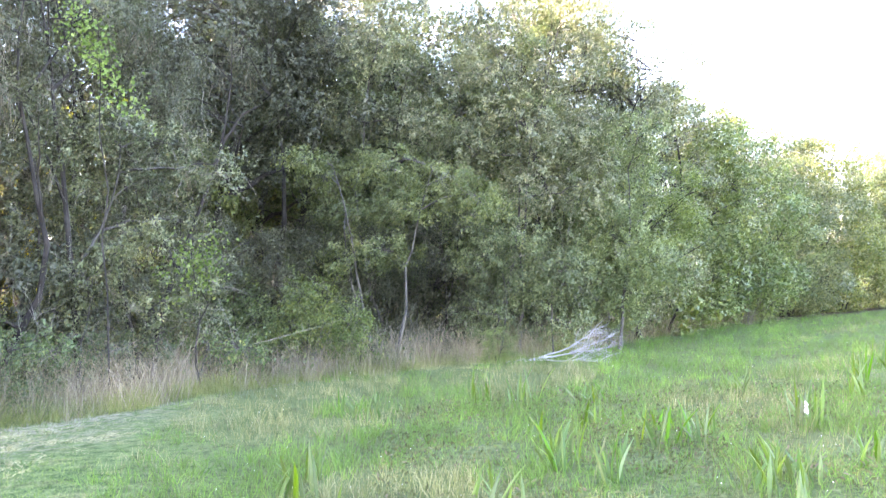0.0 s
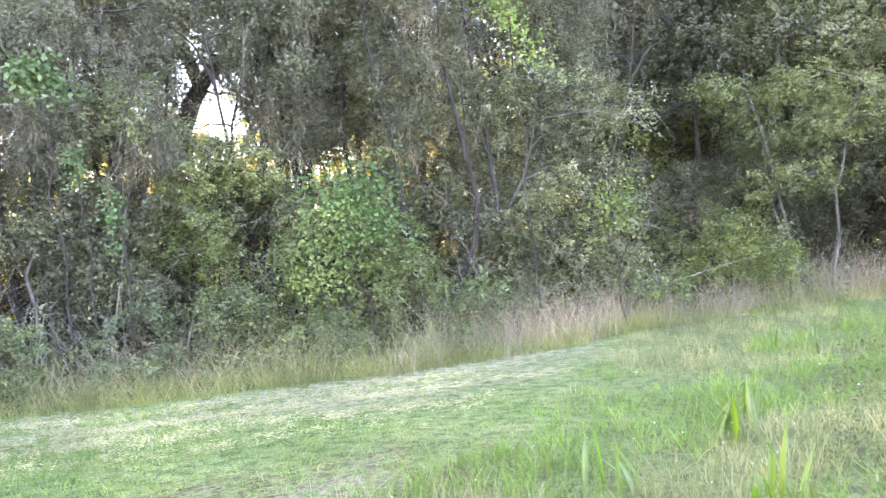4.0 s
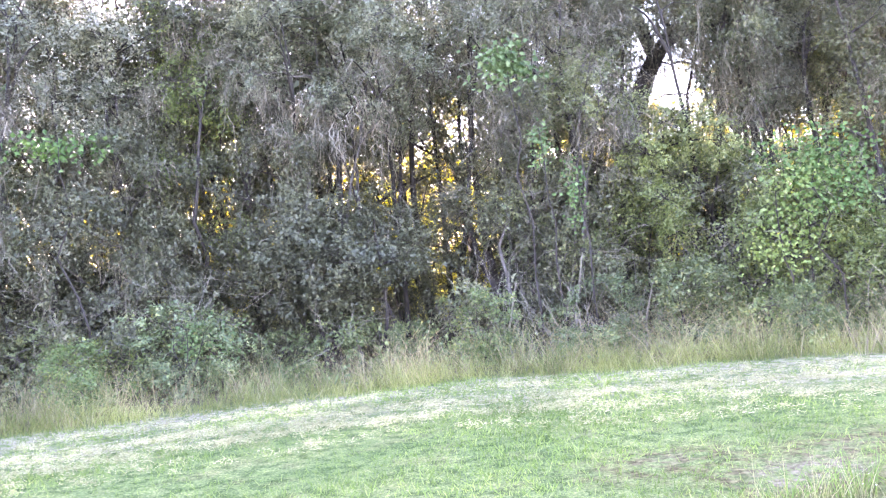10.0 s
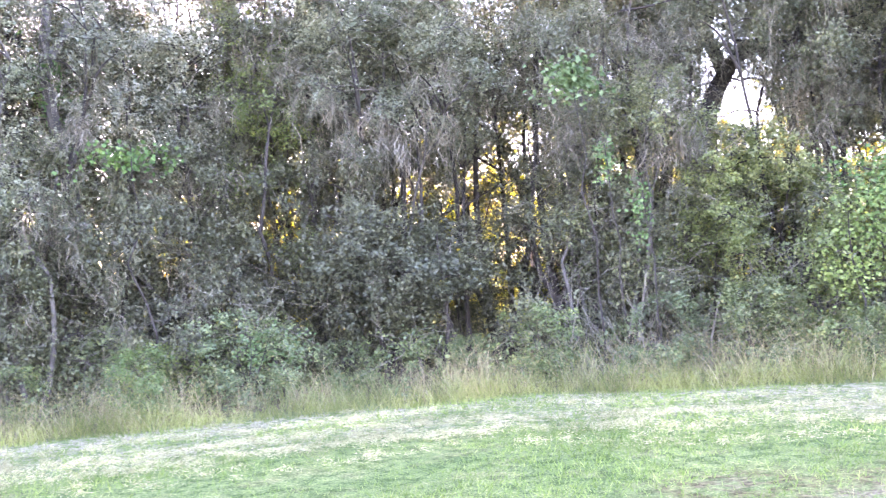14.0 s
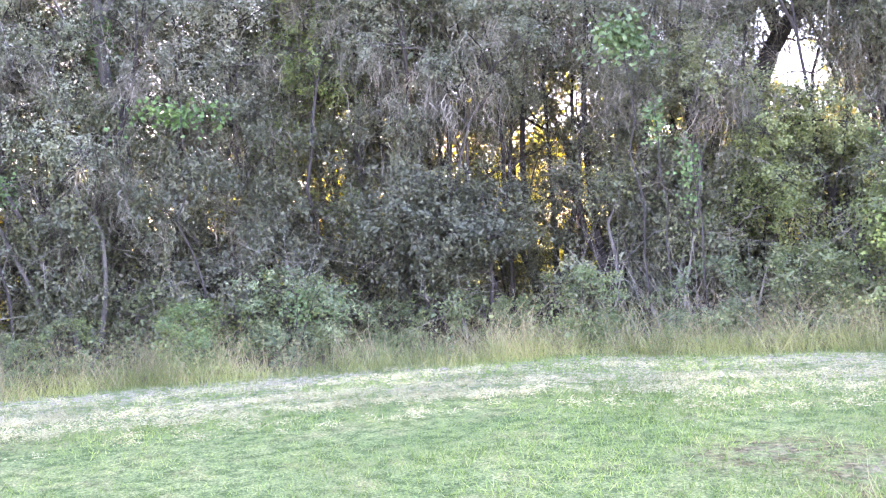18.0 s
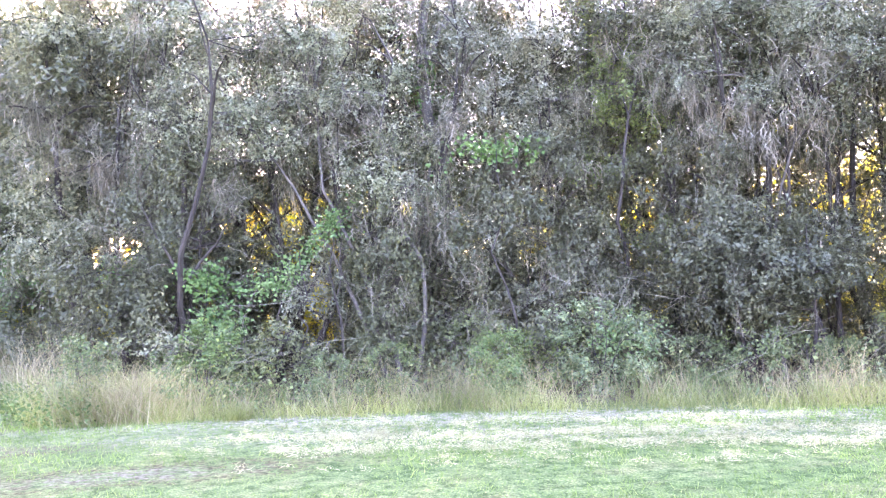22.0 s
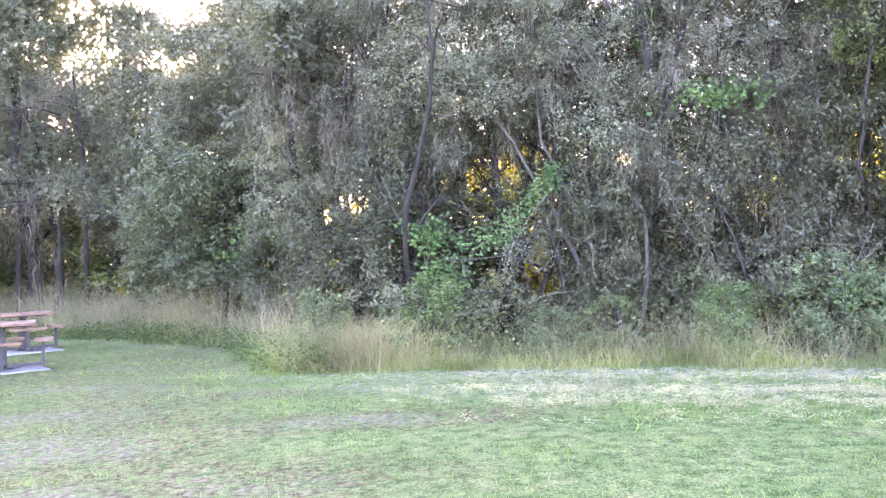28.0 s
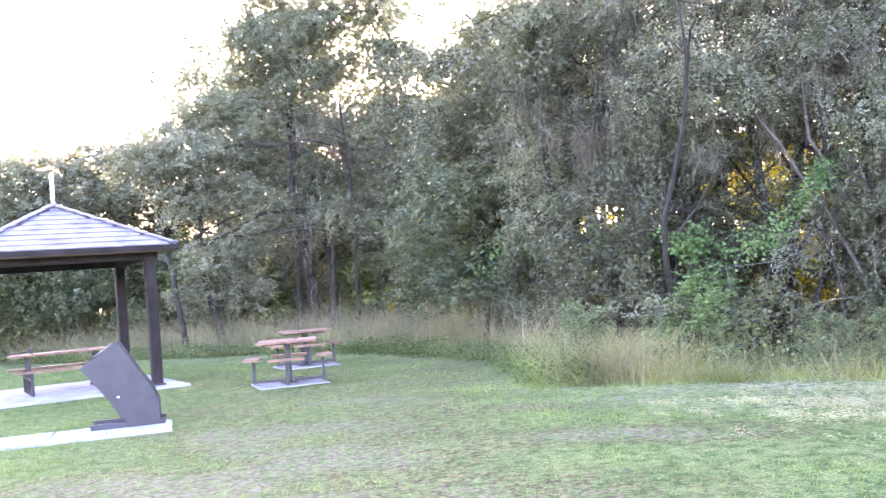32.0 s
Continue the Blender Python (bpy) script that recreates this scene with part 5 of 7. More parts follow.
lobed_tree("mossy_back_oak", "tall dark grey-green oak behind a rounded one", "tree", LEAF_OAK, 21.5, [(104.4, 13.3, 2.2, 1.2), (101.7, 12.6, 2.2, 1.5), (98.2, 14.5, 2.5, 1.5), (99.8, 11.2, 2.5, 1.5), (102.7, 10.3, 2.2, 1.3), (96.2, 14, 1.9, 1.5), (97, 11.1, 1.9, 1.5), (100.6, 8.6, 2, 1.4), (97.9, 8.2, 1.9, 1.5), (104.5, 10.1, 2, 1.4), (105.3, 8.1, 1.7, 1.2), (94.7, 15.3, 1.7, 1.2)],
           [(101.9, 100.4, 12.3, 0.093), (97.8, 96.9, 12.8, 0.087)], [(98.1, 9.8, 1.2, 0.7), (96.4, 9.6, 0.9, 0.5), (101.2, 10, 1, 0.6), (94.8, 8.3, 1.4, 0.3), (99.8, 9.6, 1, 0.5), (95.7, 3.3, 0.6, 0.3)], full=1.23, leaf=0.08, bark=BARK, bare=0.2)
lobed_tree("gap_oak", "dark oak limbs and leaves round a bright gap", "tree", LEAF_OAK, 16.9, [(38.9, 13.4, 2, 1.5), (36.1, 13.3, 2, 1.5), (34.5, 12.3, 1.7, 1.7), (34.2, 9.7, 1.2, 1.7), (40.3, 10.5, 1.4, 1.7), (32.7, 10.7, 1.9, 1.9), (40.2, 8.4, 1.5, 1.2), (32, 8.2, 1.5, 1.7), (37.4, 12.2, 1.5, 0.7), (40.9, 12.9, 1.7, 1.5), (35.8, 9.1, 0.9, 1.6), (35.8, 11.2, 1.4, 1)],
           [(35.9, 34, 12.5, 0.099), (36.7, 35.9, 10, 0.062), (34.3, 32.6, 11.7, 0.074)], [(38.7, 13.8, 0.7, 0.35), (36.9, 10.7, 0.55, 0.25), (35.9, 10, 0.9, 0.3), (34.2, 9.7, 1.2, 0.35), (33.3, 7.1, 0.9, 0.3), (35.4, 7, 1, 0.35), (40.6, 8.9, 0.8, 0.3), (41.3, 7.7, 0.8, 0.35)], full=1.46, leaf=0.06, bark=BARK, bare=0.3)
lobed_tree("gap_bush", "mid-green bush below a bright gap in the wood", "tree", LEAF_SHRUB, 16, [(39.8, 7, 1.7, 1.2), (37.6, 7, 1.8, 1.1), (35.7, 5.4, 1.7, 1.5), (39.3, 4.9, 2, 1.4), (37.2, 4, 2, 1.4), (40.7, 3.3, 1.7, 1.4), (38, 2.1, 2, 1.4), (34.1, 4, 1.4, 1.5), (37.8, 7.7, 1.6, 0.7), (39.9, 8, 1.2, 1), (36, 6.8, 1.2, 1)],
           [(39.2, 38.2, 6.7, 0.031)], [], full=1.4, leaf=0.058, bark=BARK, bare=0.4)
lobed_tree("old_mossy_oak", "large old oak hung with golden-lit grey moss", "tree", LEAF_OAK, 30.5, [(114.8, 14.8, 2, 1.4), (111.7, 15.6, 2.2, 1.4), (116, 13.2, 1.6, 1.4), (113.3, 12.8, 2, 1.5), (110.5, 13.6, 2, 1.5), (108.3, 15.1, 1.6, 1.3), (115.5, 10.6, 2.1, 1.4), (112.8, 10.1, 2, 1.4), (118.1, 11.2, 1.8, 1.1), (119.7, 10.6, 1.6, 0.9), (116.9, 8.8, 2, 1.3), (115, 7.9, 2, 1.3), (107.1, 13.7, 1.6, 1.4), (112.4, 7, 1.6, 1.2), (109.7, 6.2, 2.2, 1.4)],
           [(113.2, 111.9, 14, 0.211), (111.8, 114.1, 10.8, 0.155), (110.5, 107.9, 12.1, 0.136)], [(111.4, 11.3, 1.5, 0.8), (110.4, 10.6, 1.6, 0.7), (109.4, 10.9, 1.4, 0.7), (107.4, 10.1, 1.4, 0.7), (113.5, 10.1, 1.3, 0.5), (115, 2.8, 1.8, 0.4), (113.7, 2.4, 2, 0.4), (112.8, 2, 1.9, 0.4), (111.7, 2.3, 1.7, 0.4), (112.5, 9.4, 1.3, 0.5), (108.8, 9.8, 1.4, 0.7)], full=1.9, leaf=0.09, bark=BARK, bare=0.1)
lobed_tree("low_mossy_oak", "broad dull green oak sweeping down to tall grass", "tree", LEAF_OAK, 29.5, [(119.2, 8.6, 2, 1.4), (120.8, 9.5, 1.8, 1.2), (122.4, 8.2, 2, 1.4), (117.8, 6.4, 2.2, 1.4), (120, 6.2, 2, 1.5), (115.2, 5.2, 2, 1.4), (116.7, 3.3, 2, 1.4), (118.7, 2.4, 2, 1.3), (111.2, 4.3, 2, 1.2), (108.6, 3.7, 1.6, 1.2), (119.8, 0.5, 1.6, 1.1), (116.9, 0.6, 1.6, 1.1), (107.7, 6, 1.4, 1.5)],
           [(118.4, 117.7, 7.7, 0.124), (120.6, 120.3, 7.8, 0.099)], [(116.8, 1.6, 1, 0.4), (110, 2.8, 1.3, 0.4), (108.7, 2.4, 1.2, 0.4)], full=1.79, leaf=0.09, bark=BARK, bare=0.1)
lobed_tree("sunlit_back_oak", "dull green oak with sunlit yellow top behind the shelter", "tree", LEAF_OAK, 36, [(129.4, 7.8, 1.7, 1.1), (127.3, 8.1, 2, 1.1), (124.9, 8.6, 2, 1.2), (123.3, 8.9, 1.5, 1), (128.3, 6.4, 2, 1.2), (125.6, 6.6, 2, 1.2), (129.5, 5, 1.7, 1.4), (123.8, 6.7, 1.4, 1.4)],
           [(127, 126.5, 7.4, 0.136)], [], full=1.57, leaf=0.1, bark=BARK, bare=0.1)
lobed_tree("shelter_back_thicket", "dark thicket of low oaks behind the shelter", "tree", LEAF_BAY, 34, [(129.6, 2.8, 1.7, 1.4), (126.7, 2.8, 1.9, 1.4), (124.4, 2.2, 1.4, 1.5), (120.6, 2.2, 1.4, 1.5), (128.6, 0.9, 2, 1), (126, 0.7, 2, 1), (122.9, 1.4, 1.4, 1.5), (123.3, -0.5, 1.7, 0.9), (131.9, 2.7, 2, 1.5), (131.8, 5.1, 2, 1.5)],
           [(127, 126.8, 2.7, 0.03), (124, 124.4, 2.0, 0.025)], [], full=1.57, leaf=0.1, bark=BARK, bare=0.1)
# the bay on the left and the big oaks behind the shelter
plant("spreading_oak", 102.6, 27.0, 8.8, 1.0)
plant("spreading_oak", 105.6, 32.0, 9.8, 0.9)
plant("spreading_oak", 128.0, 42.0, 8.2, 1.0)
plant("spreading_oak", 132.5, 41.0, 8.0, 0.95)
plant("spreading_oak", 137.0, 42.0, 8.4, 1.0)
for az, d, h in ((108, 31, 3.2), (117.5, 34.5, 3.8), (121, 35.5, 3.2), (125, 37, 3.6), (129.5, 38, 3.4), (134, 38, 3.8)):
    plant("far_bush", az, d, h, 1.25)
# second and third rows, and the sunny far side of the wood
row_rng = random.Random(21)
for az in range(-4, 108, 5):
    e = edge_range(az)
    if not 29 < az < 47:
        plant("inner_oak", az + row_rng.uniform(-1.2, 1.2), e + row_rng.uniform(8.0, 10.5), row_rng.uniform(6.7, 7.7) if 44 < az < 94 else row_rng.uniform(8.0, 9.6) if az < 94 else 7.4)
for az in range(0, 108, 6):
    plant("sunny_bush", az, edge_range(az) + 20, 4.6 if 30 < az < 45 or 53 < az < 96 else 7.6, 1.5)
for az in (17.5, 21, 26, 31.4, 33.2, 43.6, 47.2, 51.4, 54.5, 58.2, 60.2, 63.2, 68.3, 69.6, 74.2, 78.4, 81.8, 85.4, 90.6, 94.6):
    plant("mossy_oak", az, edge_range(az) + row_rng.uniform(3.0, 4.6), row_rng.uniform(7.6, 9.0), row_rng.uniform(0.7, 1.0))
for az, k, h in ((62.4, 3.4, 4.0), (71.6, 3.2, 4.1), (78.6, 3.4, 4.2), (90.8, 3.2, 4.0), (47.4, 3.8, 3.8)):
    plant("dark_holly", az, edge_range(az) + k, h, 0.72)
for az, h in ((61, 8.4), (97, 7.2), (103, 7.4)):
    plant("inner_oak", az, edge_range(az) + 6.2, h)
plant("inner_oak", 114.6, 38.0, 12.6, 0.9)
plant("inner_oak", 111.0, 39.5, 11.4, 0.9)
plant("inner_oak", 117.6, 39.0, 12.2, 0.8)
for az, d, h in ((118.0, 40, 8.8), (121.5, 38, 7.2), (126.5, 39.5, 6.6), (4.0, 29.0, 9.6)):
    plant("inner_oak", az, d, h, 1.2)
plant("sunny_bush", 85.2, edge_range(85.2) + 17.0, 7.2, 1.1)
plant("sunny_bush", 66.4, edge_range(66.4) + 17.0, 6.4, 1.1)
plant("inner_oak", 28.2, 22.0, 10.4, 0.75)
plant("inner_oak", 46.5, 22.0, 10.2, 0.75)
plant("live_oak", 30.6, 19.0, 10.0, 0.6)
plant("inner_oak", 44.2, 20.0, 9.6, 0.5)
plant("live_oak", 42.6, 18.2, 9.6, 0.42)
plant("live_oak", 67.4, 19.4, 10.0, 0.8)
plant("live_oak", 33.2, 18.4, 9.8, 0.42)
for az in range(25, 98, 6):
    plant("bramble_thicket", az + row_rng.uniform(-1.5, 1.5), edge_range(az) + row_rng.uniform(0.9, 1.7), row_rng.uniform(0.7, 1.35), 1.1)
OPEN = ((35.5, 40.5), (48, 53), (64, 68), (81.5, 87))      # directions in which one sees through the wood
for az in range(0, 104, 5):
    e = edge_range(az)
    if not any(lo < az < hi for lo, hi in OPEN):
        plant(row_rng.choice(("far_bush", "wild_bush")), az + row_rng.uniform(-1, 1), e + row_rng.uniform(6.0, 8.0), row_rng.uniform(1.3, 2.5))
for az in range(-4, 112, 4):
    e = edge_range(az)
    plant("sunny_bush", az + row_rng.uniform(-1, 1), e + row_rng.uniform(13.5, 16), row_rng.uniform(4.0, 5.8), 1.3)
for az in range(104, 142, 5):
    plant("inner_oak", az + row_rng.uniform(-1, 1), 44 + row_rng.uniform(-2, 2), 10.5 if az < 117 else row_rng.uniform(6.4, 7.2), 1.3)
    plant("far_bush", az + 2, 46, 5.0, 1.5)
    plant("far_bush", az + 1, 36.5, 3.6, 1.2)
    plant("far_bush", az + 3.4, 37.5, 3.4, 1.2)
    plant("far_bush", az - 1, 40, 4.2, 1.4)

# ---------------------------------------------------------------- grasses
def scatter(rng, n, x0, x1, y0, y1, keep):
    p = np.stack([rng.uniform(x0, x1, n), rng.uniform(y0, y1, n)], -1)
    return p[keep(p)]


def blades(name, rng, p, hmin, hmax, width, spread, mat, label, category, segs=3, droop=0.35, tuft=0):
    n = len(p)
    lean = rng.normal(size=(n, 2)) * spread
    if tuft:
        p = np.repeat(p[:n // tuft], tuft, 0)
        n = len(p)
        off = rng.normal(size=(n, 2)) * np.repeat(rng.uniform(0.02, 0.075, n // tuft), tuft)[:, None]
        p, lean = p + off, lean[:n] * 0.5 + off * 4.5
    base = np.concatenate([p, np.full((n, 1), -0.02)], 1)
    way = unit(np.concatenate([lean, np.ones((n, 1))], 1))
    ln = rng.uniform(hmin, hmax, n) * (0.3 + 0.75 * smooth_noise(p, 0.5, 6) + 0.6 * smooth_noise(p, 1.7, 2))
    bend = np.concatenate([rng.normal(size=(n, 2)) * droop, -np.abs(rng.normal(size=(n, 1))) * droop * 0.35], 1) * ln[:, None]
    v, f = ribbons_np(rng, base, way, ln, width * rng.uniform(0.6, 1.4, n), bend, segs)
    ob = link_mesh(name, np_mesh(name, v, [f]), mat)
    return tagged(ob, label, category, kind="stuff")


def in_view(p, lo=-32, hi=140):
    az = np.degrees(np.arctan2(-p[:, 0], p[:, 1]))
    return (az > lo) & (az < hi)


def build_grasses():
    rng = np.random.default_rng(3)

    def fringe(p, a, b):
        e = edge_dist(p)
        wob = 0.5 * (smooth_noise(p, 0.7, 1) - 0.5)
        return (e < a + wob) & (e > b + wob) & in_view(p)

    p = scatter(rng, 620000, -30, 14, -26, 38, lambda q: fringe(q, 0.1, -2.2))
    p = p[rng.permutation(len(p))]
    n1 = smooth_noise(p, 1.1, 4)
    dry = p[(n1 + rng.normal(size=len(p)) * 0.2 > 0.48)][:78000]
    green = p[(n1 + rng.normal(size=len(p)) * 0.2 <= 0.52)][:78000]
    blades("dry_tall_grass", rng, dry, 0.26, 0.98, 0.0046, 0.26, STRAW, "tall straw-coloured dry grass along the wood's edge", "tall grass", 2, 0.5, 12)
    blades("green_tall_grass", rng, green, 0.18, 0.72, 0.0054, 0.3, GRASS, "tall green grass along the wood's edge", "tall grass", 2, 0.45, 12)
    q = scatter(rng, 260000, -30, 14, -26, 38, lambda q: fringe(q, 0.0, -2.0))
    q = q[smooth_noise(q, 0.45, 11) + 0.5 * smooth_noise(q, 1.6, 3) > 0.9][:7000]
    c3 = np.concatenate([q, rng.uniform(0.05, 0.62, (len(q), 1)) * (0.4 + smooth_noise(q, 0.6, 8))[:, None]], 1)
    v, f = leaves_np(rng, c3, np.zeros_like(c3), 0.075, 0.045, 0.8)
    tagged(link_mesh("edge_weeds", np_mesh("edge_weeds", v, [f]), LEAF_THICKET), "patches of leafy weeds among the tall grass", "weeds", kind="stuff")
    p = scatter(rng, 420000, -15, 4, -4, 24, lambda q: fringe(q, 0.22, -0.5))[:30000]
    blades("edge_grass", rng, p, 0.12, 0.40, 0.006, 0.3, TUFT, "short green grass tufts at the lawn's edge", "grass")
    # meadow behind the picnic places
    p = scatter(rng, 200000, -48, -13.5, -40, -2, lambda q: fringe(q, 0.0, -6.0))[:26000]
    blades("meadow_grass", rng, p, 0.5, 1.5, 0.010, 0.24, PALE, "deep pale dry meadow grass beyond the picnic lawn", "tall grass", 2)
    p = scatter(rng, 200000, -48, -13.5, -40, -2, lambda q: fringe(q, 0.0, -6.0))[:14000]
    blades("meadow_weeds", rng, p, 0.3, 0.9, 0.013, 0.22, GRASS, "green weeds among pale meadow grass", "tall grass", 2)
    # withered stalks on the right
    p = scatter(rng, 60000, -6, 12, 10, 38, lambda q: fringe(q, 0.3, -1.3))[:19000]
    blades("withered_stalks", rng, p, 0.4, 1.2, 0.006, 0.28, WEED, "withered brown and grey weed stalks", "weeds", 2, 0.35, 8)

    # dead clump at the corner of the wood
    ang, rad = rng.uniform(0, 6.28, 1400), np.abs(rng.normal(size=1400)) * 0.34
    p = np.stack([-13.55 + 1.0 * rad * np.cos(ang), -1.15 + 1.5 * rad * np.sin(ang)], 1)
    blades("dead_grass_clump", rng, p, 0.25, 0.78, 0.007, 0.4, STRAW, "large clump of tall dead tan grass", "tall grass")
    ang, rad = rng.uniform(0, 6.28, 2800), np.abs(rng.normal(size=2800)) * 0.8
    p = np.stack([-14.2 + 0.9 * rad * np.cos(ang), -1.6 + 1.5 * rad * np.sin(ang)], 1)
    p = p[edge_dist(p) < 0.1]
    blades("corner_weeds", rng, p, 0.25, 0.85, 0.008, 0.3, TUFT, "tall yellow-green weeds round a dead grass clump", "weeds", 2, 0.4)
    ang, rad = rng.uniform(0, 6.28, 420), np.abs(rng.normal(size=420)) * 0.11
    p = np.stack([-12.75 + rad * np.cos(ang), 0.2 + rad * np.sin(ang)], 1)
    blades("grass_tussock", rng, p, 0.2, 0.42, 0.005, 0.35, TUFT, "small rounded pale grass tussock at the lawn's edge", "tall grass", 3, 0.7)
    # low leafy cover along the bay
    p = scatter(rng, 260000, -30, -13, -22, -1.5, lambda q: fringe(q, 0.5, -1.6))[:22000]
    c3 = np.concatenate([p, (rng.uniform(0.02, 0.42, len(p)) * (0.3 + smooth_noise(p, 0.5, 4)))[:, None]], 1)
    v, f = leaves_np(rng, c3, np.zeros_like(c3), 0.06, 0.045, 1.0)
    tagged(link_mesh("ground_cover", np_mesh("ground_cover", v, [f]), LEAF_COVER), "low leafy green ground cover beside the lawn", "ground cover", kind="stuff")
    # mown lawn
    def lawn(q):
        r = np.hypot(q[:, 0], q[:, 1])
        rough = q[:, 0] + 3.2 + 0.8 * (smooth_noise(q, 1.2) - 0.5) > 0
        return (edge_dist(q) > -0.1) & in_view(q, -10, 134) & (r > 4.2) & (rng.uniform(size=len(q)) < np.clip(9 / r, 0.3, 1)) & ~((rough) & (q[:, 1] > -1))
    p = scatter(rng, 1300000, -26, 0, -22, 18, lawn)
    p = p[rng.uniform(size=len(p)) < (0.25 + 0.75 * smooth_noise(p, 0.25, 9)) * np.clip(1.1 - 1.3 * wear(p), 0.15, 1)][:230000]
    blades("lawn_grass", rng, p, 0.03, 0.10, 0.008, 0.5, LAWN, "short mown green grass", "grass", 1, 0.3)

    # rough ground on the right
    def wild(q):
        r = np.hypot(q[:, 0], q[:, 1])
        return (q[:, 0] + 3.2 + 0.8 * (smooth_noise(q, 1.2) - 0.5) > 0) & (edge_dist(q) > 0) & in_view(q, -30, 60) & (r > 4.0)
    p = scatter(rng, 600000, -4, 22, 3, 45, lambda q: wild(q))
    r = np.hypot(p[:, 0], p[:, 1])
    p = p[rng.uniform(size=len(p)) < np.clip(8 / r, 0.15, 1)]
    n1 = smooth_noise(p, 0.8, 12)
    strip = np.abs(p[:, 0] * 0.80 - (p[:, 1] - 10.4) * 0.60) < 0.7 + 0.5 * smooth_noise(p, 0.7, 8)
    right = np.clip((p[:, 0] - 0.2 * p[:, 1] + 1.6) / 3.0, 0, 1)
    far_strip = (edge_dist(p) < 4.2) & (p[:, 0] > 2.5)
    lush = p[(strip | far_strip | (n1 > 0.6 - 0.34 * right)) & (rng.uniform(size=len(p)) < 0.8)]
    lush = lush[rng.permutation(len(lush))][:60000]
    zone = (p[:, 1] - 0.35 * p[:, 0] + 1.6 * (smooth_noise(p, 0.9, 15) - 0.5) > 8.6) | (p[:, 0] < 0.2)
    wisp = p[~strip & ~far_strip & (n1 <= 0.64 - 0.15 * right) & (zone | (rng.uniform(size=len(p)) < 0.22))]
    wisp = wisp[rng.permutation(len(wisp))][:56000]
    low = p[rng.permutation(len(p))][:100000]
    blades("wispy_grass", rng, wisp, 0.08, 0.30, 0.0036, 0.26, WISP, "thin pale unmown grass", "grass", 2, 0.25, 16)
    blades("low_grass", rng, low, 0.05, 0.17, 0.0055, 0.5, WEEDS, "short mixed green grass and weeds", "grass", 1, 0.3)
    blades("lush_grass", rng, lush, 0.07, 0.27, 0.0068, 0.3, LUSH, "bright lush green grass", "grass", 2, 0.35, 14)

    q = p[(p[:, 0] > -0.6) & (p[:, 1] < 14) & (smooth_noise(p, 0.6, 21) > 0.42)]
    q = q[rng.permutation(len(q))][:9000]
    c3 = np.concatenate([q, rng.uniform(0.02, 0.16, (len(q), 1))], 1)
    v, f = leaves_np(rng, c3, np.zeros_like(c3), 0.055, 0.02, 0.5)
    tagged(link_mesh("matted_weeds", np_mesh("matted_weeds", v, [f]), WEEDS), "matted dull green and brownish weeds", "weeds", kind="stuff")

    # tiny white flowers in the rough grass
    q = p[(p[:, 0] > -3) & (rng.uniform(size=len(p)) < 0.5)][:520]
    c3 = np.concatenate([q, rng.uniform(0.07, 0.2, (len(q), 1))], 1)
    v, f = leaves_np(rng, c3, np.zeros_like(c3), 0.011, 0.011, 1.0)
    tagged(link_mesh("tiny_flowers", np_mesh("tiny_flowers", v, [f]), WHITE_PETAL), "tiny white wild flowers in rough grass", "flowers", kind="stuff")

    # strewn clippings: small fluffy heaps in rows along the edge
    def rows(q):
        e = edge_dist(q)
        row = (0.5 + 0.5 * np.sin(e * 6.5 + 3.0 * smooth_noise(q, 2.0, 5))) * 0.8 + 0.12
        west = np.clip((-q[:, 0] - 3.4) / 2.0, 0, 1) * np.clip((q[:, 1] + 1.2) / 2.5, 0.004, 1)
        band = np.clip(1.25 - np.abs(e - 2.2) / 1.5, 0, 1)
        return (e > 0.1) & (rng.uniform(size=len(q)) < west * band * row * smooth_noise(q, 0.5, 2) * 1.5)
    heaps = scatter(rng, 40000, -16, -3, -8, 14, rows)[:3900]
    k = 32
    size = np.repeat(rng.uniform(0.4, 1.0, len(heaps)), k)
    ang = np.repeat(rng.uniform(0.3, 1.2, len(heaps)), k)
    loc = rng.normal(size=(len(heaps) * k, 2)) * np.array([0.085, 0.05]) * size[:, None]
    turned = np.stack([loc[:, 0] * np.cos(ang) - loc[:, 1] * np.sin(ang), loc[:, 0] * np.sin(ang) + loc[:, 1] * np.cos(ang)], 1)
    base = np.repeat(heaps, k, 0) + turned
    n = len(base)
    top = 0.085 * size * np.exp(-((loc[:, 0] / 0.1) ** 2 + (loc[:, 1] / 0.055) ** 2) / 2)
    base = np.concatenate([base, (0.012 + top * rng.uniform(0.1, 1, n))[:, None]], 1)
    way = unit(np.concatenate([rng.normal(size=(n, 2)), rng.normal(size=(n, 1)) * 0.5], 1))
    v, f = ribbons_np(rng, base, way, rng.uniform(0.018, 0.05, n), rng.uniform(0.003, 0.007, n), rng.normal(size=(n, 3)) * 0.008, 1)
    tagged(link_mesh("grass_clippings", np_mesh("grass_clippings", v, [f]), CLIP), "pale dry grass clippings strewn in rows", "clippings", kind="stuff")


build_grasses()

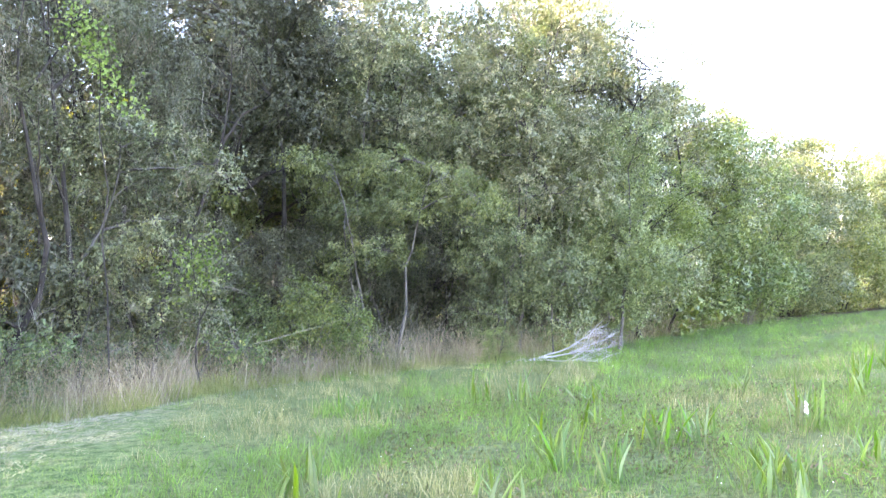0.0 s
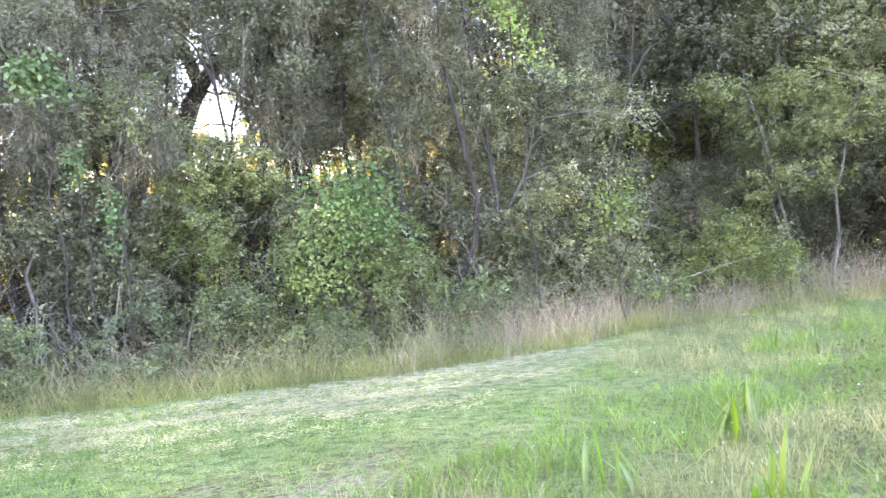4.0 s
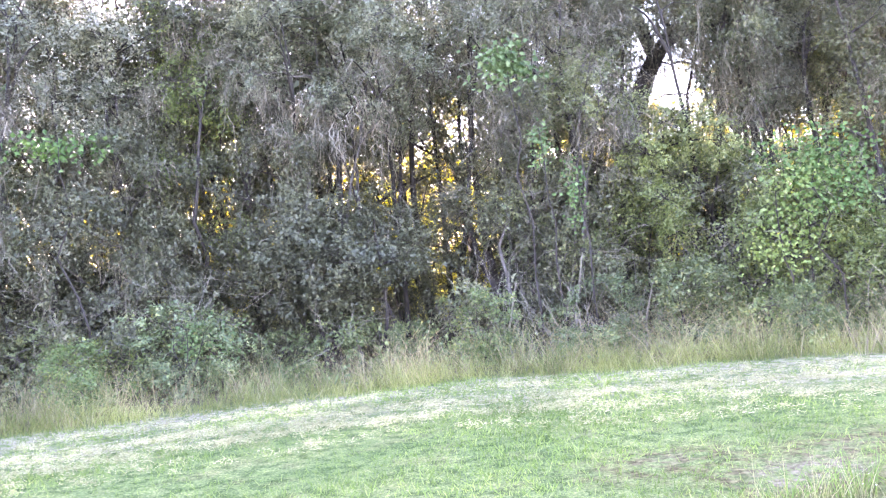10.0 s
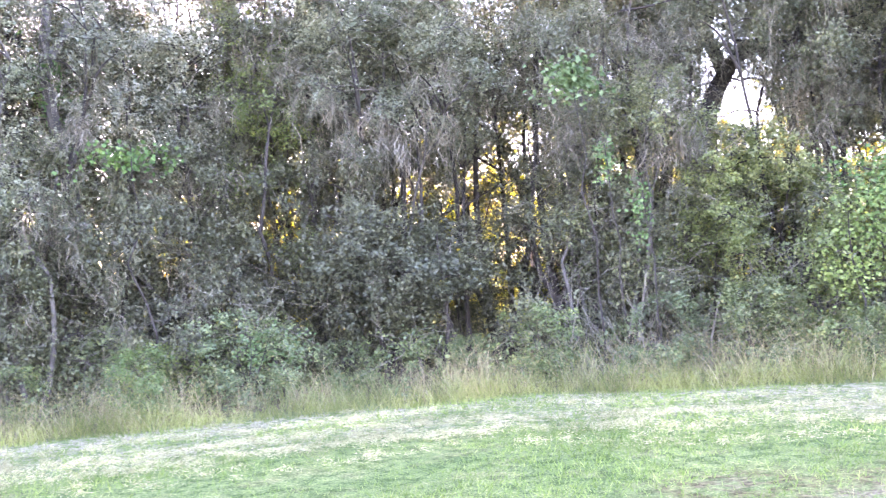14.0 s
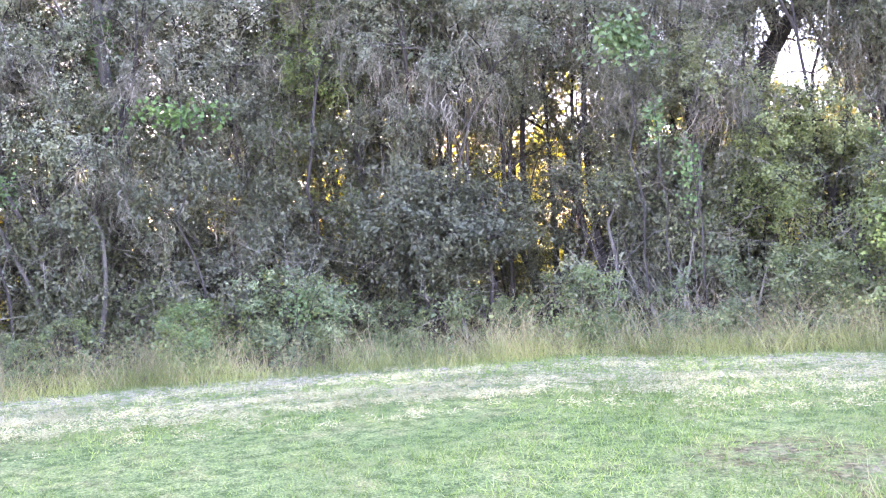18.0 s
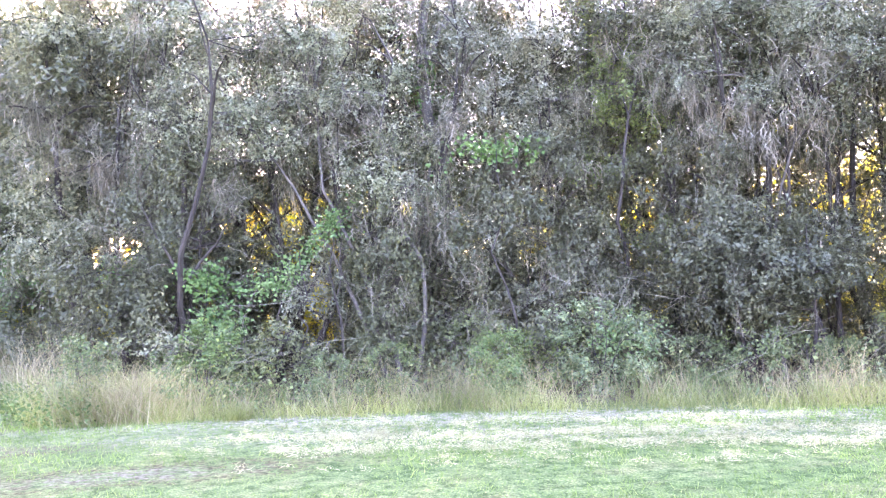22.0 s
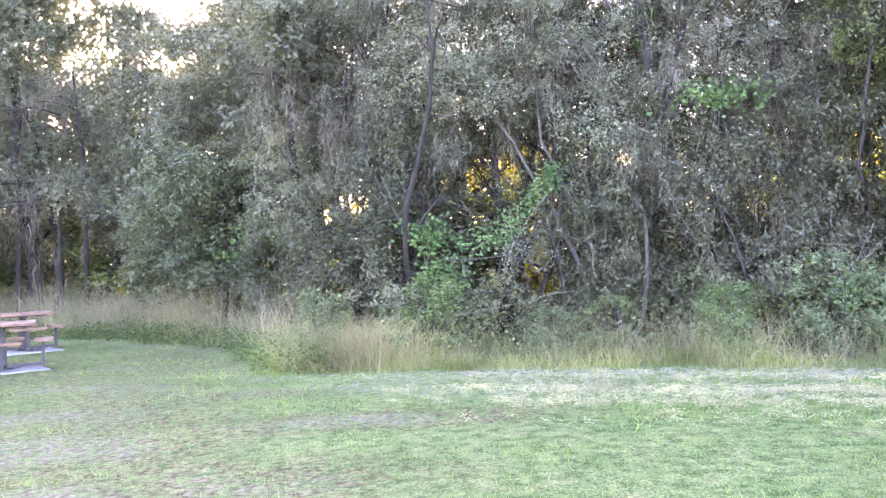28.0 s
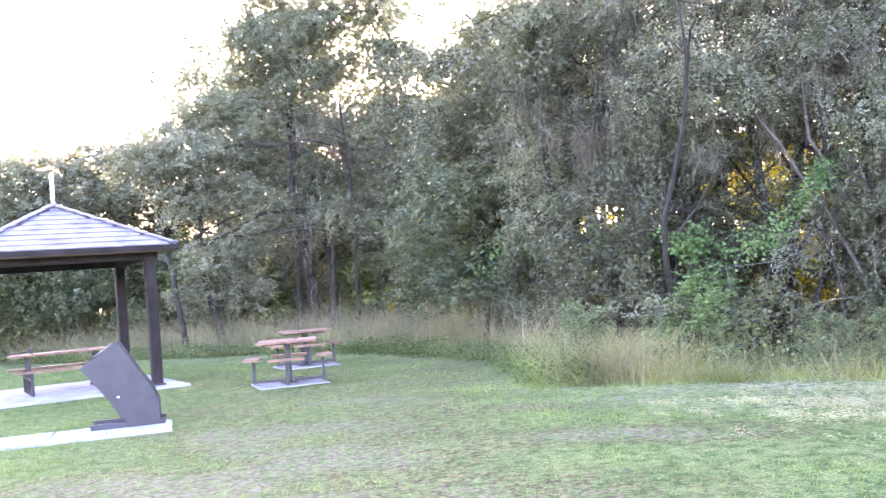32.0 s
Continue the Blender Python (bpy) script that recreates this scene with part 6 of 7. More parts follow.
# ---------------------------------------------------------------- picnic place
BLACK = surface("black_coated_steel", (0.018, 0.018, 0.022), (0.035, 0.035, 0.042), 6, 0.42, 0.0, 0.1, 90)
PANEL = surface("dark_grey_panel", (0.020, 0.020, 0.029), (0.034, 0.034, 0.046), 4, 0.38, 0.0, 0.08, 70)
REDWOOD = surface("red_brown_planks", (0.14, 0.072, 0.045), (0.25, 0.138, 0.088), 7, 0.55, 0.0, 0.3, 45)
CONCRETE = surface("pale_concrete", (0.23, 0.23, 0.24), (0.35, 0.35, 0.355), 2.5, 0.85, 0.0, 0.4, 50)
SHINGLE = surface("grey_lilac_shingle", (0.13, 0.12, 0.145), (0.24, 0.225, 0.26), 3, 0.7, 0.0, 0.4, 40)
TIMBER = surface("brown_painted_timber", (0.015, 0.0115, 0.011), (0.030, 0.023, 0.022), 4, 0.6, 0.0, 0.3, 40)
TIMBER.node_tree.nodes["Principled BSDF"].inputs["Specular IOR Level"].default_value = 0.15
SOFFIT = surface("brown_soffit_boards", (0.14, 0.085, 0.06), (0.22, 0.14, 0.10), 5, 0.7)
FINIAL = surface("pale_pink_pole", (0.55, 0.47, 0.45), (0.68, 0.60, 0.58), 5, 0.5)
WHITE = surface("white_painted_metal", (0.70, 0.68, 0.66), (0.82, 0.80, 0.78), 5, 0.45)


def block(sx, sy, sz, bevel=0.008, m=None):
    bm = bmesh.new()
    bmesh.ops.create_cube(bm, size=1.0, matrix=Matrix.Diagonal((sx, sy, sz, 1)))
    if bevel:
        bmesh.ops.bevel(bm, geom=bm.edges[:], offset=bevel, segments=2, affect="EDGES")
    if m:
        bm.transform(m)
    return bm


def box_part(name, parent, mat, size, place, turn=(0, 0, 0), bevel=0.008, label=""):
    return part(name, block(*size, bevel, pose(*place, *turn)), mat, parent, label)


def pipe(a, b, r, sides=10):
    a, b = Vector(a), Vector(b)
    bm = bmesh.new()
    d = b - a
    bmesh.ops.create_cone(bm, cap_ends=True, segments=sides, radius1=r, radius2=r, depth=d.length,
                          matrix=Matrix.Translation((a + b) / 2) @ d.to_track_quat("Z", "Y").to_matrix().to_4x4())
    return bm


def prism(outline, depth):
    """An outline in x and z, drawn out along y."""
    bm = bmesh.new()
    front = [bm.verts.new((x, 0, z)) for x, z in outline]
    face = bm.faces.new(front)
    out = bmesh.ops.extrude_face_region(bm, geom=[face])
    bmesh.ops.translate(bm, verts=[v for v in out["geom"] if isinstance(v, bmesh.types.BMVert)], vec=(0, depth, 0))
    bmesh.ops.recalc_face_normals(bm, faces=bm.faces[:])
    bmesh.ops.bevel(bm, geom=bm.edges[:], offset=0.01, segments=2, affect="EDGES")
    return bm


def pedestal_table(m):
    """Square planked table on one post with four seats on arms."""
    t = new("pedestal_picnic_table")
    for i in range(6):
        box_part("plank", t, REDWOOD, (1.06, 0.166, 0.04), (0, -0.425 + 0.17 * i, 0.735), bevel=0.006)
    box_part("top_frame", t, BLACK, (0.9, 0.06, 0.05), (0, 0, 0.70))
    box_part("cross_frame", t, BLACK, (0.06, 0.9, 0.046), (0, 0, 0.70))
    box_part("post", t, BLACK, (0.11, 0.11, 0.70), (0, 0, 0.37))
    box_part("foot_plate", t, BLACK, (0.3, 0.3, 0.014), (0, 0, 0.027), bevel=0.003)
    for k in range(4):
        q = pose(0, 0, 0, 0, 0, 90 * k)
        part("arm", block(0.52, 0.05, 0.05, 0.006, q @ pose(0.34, 0, 0.06)), BLACK, t)
        part("seat_post", block(0.055, 0.055, 0.40, 0.006, q @ pose(0.60, 0, 0.23)), BLACK, t)
        part("seat", block(0.28, 0.62, 0.04, 0.006, q @ pose(0.62, 0, 0.45)), REDWOOD, t)
    t.matrix_basis = m
    return t


TABLE_1, TABLE_2 = Vector((-15.45, -7.13, 0.02)), Vector((-19.1, -8.4, 0.02))
first = pedestal_table(pose(*TABLE_1, 0, 0, 22))
tagged(first, "square red-brown planked picnic table with black pedestal on a concrete pad", "picnic table", "picnic tables on the lawn")
copy_thing(first, pose(*TABLE_2, 0, 0, 31))
for spot, turn in ((TABLE_1, 35), (TABLE_2, 40)):
    pad = part("concrete_pad", block(1.18, 1.18, 0.10, 0.012), CONCRETE)
    pad.matrix_basis = pose(spot.x, spot.y, -0.026, 0, 0, turn)
    tagged(pad, "flat pale grey concrete pad under a picnic table", "concrete pad", "picnic pads")


def bench_table(m):
    """Long table with two benches on steel frames."""
    t = new("long_picnic_table")
    for i in range(4):
        box_part("plank", t, REDWOOD, (1.85, 0.17, 0.04), (0, -0.27 + 0.18 * i, 0.745), bevel=0.006)
    for y in (-0.64, 0.64):
        for i in range(2):
            box_part("bench_plank", t, REDWOOD, (1.85, 0.135, 0.04), (0, y - 0.0725 + 0.145 * i, 0.45), bevel=0.006)
    for x in (-0.62, 0.62):
        for y in (-0.64, 0.64):
            box_part("bench_leg", t, BLACK, (0.055, 0.055, 0.43), (x, y, 0.215))
        for y in (-0.2, 0.2):
            box_part("leg", t, BLACK, (0.06, 0.06, 0.725), (x, y, 0.3625))
        box_part("stretcher", t, BLACK, (0.05, 1.22, 0.05), (x, 0, 0.30))
    t.matrix_basis = m
    return t


# the shelter: square, its front to the lawn
HUT = Vector((-16.1, -12.2, 0.05))
HUT_TURN = -45.0


def shelter():
    hut = new("picnic_shelter")
    half, roof = 1.45, 1.87
    for sx in (-1, 1):
        for sy in (-1, 1):
            post = box_part("post", hut, TIMBER, (0.19, 0.19, 2.5), (sx * half, sy * half, 1.25), bevel=0.012)
            part("base_plate", block(0.26, 0.26, 0.03, 0.004, pose(sx * half, sy * half, 0.015)), BLACK, post)
    for s in (-1, 1):
        box_part("beam", hut, TIMBER, (2 * half + 0.3, 0.12, 0.15), (0, s * half, 2.465))
        box_part("side_beam", hut, TIMBER, (0.12, 2 * half - 0.14, 0.14), (s * half, 0, 2.46))
        box_part("fascia", hut, TIMBER, (2 * roof + 0.06, 0.035, 0.10), (0, s * (roof + 0.01), 2.585), bevel=0.004)
        box_part("side_fascia", hut, TIMBER, (0.035, 2 * roof - 0.03, 0.098), (s * (roof + 0.01), 0, 2.585), bevel=0.004)
    box_part("soffit", hut, SOFFIT, (2 * roof - 0.04, 2 * roof - 0.04, 0.025), (0, 0, 2.535), bevel=0.002)
    apex = 3.58
    rise = apex - 2.62
    bm = bmesh.new()
    ring = [bm.verts.new((x * roof, y * roof, 2.62)) for x, y in ((-1, -1), (1, -1), (1, 1), (-1, 1))]
    tip = bm.verts.new((0, 0, apex))
    for i in range(4):
        bm.faces.new((ring[i], ring[(i + 1) % 4], tip))
    bm.faces.new(ring[::-1])
    deck = part("roof_deck", bm, SHINGLE, hut)
    slope = math.atan2(rise, roof)
    slant = math.hypot(rise, roof)
    rows = 9
    depth = slant / rows
    tile = bpy.data.meshes.new("shingle")
    bm = block(0.30, depth * 1.12, 0.022, 0.004)
    bm.to_mesh(tile)
    bm.free()
    tile.materials.append(SHINGLE)
    rest = bmesh.new()
    for side in range(4):
        turn = pose(0, 0, 0, 0, 0, 90 * side)
        for r in range(rows):
            q = (r + 0.5) / rows
            wide = roof * (1 - q)
            n = max(1, int(round(2 * wide / 0.30)))
            for i in range(n):
                x = -wide + (i + 0.5) * 2 * wide / n + (0.04 if r % 2 else -0.04) * (0.0 if n < 3 else 1.0)
                m = turn @ pose(x, -roof * (1 - q), 2.62 + rise * q, math.degrees(slope), 0, 0) @ Matrix.Translation((0, 0, 0.022)) @ pose(0, 0, 0, -5, 0, 0) @ Matrix.Diagonal((2 * wide / n / 0.305, 1, 1, 1))
                if side in (0, 3):
                    ob = new("shingle", tile)
                    ob.parent = deck
                    ob.matrix_basis = m
                else:
                    bmesh.ops.create_cube(rest, size=1.0, matrix=m @ Matrix.Diagonal((0.30, depth * 1.12, 0.022, 1)))
    tagged(part("far_shingling", rest, SHINGLE, deck), kind="stuff")
    for k in range(4):
        a = radians(45 + 90 * k)
        corner = Vector((math.cos(a) * roof * 1.414, math.sin(a) * roof * 1.414, 2.66))
        for i in range(9):
            p0 = corner.lerp(Vector((0, 0, apex + 0.05)), i / 9)
            p1 = corner.lerp(Vector((0, 0, apex + 0.05)), (i + 1.12) / 9)
            d = p1 - p0
            mm = Matrix.Translation((p0 + p1) / 2) @ d.to_track_quat("X", "Z").to_matrix().to_4x4()
            part("hip_cap", block(d.length, 0.17, 0.03, 0.006, mm @ pose(0, 0, 0.012, 0, 2.5, 0)), SHINGLE, deck)
    finial = part("finial", pipe((0, 0, apex), (0, 0, apex + 0.66), 0.04), FINIAL, hut, "white upright pole on the roof's tip")
    part("finial_cap", block(0.2, 0.2, 0.05, 0.012, pose(0, 0, apex + 0.04, 0, 0, 45)), SHINGLE, finial)
    hut.matrix_basis = pose(*HUT, 0, 0, HUT_TURN)
    return tagged(hut, "open square picnic shelter with brown posts and shingled roof", "shelter")


shelter()
slab = part("shelter_slab", block(3.9, 3.9, 0.14, 0.015), CONCRETE)
slab.matrix_basis = pose(HUT.x, HUT.y, -0.022, 0, 0, HUT_TURN)
tagged(slab, "pale concrete slab under the picnic shelter", "slab")
tagged(bench_table(pose(HUT.x + 0.1, HUT.y + 0.05, 0.05, 0, 0, HUT_TURN)), "long red-brown picnic table with benches under the shelter roof", "picnic table")


def camera_bag():
    """A small black thing with a long arm that lies on the long table."""
    b = new("black_tripod")
    part("head", block(0.10, 0.09, 0.10, 0.02, pose(0, 0, 0.06)), BLACK, b)
    for k, (dx, dy) in enumerate(((-0.46, 0.0), (-0.45, 0.05), (-0.44, -0.05))):
        part("leg", pipe((-0.03, dy * 0.3, 0.05), (dx, dy, 0.012), 0.011, 8), BLACK, b)
    b.matrix_basis = pose(HUT.x + 0.1 + 0.35, HUT.y + 0.05 - 0.42, 0.815, 0, 0, HUT_TURN + 180)
    return tagged(b, "small black folded tripod lying on a picnic table", "tripod")


camera_bag()


def walkway():
    w = tagged(new("walkway"), "pale grey concrete footpath of cast slabs", "footpath", kind="structure")
    for i in range(6):
        bm = block(1.45, 1.1, 0.12, 0.012, pose(0.72 + 1.46 * i, 0, -0.032))
        part("slab", bm, CONCRETE, w)
    w.matrix_basis = pose(-10.95, -6.72, 0, 0, 0, -59)
    return w


walkway()


def information_stand():
    """A slanted dark console on a foot, seen from its side."""
    s = new("information_stand")
    outline = [(0.0, 0.03), (0.0, 0.30), (-0.08, 0.48), (-0.48, 1.10), (-0.94, 0.80), (-0.42, 0.09), (-0.42, 0.03)]
    part("body", prism(outline, 0.62), PANEL, s)
    d = Vector((-0.94 + 0.48, 0, 0.80 - 1.10))
    a = math.degrees(math.atan2(-d.z, -d.x))
    mm = pose(-0.71, 0.31, 0.955, 0, -a, 0)
    face = part("display_panel", block(0.46, 0.54, 0.012, 0.003, mm @ pose(0, 0, 0.010)), BLACK, s, "dark glossy display face")
    part("display_card", block(0.30, 0.18, 0.006, 0.002, mm @ pose(0.06, 0.0, 0.019)), WHITE, face)
    for y in (0.05, 0.57):
        part("foot", block(0.92, 0.07, 0.07, 0.006, pose(-0.40, y, 0.035)), PANEL, s)
    part("rear_stay", block(0.05, 0.4, 0.34, 0.006, pose(-0.50, 0.31, 0.19, 0, -30, 0)), BLACK, s)
    part("lock", block(0.035, 0.008, 0.018, 0.003, pose(-0.50, -0.003, 0.40)), WHITE, s, "small pale lock plate")
    s.matrix_basis = pose(-11.02, -6.92, 0.025, 0, 0, 121)
    return tagged(s, "slanted dark grey information stand on a concrete path", "sign stand")


information_stand()


# ---------------------------------------------------------------- dead wood, vines and large-leaved plants
def fallen_branch():
    rng = np.random.default_rng(8)
    root = new("fallen_branch")
    spread = [((0.0, 0, 0.08), (1.25, 0.15, 0.30), (1.75, 0.2, 0.92)), ((0.1, 0.05, 0.06), (0.9, -0.3, 0.10), (1.6, -0.75, 0.03)), ((0.3, 0, 0.12), (1.0, 0.25, 0.20), (2.1, 0.35, 0.36)), ((0.2, 0, 0.1), (1.2, 0.1, 0.2), (2.0, 0.2, 0.62)), ((0.0, 0, 0.08), (-0.25, 0.0, 0.07), (-0.5, 0.05, 0.04))]
    for k, (a, b, c) in enumerate(spread):
        q = np.linspace(0, 1, 9)[:, None]
        pts = np.array(a) * (1 - q) ** 2 + 2 * np.array(b) * q * (1 - q) + np.array(c) * q ** 2 + rng.normal(size=(9, 3)) * 0.015
        tube = Tubes(6)
        tube.add(pts, np.linspace(0.026, 0.006, 9))
        link_mesh("limb", tube.mesh("limb"), DEADWOOD, root)
        if k == 4:
            continue
        twig = Tubes(3)
        for i in range(44):
            s = pts[rng.integers(4, 9)]
            way = unit(np.array([0.9, 0.1, 0.32]) + rng.normal(size=3) * 0.5)
            ln = rng.uniform(0.25, 0.75)
            g = np.linspace(0, 1, 5)[:, None]
            tp = s + way * ln * g + rng.normal(size=3) * 0.12 * g ** 2
            tp[:, 2] = np.maximum(tp[:, 2], 0.02)
            twig.add(tp, np.linspace(0.0055, 0.002, 5))
        tagged(link_mesh("twigwork", twig.mesh("twigwork"), DEADWOOD, root), kind="stuff")
    root.matrix_basis = pose(1.6, 19.6, 0, 0, 0, 8) @ Matrix.Diagonal((0.86, 0.86, 0.70, 1))
    return tagged(root, "bleached fallen branch with fine bare twigs on the grass", "branch")


fallen_branch()


def dead_brush(az, d, h, seed):
    rng = np.random.default_rng(seed)
    root = new("dead_brush")
    twig = Tubes(3)
    for i in range(38):
        s = np.array([rng.normal() * 0.25, rng.normal() * 0.25, 0.0])
        way = unit(np.array([rng.normal() * 0.7, rng.normal() * 0.7, 1.0]))
        g = np.linspace(0, 1, 6)[:, None]
        twig.add(s + way * h * rng.uniform(0.5, 1.1) * g + rng.normal(size=3) * 0.35 * g ** 2, np.linspace(0.008, 0.002, 6))
    tagged(link_mesh("twigwork", twig.mesh("twigwork"), TWIG, root), kind="stuff")
    stem = Tubes(5)
    stem.add(np.array([(0, 0, -0.05), (0.05, 0, h * 0.4), (0.2, 0.1, h)]), [0.03, 0.02, 0.006])
    link_mesh("stem", stem.mesh("stem"), TWIG, root)
    root.matrix_basis = Matrix.Translation(at(az, d))
    return tagged(root, "bare grey-brown dead bush at the wood's edge", "dead bush", "dead bushes")


for az, d, h, seed in ((-17.5, 36.5, 2.6, 1), (-9.5, 25.0, 1.6, 2), (8.0, 18.2, 1.0, 3), (3.0, 19.6, 1.1, 4), (44.5, 14.4, 1.5, 5), (48.5, 14.6, 1.2, 6), (40.5, 14.2, 1.1, 7), (15.0, 16.9, 1.3, 8)):
    dead_brush(az, d, h, seed)


def vine(az, el, d, width, height, count, leaf, seed, slant=0.0, mat=LEAF_VINE):
    """A patch of climbing leaves that hangs on the wood's face."""
    rng = np.random.default_rng(seed)
    root = new("climbing_vine")
    side = np.array([-math.cos(radians(az)), -math.sin(radians(az)), 0])
    count = int(count * 2.6)
    tuft = np.clip(rng.normal(size=(max(4, count // 14), 2)) * 0.3, -0.6, 0.6)
    pick = rng.integers(len(tuft), size=count)
    u, w = tuft[pick, 0] + rng.normal(size=count) * 0.12, tuft[pick, 1] + rng.normal(size=count) * 0.12
    pos = side * (u * width)[:, None] + np.array([0, 0, 1.0]) * (w * height + slant * u * width)[:, None] + rng.normal(size=(count, 3)) * 0.07
    front = np.array(at(az, -1.0))
    v, f = leaves_np(rng, pos, np.tile(front, (count, 1)) * 1.2, leaf * 0.60, leaf * 0.52, 0.7)
    tagged(link_mesh("foliage", np_mesh("foliage", v, [f]), mat, root), kind="stuff")
    z = 1.55 + d * math.tan(radians(el))
    stem = Tubes(4)
    q = np.linspace(0, 1, 8)[:, None]
    stem.add(np.array([0, 0, 0.5 * height]) * (1 - q) + np.array([0.1, 0.1, -z]) * q + rng.normal(size=(8, 3)) * 0.08 * np.sin(q * 3.14), np.linspace(0.008, 0.02, 8))
    link_mesh("stem", stem.mesh("stem"), BARK, root)
    root.matrix_basis = Matrix.Translation(at(az, d, z))
    return tagged(root, "bright green large-leaved climbing vine on the trees", "vine", "climbing vines")


# direction, height angle, distance, width, height, leaves, leaf size
vine(47.0, 11.4, 14.2, 0.85, 0.55, 161, 0.16, 1)
vine(73.2, 8.4, 14.6, 1.1, 0.3, 110, 0.14, 2)
vine(19.9, 13.6, 15.2, 0.85, 0.9, 210, 0.12, 3, 1.3, LEAF_LIGHT)
vine(14.8, 1.6, 15.9, 0.8, 0.9, 204, 0.11, 4, 0.0, LEAF_LIGHT)
vine(85.2, 2.3, 15.0, 1.0, 0.35, 170, 0.10, 5, -1.05)
vine(83.2, 4.2, 15.0, 0.45, 0.3, 80, 0.11, 15)
vine(87.0, 0.8, 15.1, 0.6, 0.35, 80, 0.11, 16)
vine(95.5, 1.8, 16.6, 0.5, 0.4, 70, 0.12, 17)
vine(90.5, 1.0, 15.2, 0.85, 0.35, 150, 0.13, 6)
vine(90.2, -1.2, 15.0, 0.7, 0.4, 102, 0.12, 8)
vine(32.5, 0.0, 13.6, 1.0, 1.2, 230, 0.10, 9, 0.0, LEAF_LIGHT)
vine(30.0, 3.5, 13.8, 1.4, 1.0, 323, 0.12, 10)
vine(66.0, -3.0, 14.2, 0.9, 0.5, 153, 0.10, 11)
vine(45.5, 6.2, 14.4, 0.25, 0.6, 68, 0.10, 12)
vine(43.5, 3.6, 14.2, 0.25, 0.8, 68, 0.10, 13)
vine(101.0, 1.4, 19.6, 1.4, 0.8, 204, 0.13, 14)


def bearded_stem(az, d, top, length, width, seed):
    """A slim bare stem whose side limbs carry thick beards of moss."""
    rng = np.random.default_rng(seed)
    root = new("bearded_oak_stem")
    side = np.array([-math.cos(radians(az)), -math.sin(radians(az)), 0])
    q = np.linspace(0, 1, 9)[:, None]
    lean = side * rng.normal() * 0.35
    axis = np.array([0, 0, -0.15]) * (1 - q) + (lean + np.array([0, 0, top + 0.9])) * q + side * np.sin(q * 3.14) * rng.normal() * 0.2
    tube = Tubes(7)
    tube.add(axis, np.linspace(0.085, 0.025, 9))
    link_mesh("trunk", tube.mesh("trunk"), BARK, root)
    roots = []
    for s in (-1, 1, 0.4):
        start = np.array([np.interp(top - 0.25 * abs(s), axis[:, 2], axis[:, k]) for k in range(3)])
        end = start + side * s * width * rng.uniform(0.45, 0.7) + np.array([0, 0, rng.uniform(-0.1, 0.3)]) - np.array(at(az, 0.35))
        mid = (start + end) / 2 + np.array([0, 0, 0.22])
        pts = start * (1 - q) ** 2 + 2 * mid * q * (1 - q) + end * q ** 2
        limb = Tubes(5)
        limb.add(pts, np.linspace(0.035, 0.01, 9))
        link_mesh("limb", limb.mesh("limb"), BARK, root)
        roots.append(pts[2:])
    roots = np.concatenate(roots)
    tassels = roots[rng.integers(len(roots), size=17)] + rng.normal(size=(17, 3)) * np.array([0.08, 0.08, 0.12])
    v, f = beard_strands(rng, tassels, length * rng.uniform(0.15, 1.0, 17) ** 1.3, rng.uniform(0.1, 0.22, 17), 36)
    tagged(link_mesh("moss", np_mesh("moss", v, [f]), MOSS, root, "thick beards of hanging grey moss"), kind="stuff")
    root.matrix_basis = Matrix.Translation(at(az, d))
    return tagged(root, "slim dark oak stem with thick beards of moss", "tree", "bearded stems")


# direction, distance, height of the limbs, beard length, width
for k, (az, d, top, length, width) in enumerate(((59.2, 15.4, 4.4, 1.5, 1.5), (41.6, 15.6, 4.0, 1.1, 1.1), (33.7, 16.0, 3.9, 1.2, 1.0), (94.9, 16.6, 4.1, 1.3, 0.9), (97.4, 17.2, 5.0, 1.2, 1.4), (81.6, 15.8, 4.6, 1.0, 1.6),
                                                 (72.2, 15.4, 3.5, 1.1, 0.9), (63.4, 15.8, 4.9, 0.9, 1.2), (52.6, 16.2, 4.8, 1.2, 1.4), (48.2, 15.6, 5.0, 1.1, 1.5), (86.6, 16.4, 4.5, 0.9, 1.4), (112.2, 28.6, 3.6, 1.6, 2.6), (114.0, 29.6, 4.4, 1.7, 2.4), (110.6, 28.8, 6.4, 1.5, 2.4), (26.4, 16.4, 5.2, 1.3, 1.6))):
    bearded_stem(az, d + (0.8 if d < 20 else 0.3), top, length, width, 40 + k)


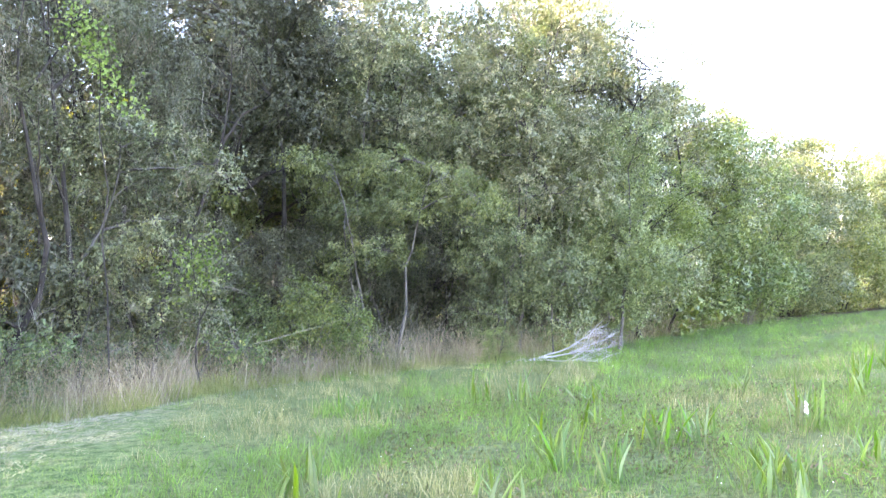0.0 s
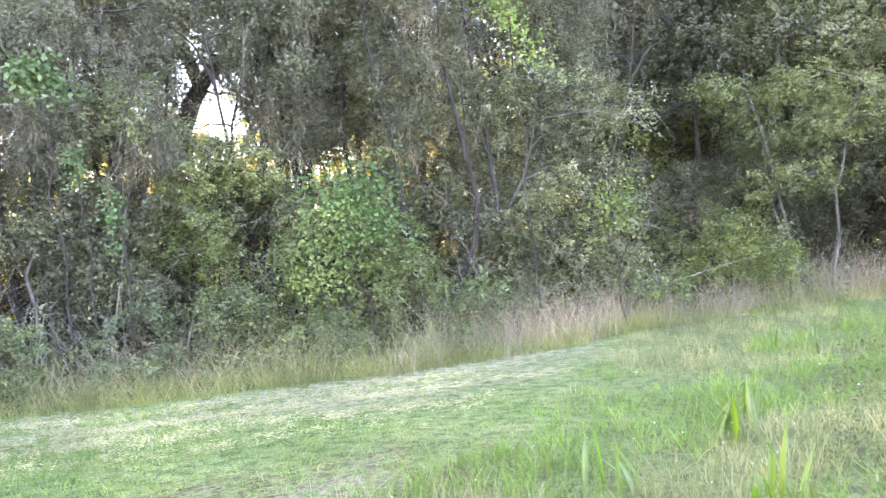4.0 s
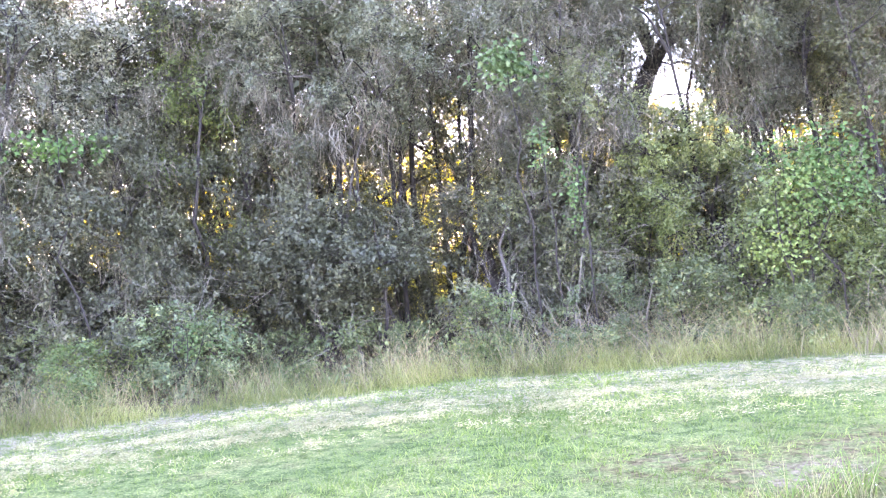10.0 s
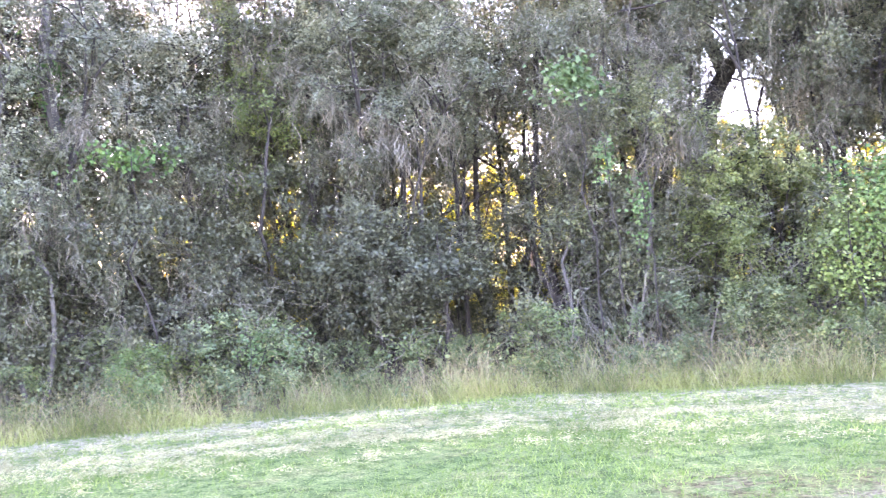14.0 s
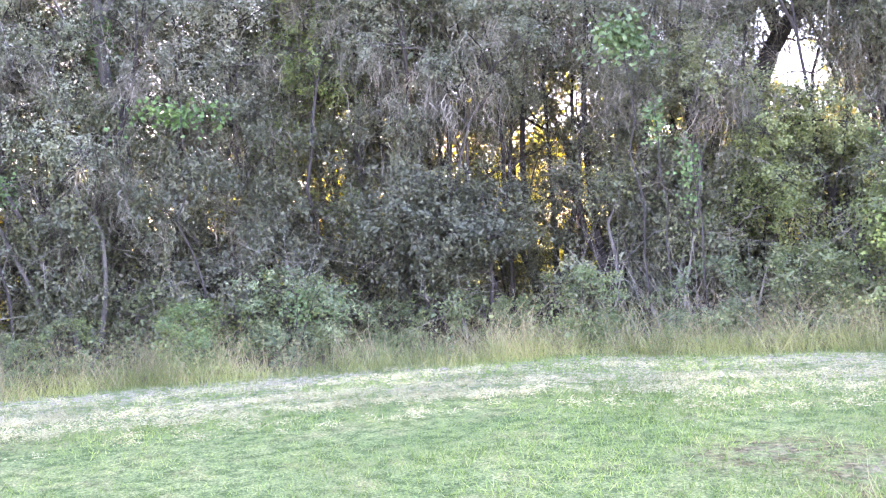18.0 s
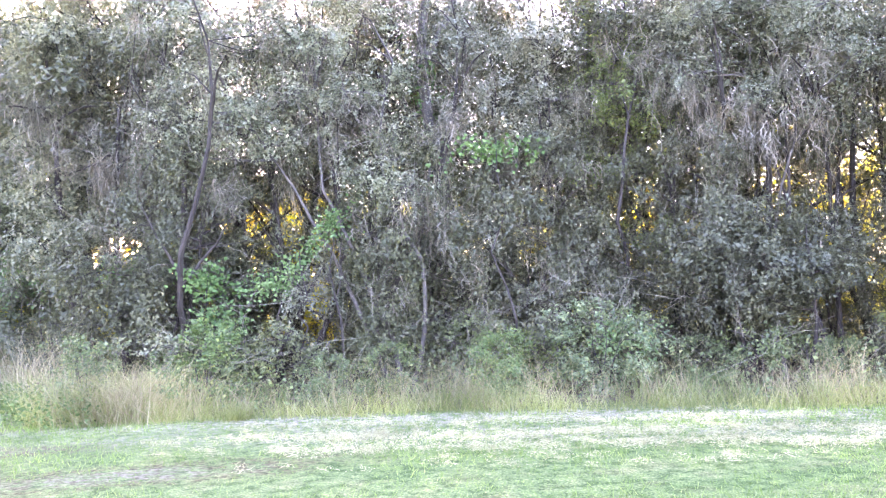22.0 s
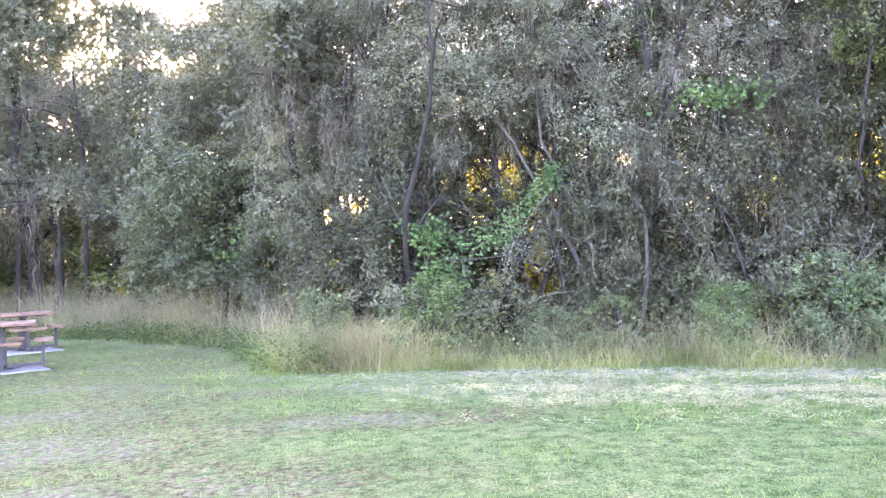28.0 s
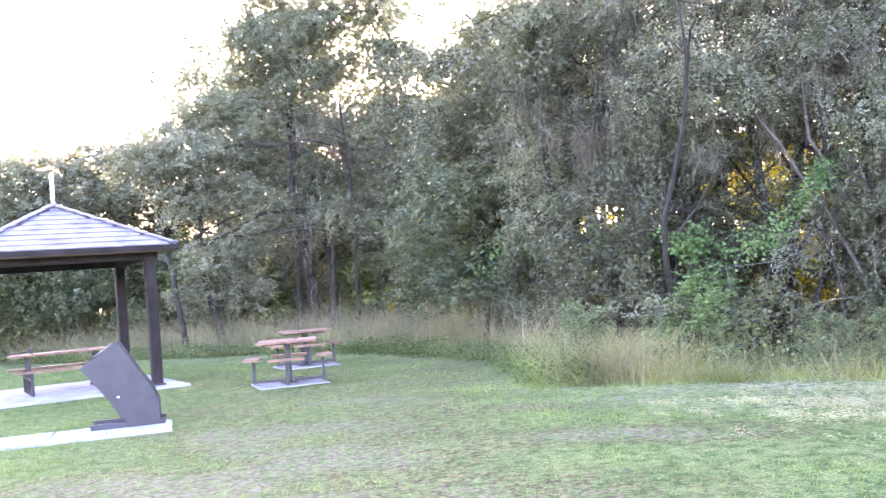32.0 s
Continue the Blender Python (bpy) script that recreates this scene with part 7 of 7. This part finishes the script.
def lance_plant(x, y, h, count, seed):
    """A tuft of broad upright lance leaves; each leaf is a piece of its own."""
    rng = random.Random(seed)
    root = new("lance_leaved_plant")
    for i in range(count):
        key = i % 3
        if ("lance", key) not in MADE:
            g = np.linspace(0, 1, 7)
            w = 0.052 * np.sin(np.clip(g * 0.93 + 0.09, 0, 1) * 3.14) ** 0.8 * (1.0 if key else 0.8)
            cx = 0.10 * (key + 0.4) * g ** 2
            v = np.concatenate([np.stack([cx, -w / 2, g], 1), np.stack([cx - 0.012, 0 * w, g], 1), np.stack([cx, w / 2, g], 1)])
            k = np.arange(6)
            fs = np.concatenate([np.stack([k, k + 7, k + 8, k + 1], 1), np.stack([k + 7, k + 14, k + 15, k + 8], 1)])
            me = np_mesh("leaf", v, [fs])
            me.materials.append(LANCE)
            MADE[("lance", key)] = me
        ob = new("leaf", MADE[("lance", key)])
        ob.parent = root
        ob.matrix_basis = Matrix.LocRotScale((rng.gauss(0, 0.09), rng.gauss(0, 0.09), -0.02), Euler((rng.gauss(0, 0.13), rng.gauss(0.05, 0.13), rng.uniform(0, 6.28))), (0.8, 0.75, h * rng.uniform(0.5, 1.1)))
    root.matrix_basis = pose(x, y, 0)
    return tagged(root, "tuft of broad bright green lance-shaped leaves", "plant", "lance-leaved plants")


lance_rng = random.Random(14)
for x, y, h, c in ((-1.72, 5.7, 0.36, 7), (-1.12, 7.1, 0.42, 12), (-1.18, 8.0, 0.34, 8), (0.97, 8.2, 0.55, 13), (1.25, 7.5, 0.5, 11), (0.35, 6.6, 0.45, 8), (3.7, 10.1, 0.55, 13), (3.4, 8.0, 0.5, 9),
                   (4.0, 13.2, 0.5, 9), (1.9, 9.0, 0.45, 8), (2.6, 7.4, 0.4, 8), (5.2, 12.4, 0.55, 10), (6.2, 14.5, 0.6, 10), (7.5, 16.5, 0.6, 10), (0.2, 5.6, 0.3, 6), (2.2, 6.3, 0.36, 7), (-0.6, 5.2, 0.3, 6), (4.6, 9.4, 0.5, 9), (6.8, 12.8, 0.6, 9)):
    lance_plant(x, y, h, c, lance_rng.randrange(999))


def white_flower(x, y):
    root = new("white_flower")
    stem = Tubes(4)
    stem.add(np.array([(0, 0, -0.03), (0.01, 0, 0.3), (0.0, 0.01, 0.56)]), [0.006, 0.005, 0.004])
    link_mesh("stem", stem.mesh("stem"), LUSH, root)
    for k in range(7):
        a = k * 2.4
        bm = bmesh.new()
        bmesh.ops.create_icosphere(bm, subdivisions=1, radius=0.032, matrix=pose(0.028 * math.cos(a), 0.028 * math.sin(a), 0.52 + 0.022 * k, 20 * k, 15, 0) @ Matrix.Diagonal((1, 0.5, 1.1, 1)))
        part("petal", bm, WHITE, root)
    root.matrix_basis = pose(x, y, 0) @ Matrix.Diagonal((0.36, 0.36, 0.66, 1))
    return tagged(root, "single white flower spike in rough grass", "flower")


for k in range(13):
    y = lance_rng.uniform(5.4, 13.5)
    lance_plant(lance_rng.uniform(-0.16 * y, 0.44 * y), y, lance_rng.uniform(0.28, 0.55), lance_rng.randint(7, 15), lance_rng.randrange(999))
white_flower(3.28, 8.92)


def leaning_trunk():
    """The dark bent oak limb that arches over the gap in the wood."""
    root = new("leaning_oak")
    d = 17.5
    pts = [at(41.5, d, 0), at(41.2, d, 1.55 + d * 0.05), at(40.2, d, 1.55 + d * math.tan(radians(6.5))), at(38.9, d, 1.55 + d * math.tan(radians(9.8))), at(37.6, d, 1.55 + d * math.tan(radians(11.6))), at(35.5, d, 1.55 + d * math.tan(radians(11.8))), at(32.0, d + 0.5, 1.55 + d * math.tan(radians(12.5)))]
    pts = np.array([tuple(p) for p in pts])
    pts[0, 2] = -0.15
    k = np.linspace(0, 6, 22)
    fine = np.stack([np.interp(k, np.arange(7), pts[:, i]) for i in range(3)], 1)
    fine[1:-1] = (fine[:-2] + fine[1:-1] * 2 + fine[2:]) / 4
    tube = Tubes(9)
    tube.add(fine, np.linspace(0.24, 0.08, 22))
    link_mesh("trunk", tube.mesh("trunk"), BARK, root)
    second = Tubes(7)
    second.add(np.array([fine[12], fine[12] + np.array((-0.3, -0.1, 0.9)), fine[12] + np.array((-0.5, -0.2, 2.3)), fine[12] + np.array((-0.4, 0, 4.0))]), [0.13, 0.12, 0.09, 0.05])
    link_mesh("limb", second.mesh("limb"), BARK, root)
    rng = np.random.default_rng(4)
    tufts = fine[rng.integers(9, 22, 34)] + rng.normal(size=(34, 3)) * 0.12
    v, f = beard_strands(rng, tufts, rng.uniform(0.15, 0.9, 34), rng.uniform(0.05, 0.12, 34), 22)
    tagged(link_mesh("moss", np_mesh("moss", v, [f]), MOSS, root, "hanging strands of grey moss"), kind="stuff")
    top = np.concatenate([fine[11:], fine[13:] + np.array([0, 0, 0.9]), fine[12:] + np.array([0, 0.4, 1.8]), fine[10:] + np.array([-0.4, 0.4, 2.8])])
    side = np.array([tuple(at(a, 17.6, z)) for a in (39.8, 41.2, 42.6, 38.2, 36.4) for z in (5.5, 6.3, 7.1)])
    top = np.concatenate([top, side + np.array([0, 0, 0.0])])
    cc = np.repeat(top, 230, 0) + rng.normal(size=(len(top) * 230, 3)) * np.array([0.55, 0.55, 0.26]) + np.array([0, 0, 0.62])
    v, f = leaves_np(rng, cc, np.zeros_like(cc), 0.11, 0.055)
    tagged(link_mesh("crown", np_mesh("crown", v, [f]), LEAF_OAK, root), kind="stuff")
    return tagged(root, "old oak with a dark trunk bent over a bright gap", "tree")


leaning_trunk()


def pale_tree():
    """A pale leaning trunk with ferns on its fork."""
    root = new("pale_leaning_tree")
    d = 16.2
    pts = np.array([tuple(at(az, d, z)) for az, z in ((75.2, -0.15), (75.6, 1.6), (76.4, 3.2), (77.3, 4.6), (77.6, 5.6), (77.0, 6.8), (76.2, 8.2))])
    k = np.linspace(0, 6, 20)
    fine = np.stack([np.interp(k, np.arange(7), pts[:, i]) for i in range(3)], 1)
    fine[1:-1] = (fine[:-2] + fine[1:-1] * 2 + fine[2:]) / 4
    tube = Tubes(8)
    tube.add(fine, np.linspace(0.15, 0.05, 20))
    link_mesh("trunk", tube.mesh("trunk"), PALE_BARK, root)
    limb = Tubes(6)
    limb.add(np.array([fine[12], fine[12] + np.array((0.1, 0.5, 0.9)), fine[12] + np.array((0.1, 0.9, 2.2))]), [0.08, 0.06, 0.03])
    link_mesh("limb", limb.mesh("limb"), PALE_BARK, root)
    rng = np.random.default_rng(6)
    arm = Tubes(5)
    tip = np.array(tuple(at(77.9, 15.2, 2.95)))
    path = np.array([fine[7], (fine[7] + tip) / 2 + np.array([0, 0, 0.35]), tip])
    arm.add(path, [0.05, 0.035, 0.015])
    link_mesh("limb", arm.mesh("limb"), PALE_BARK, root)
    hang = path[2] + (path[1] - path[2]) * rng.uniform(0, 0.9, (240, 1)) + rng.normal(size=(240, 3)) * np.array([0.16, 0.16, 0.07])
    v, f = ribbons_np(rng, hang, unit(np.array([0, 0, -1.0]) + rng.normal(size=(240, 3)) * 0.07), rng.uniform(0.15, 0.85, 240), rng.uniform(0.008, 0.022, 240), rng.normal(size=(240, 3)) * 0.05, 3)
    tagged(link_mesh("moss", np_mesh("moss", v, [f]), MOSS, root, "hanging strands of grey moss"), kind="stuff")
    c = fine[11] + rng.normal(size=(160, 3)) * np.array([0.16, 0.16, 0.4])
    v, f = leaves_np(rng, c, np.zeros_like(c), 0.14, 0.05)
    tagged(link_mesh("fern", np_mesh("fern", v, [f]), LEAF_VINE, root, "green ferns on the bark"), kind="stuff")
    return tagged(root, "pale leaning tree trunk with green ferns", "tree")


pale_tree()
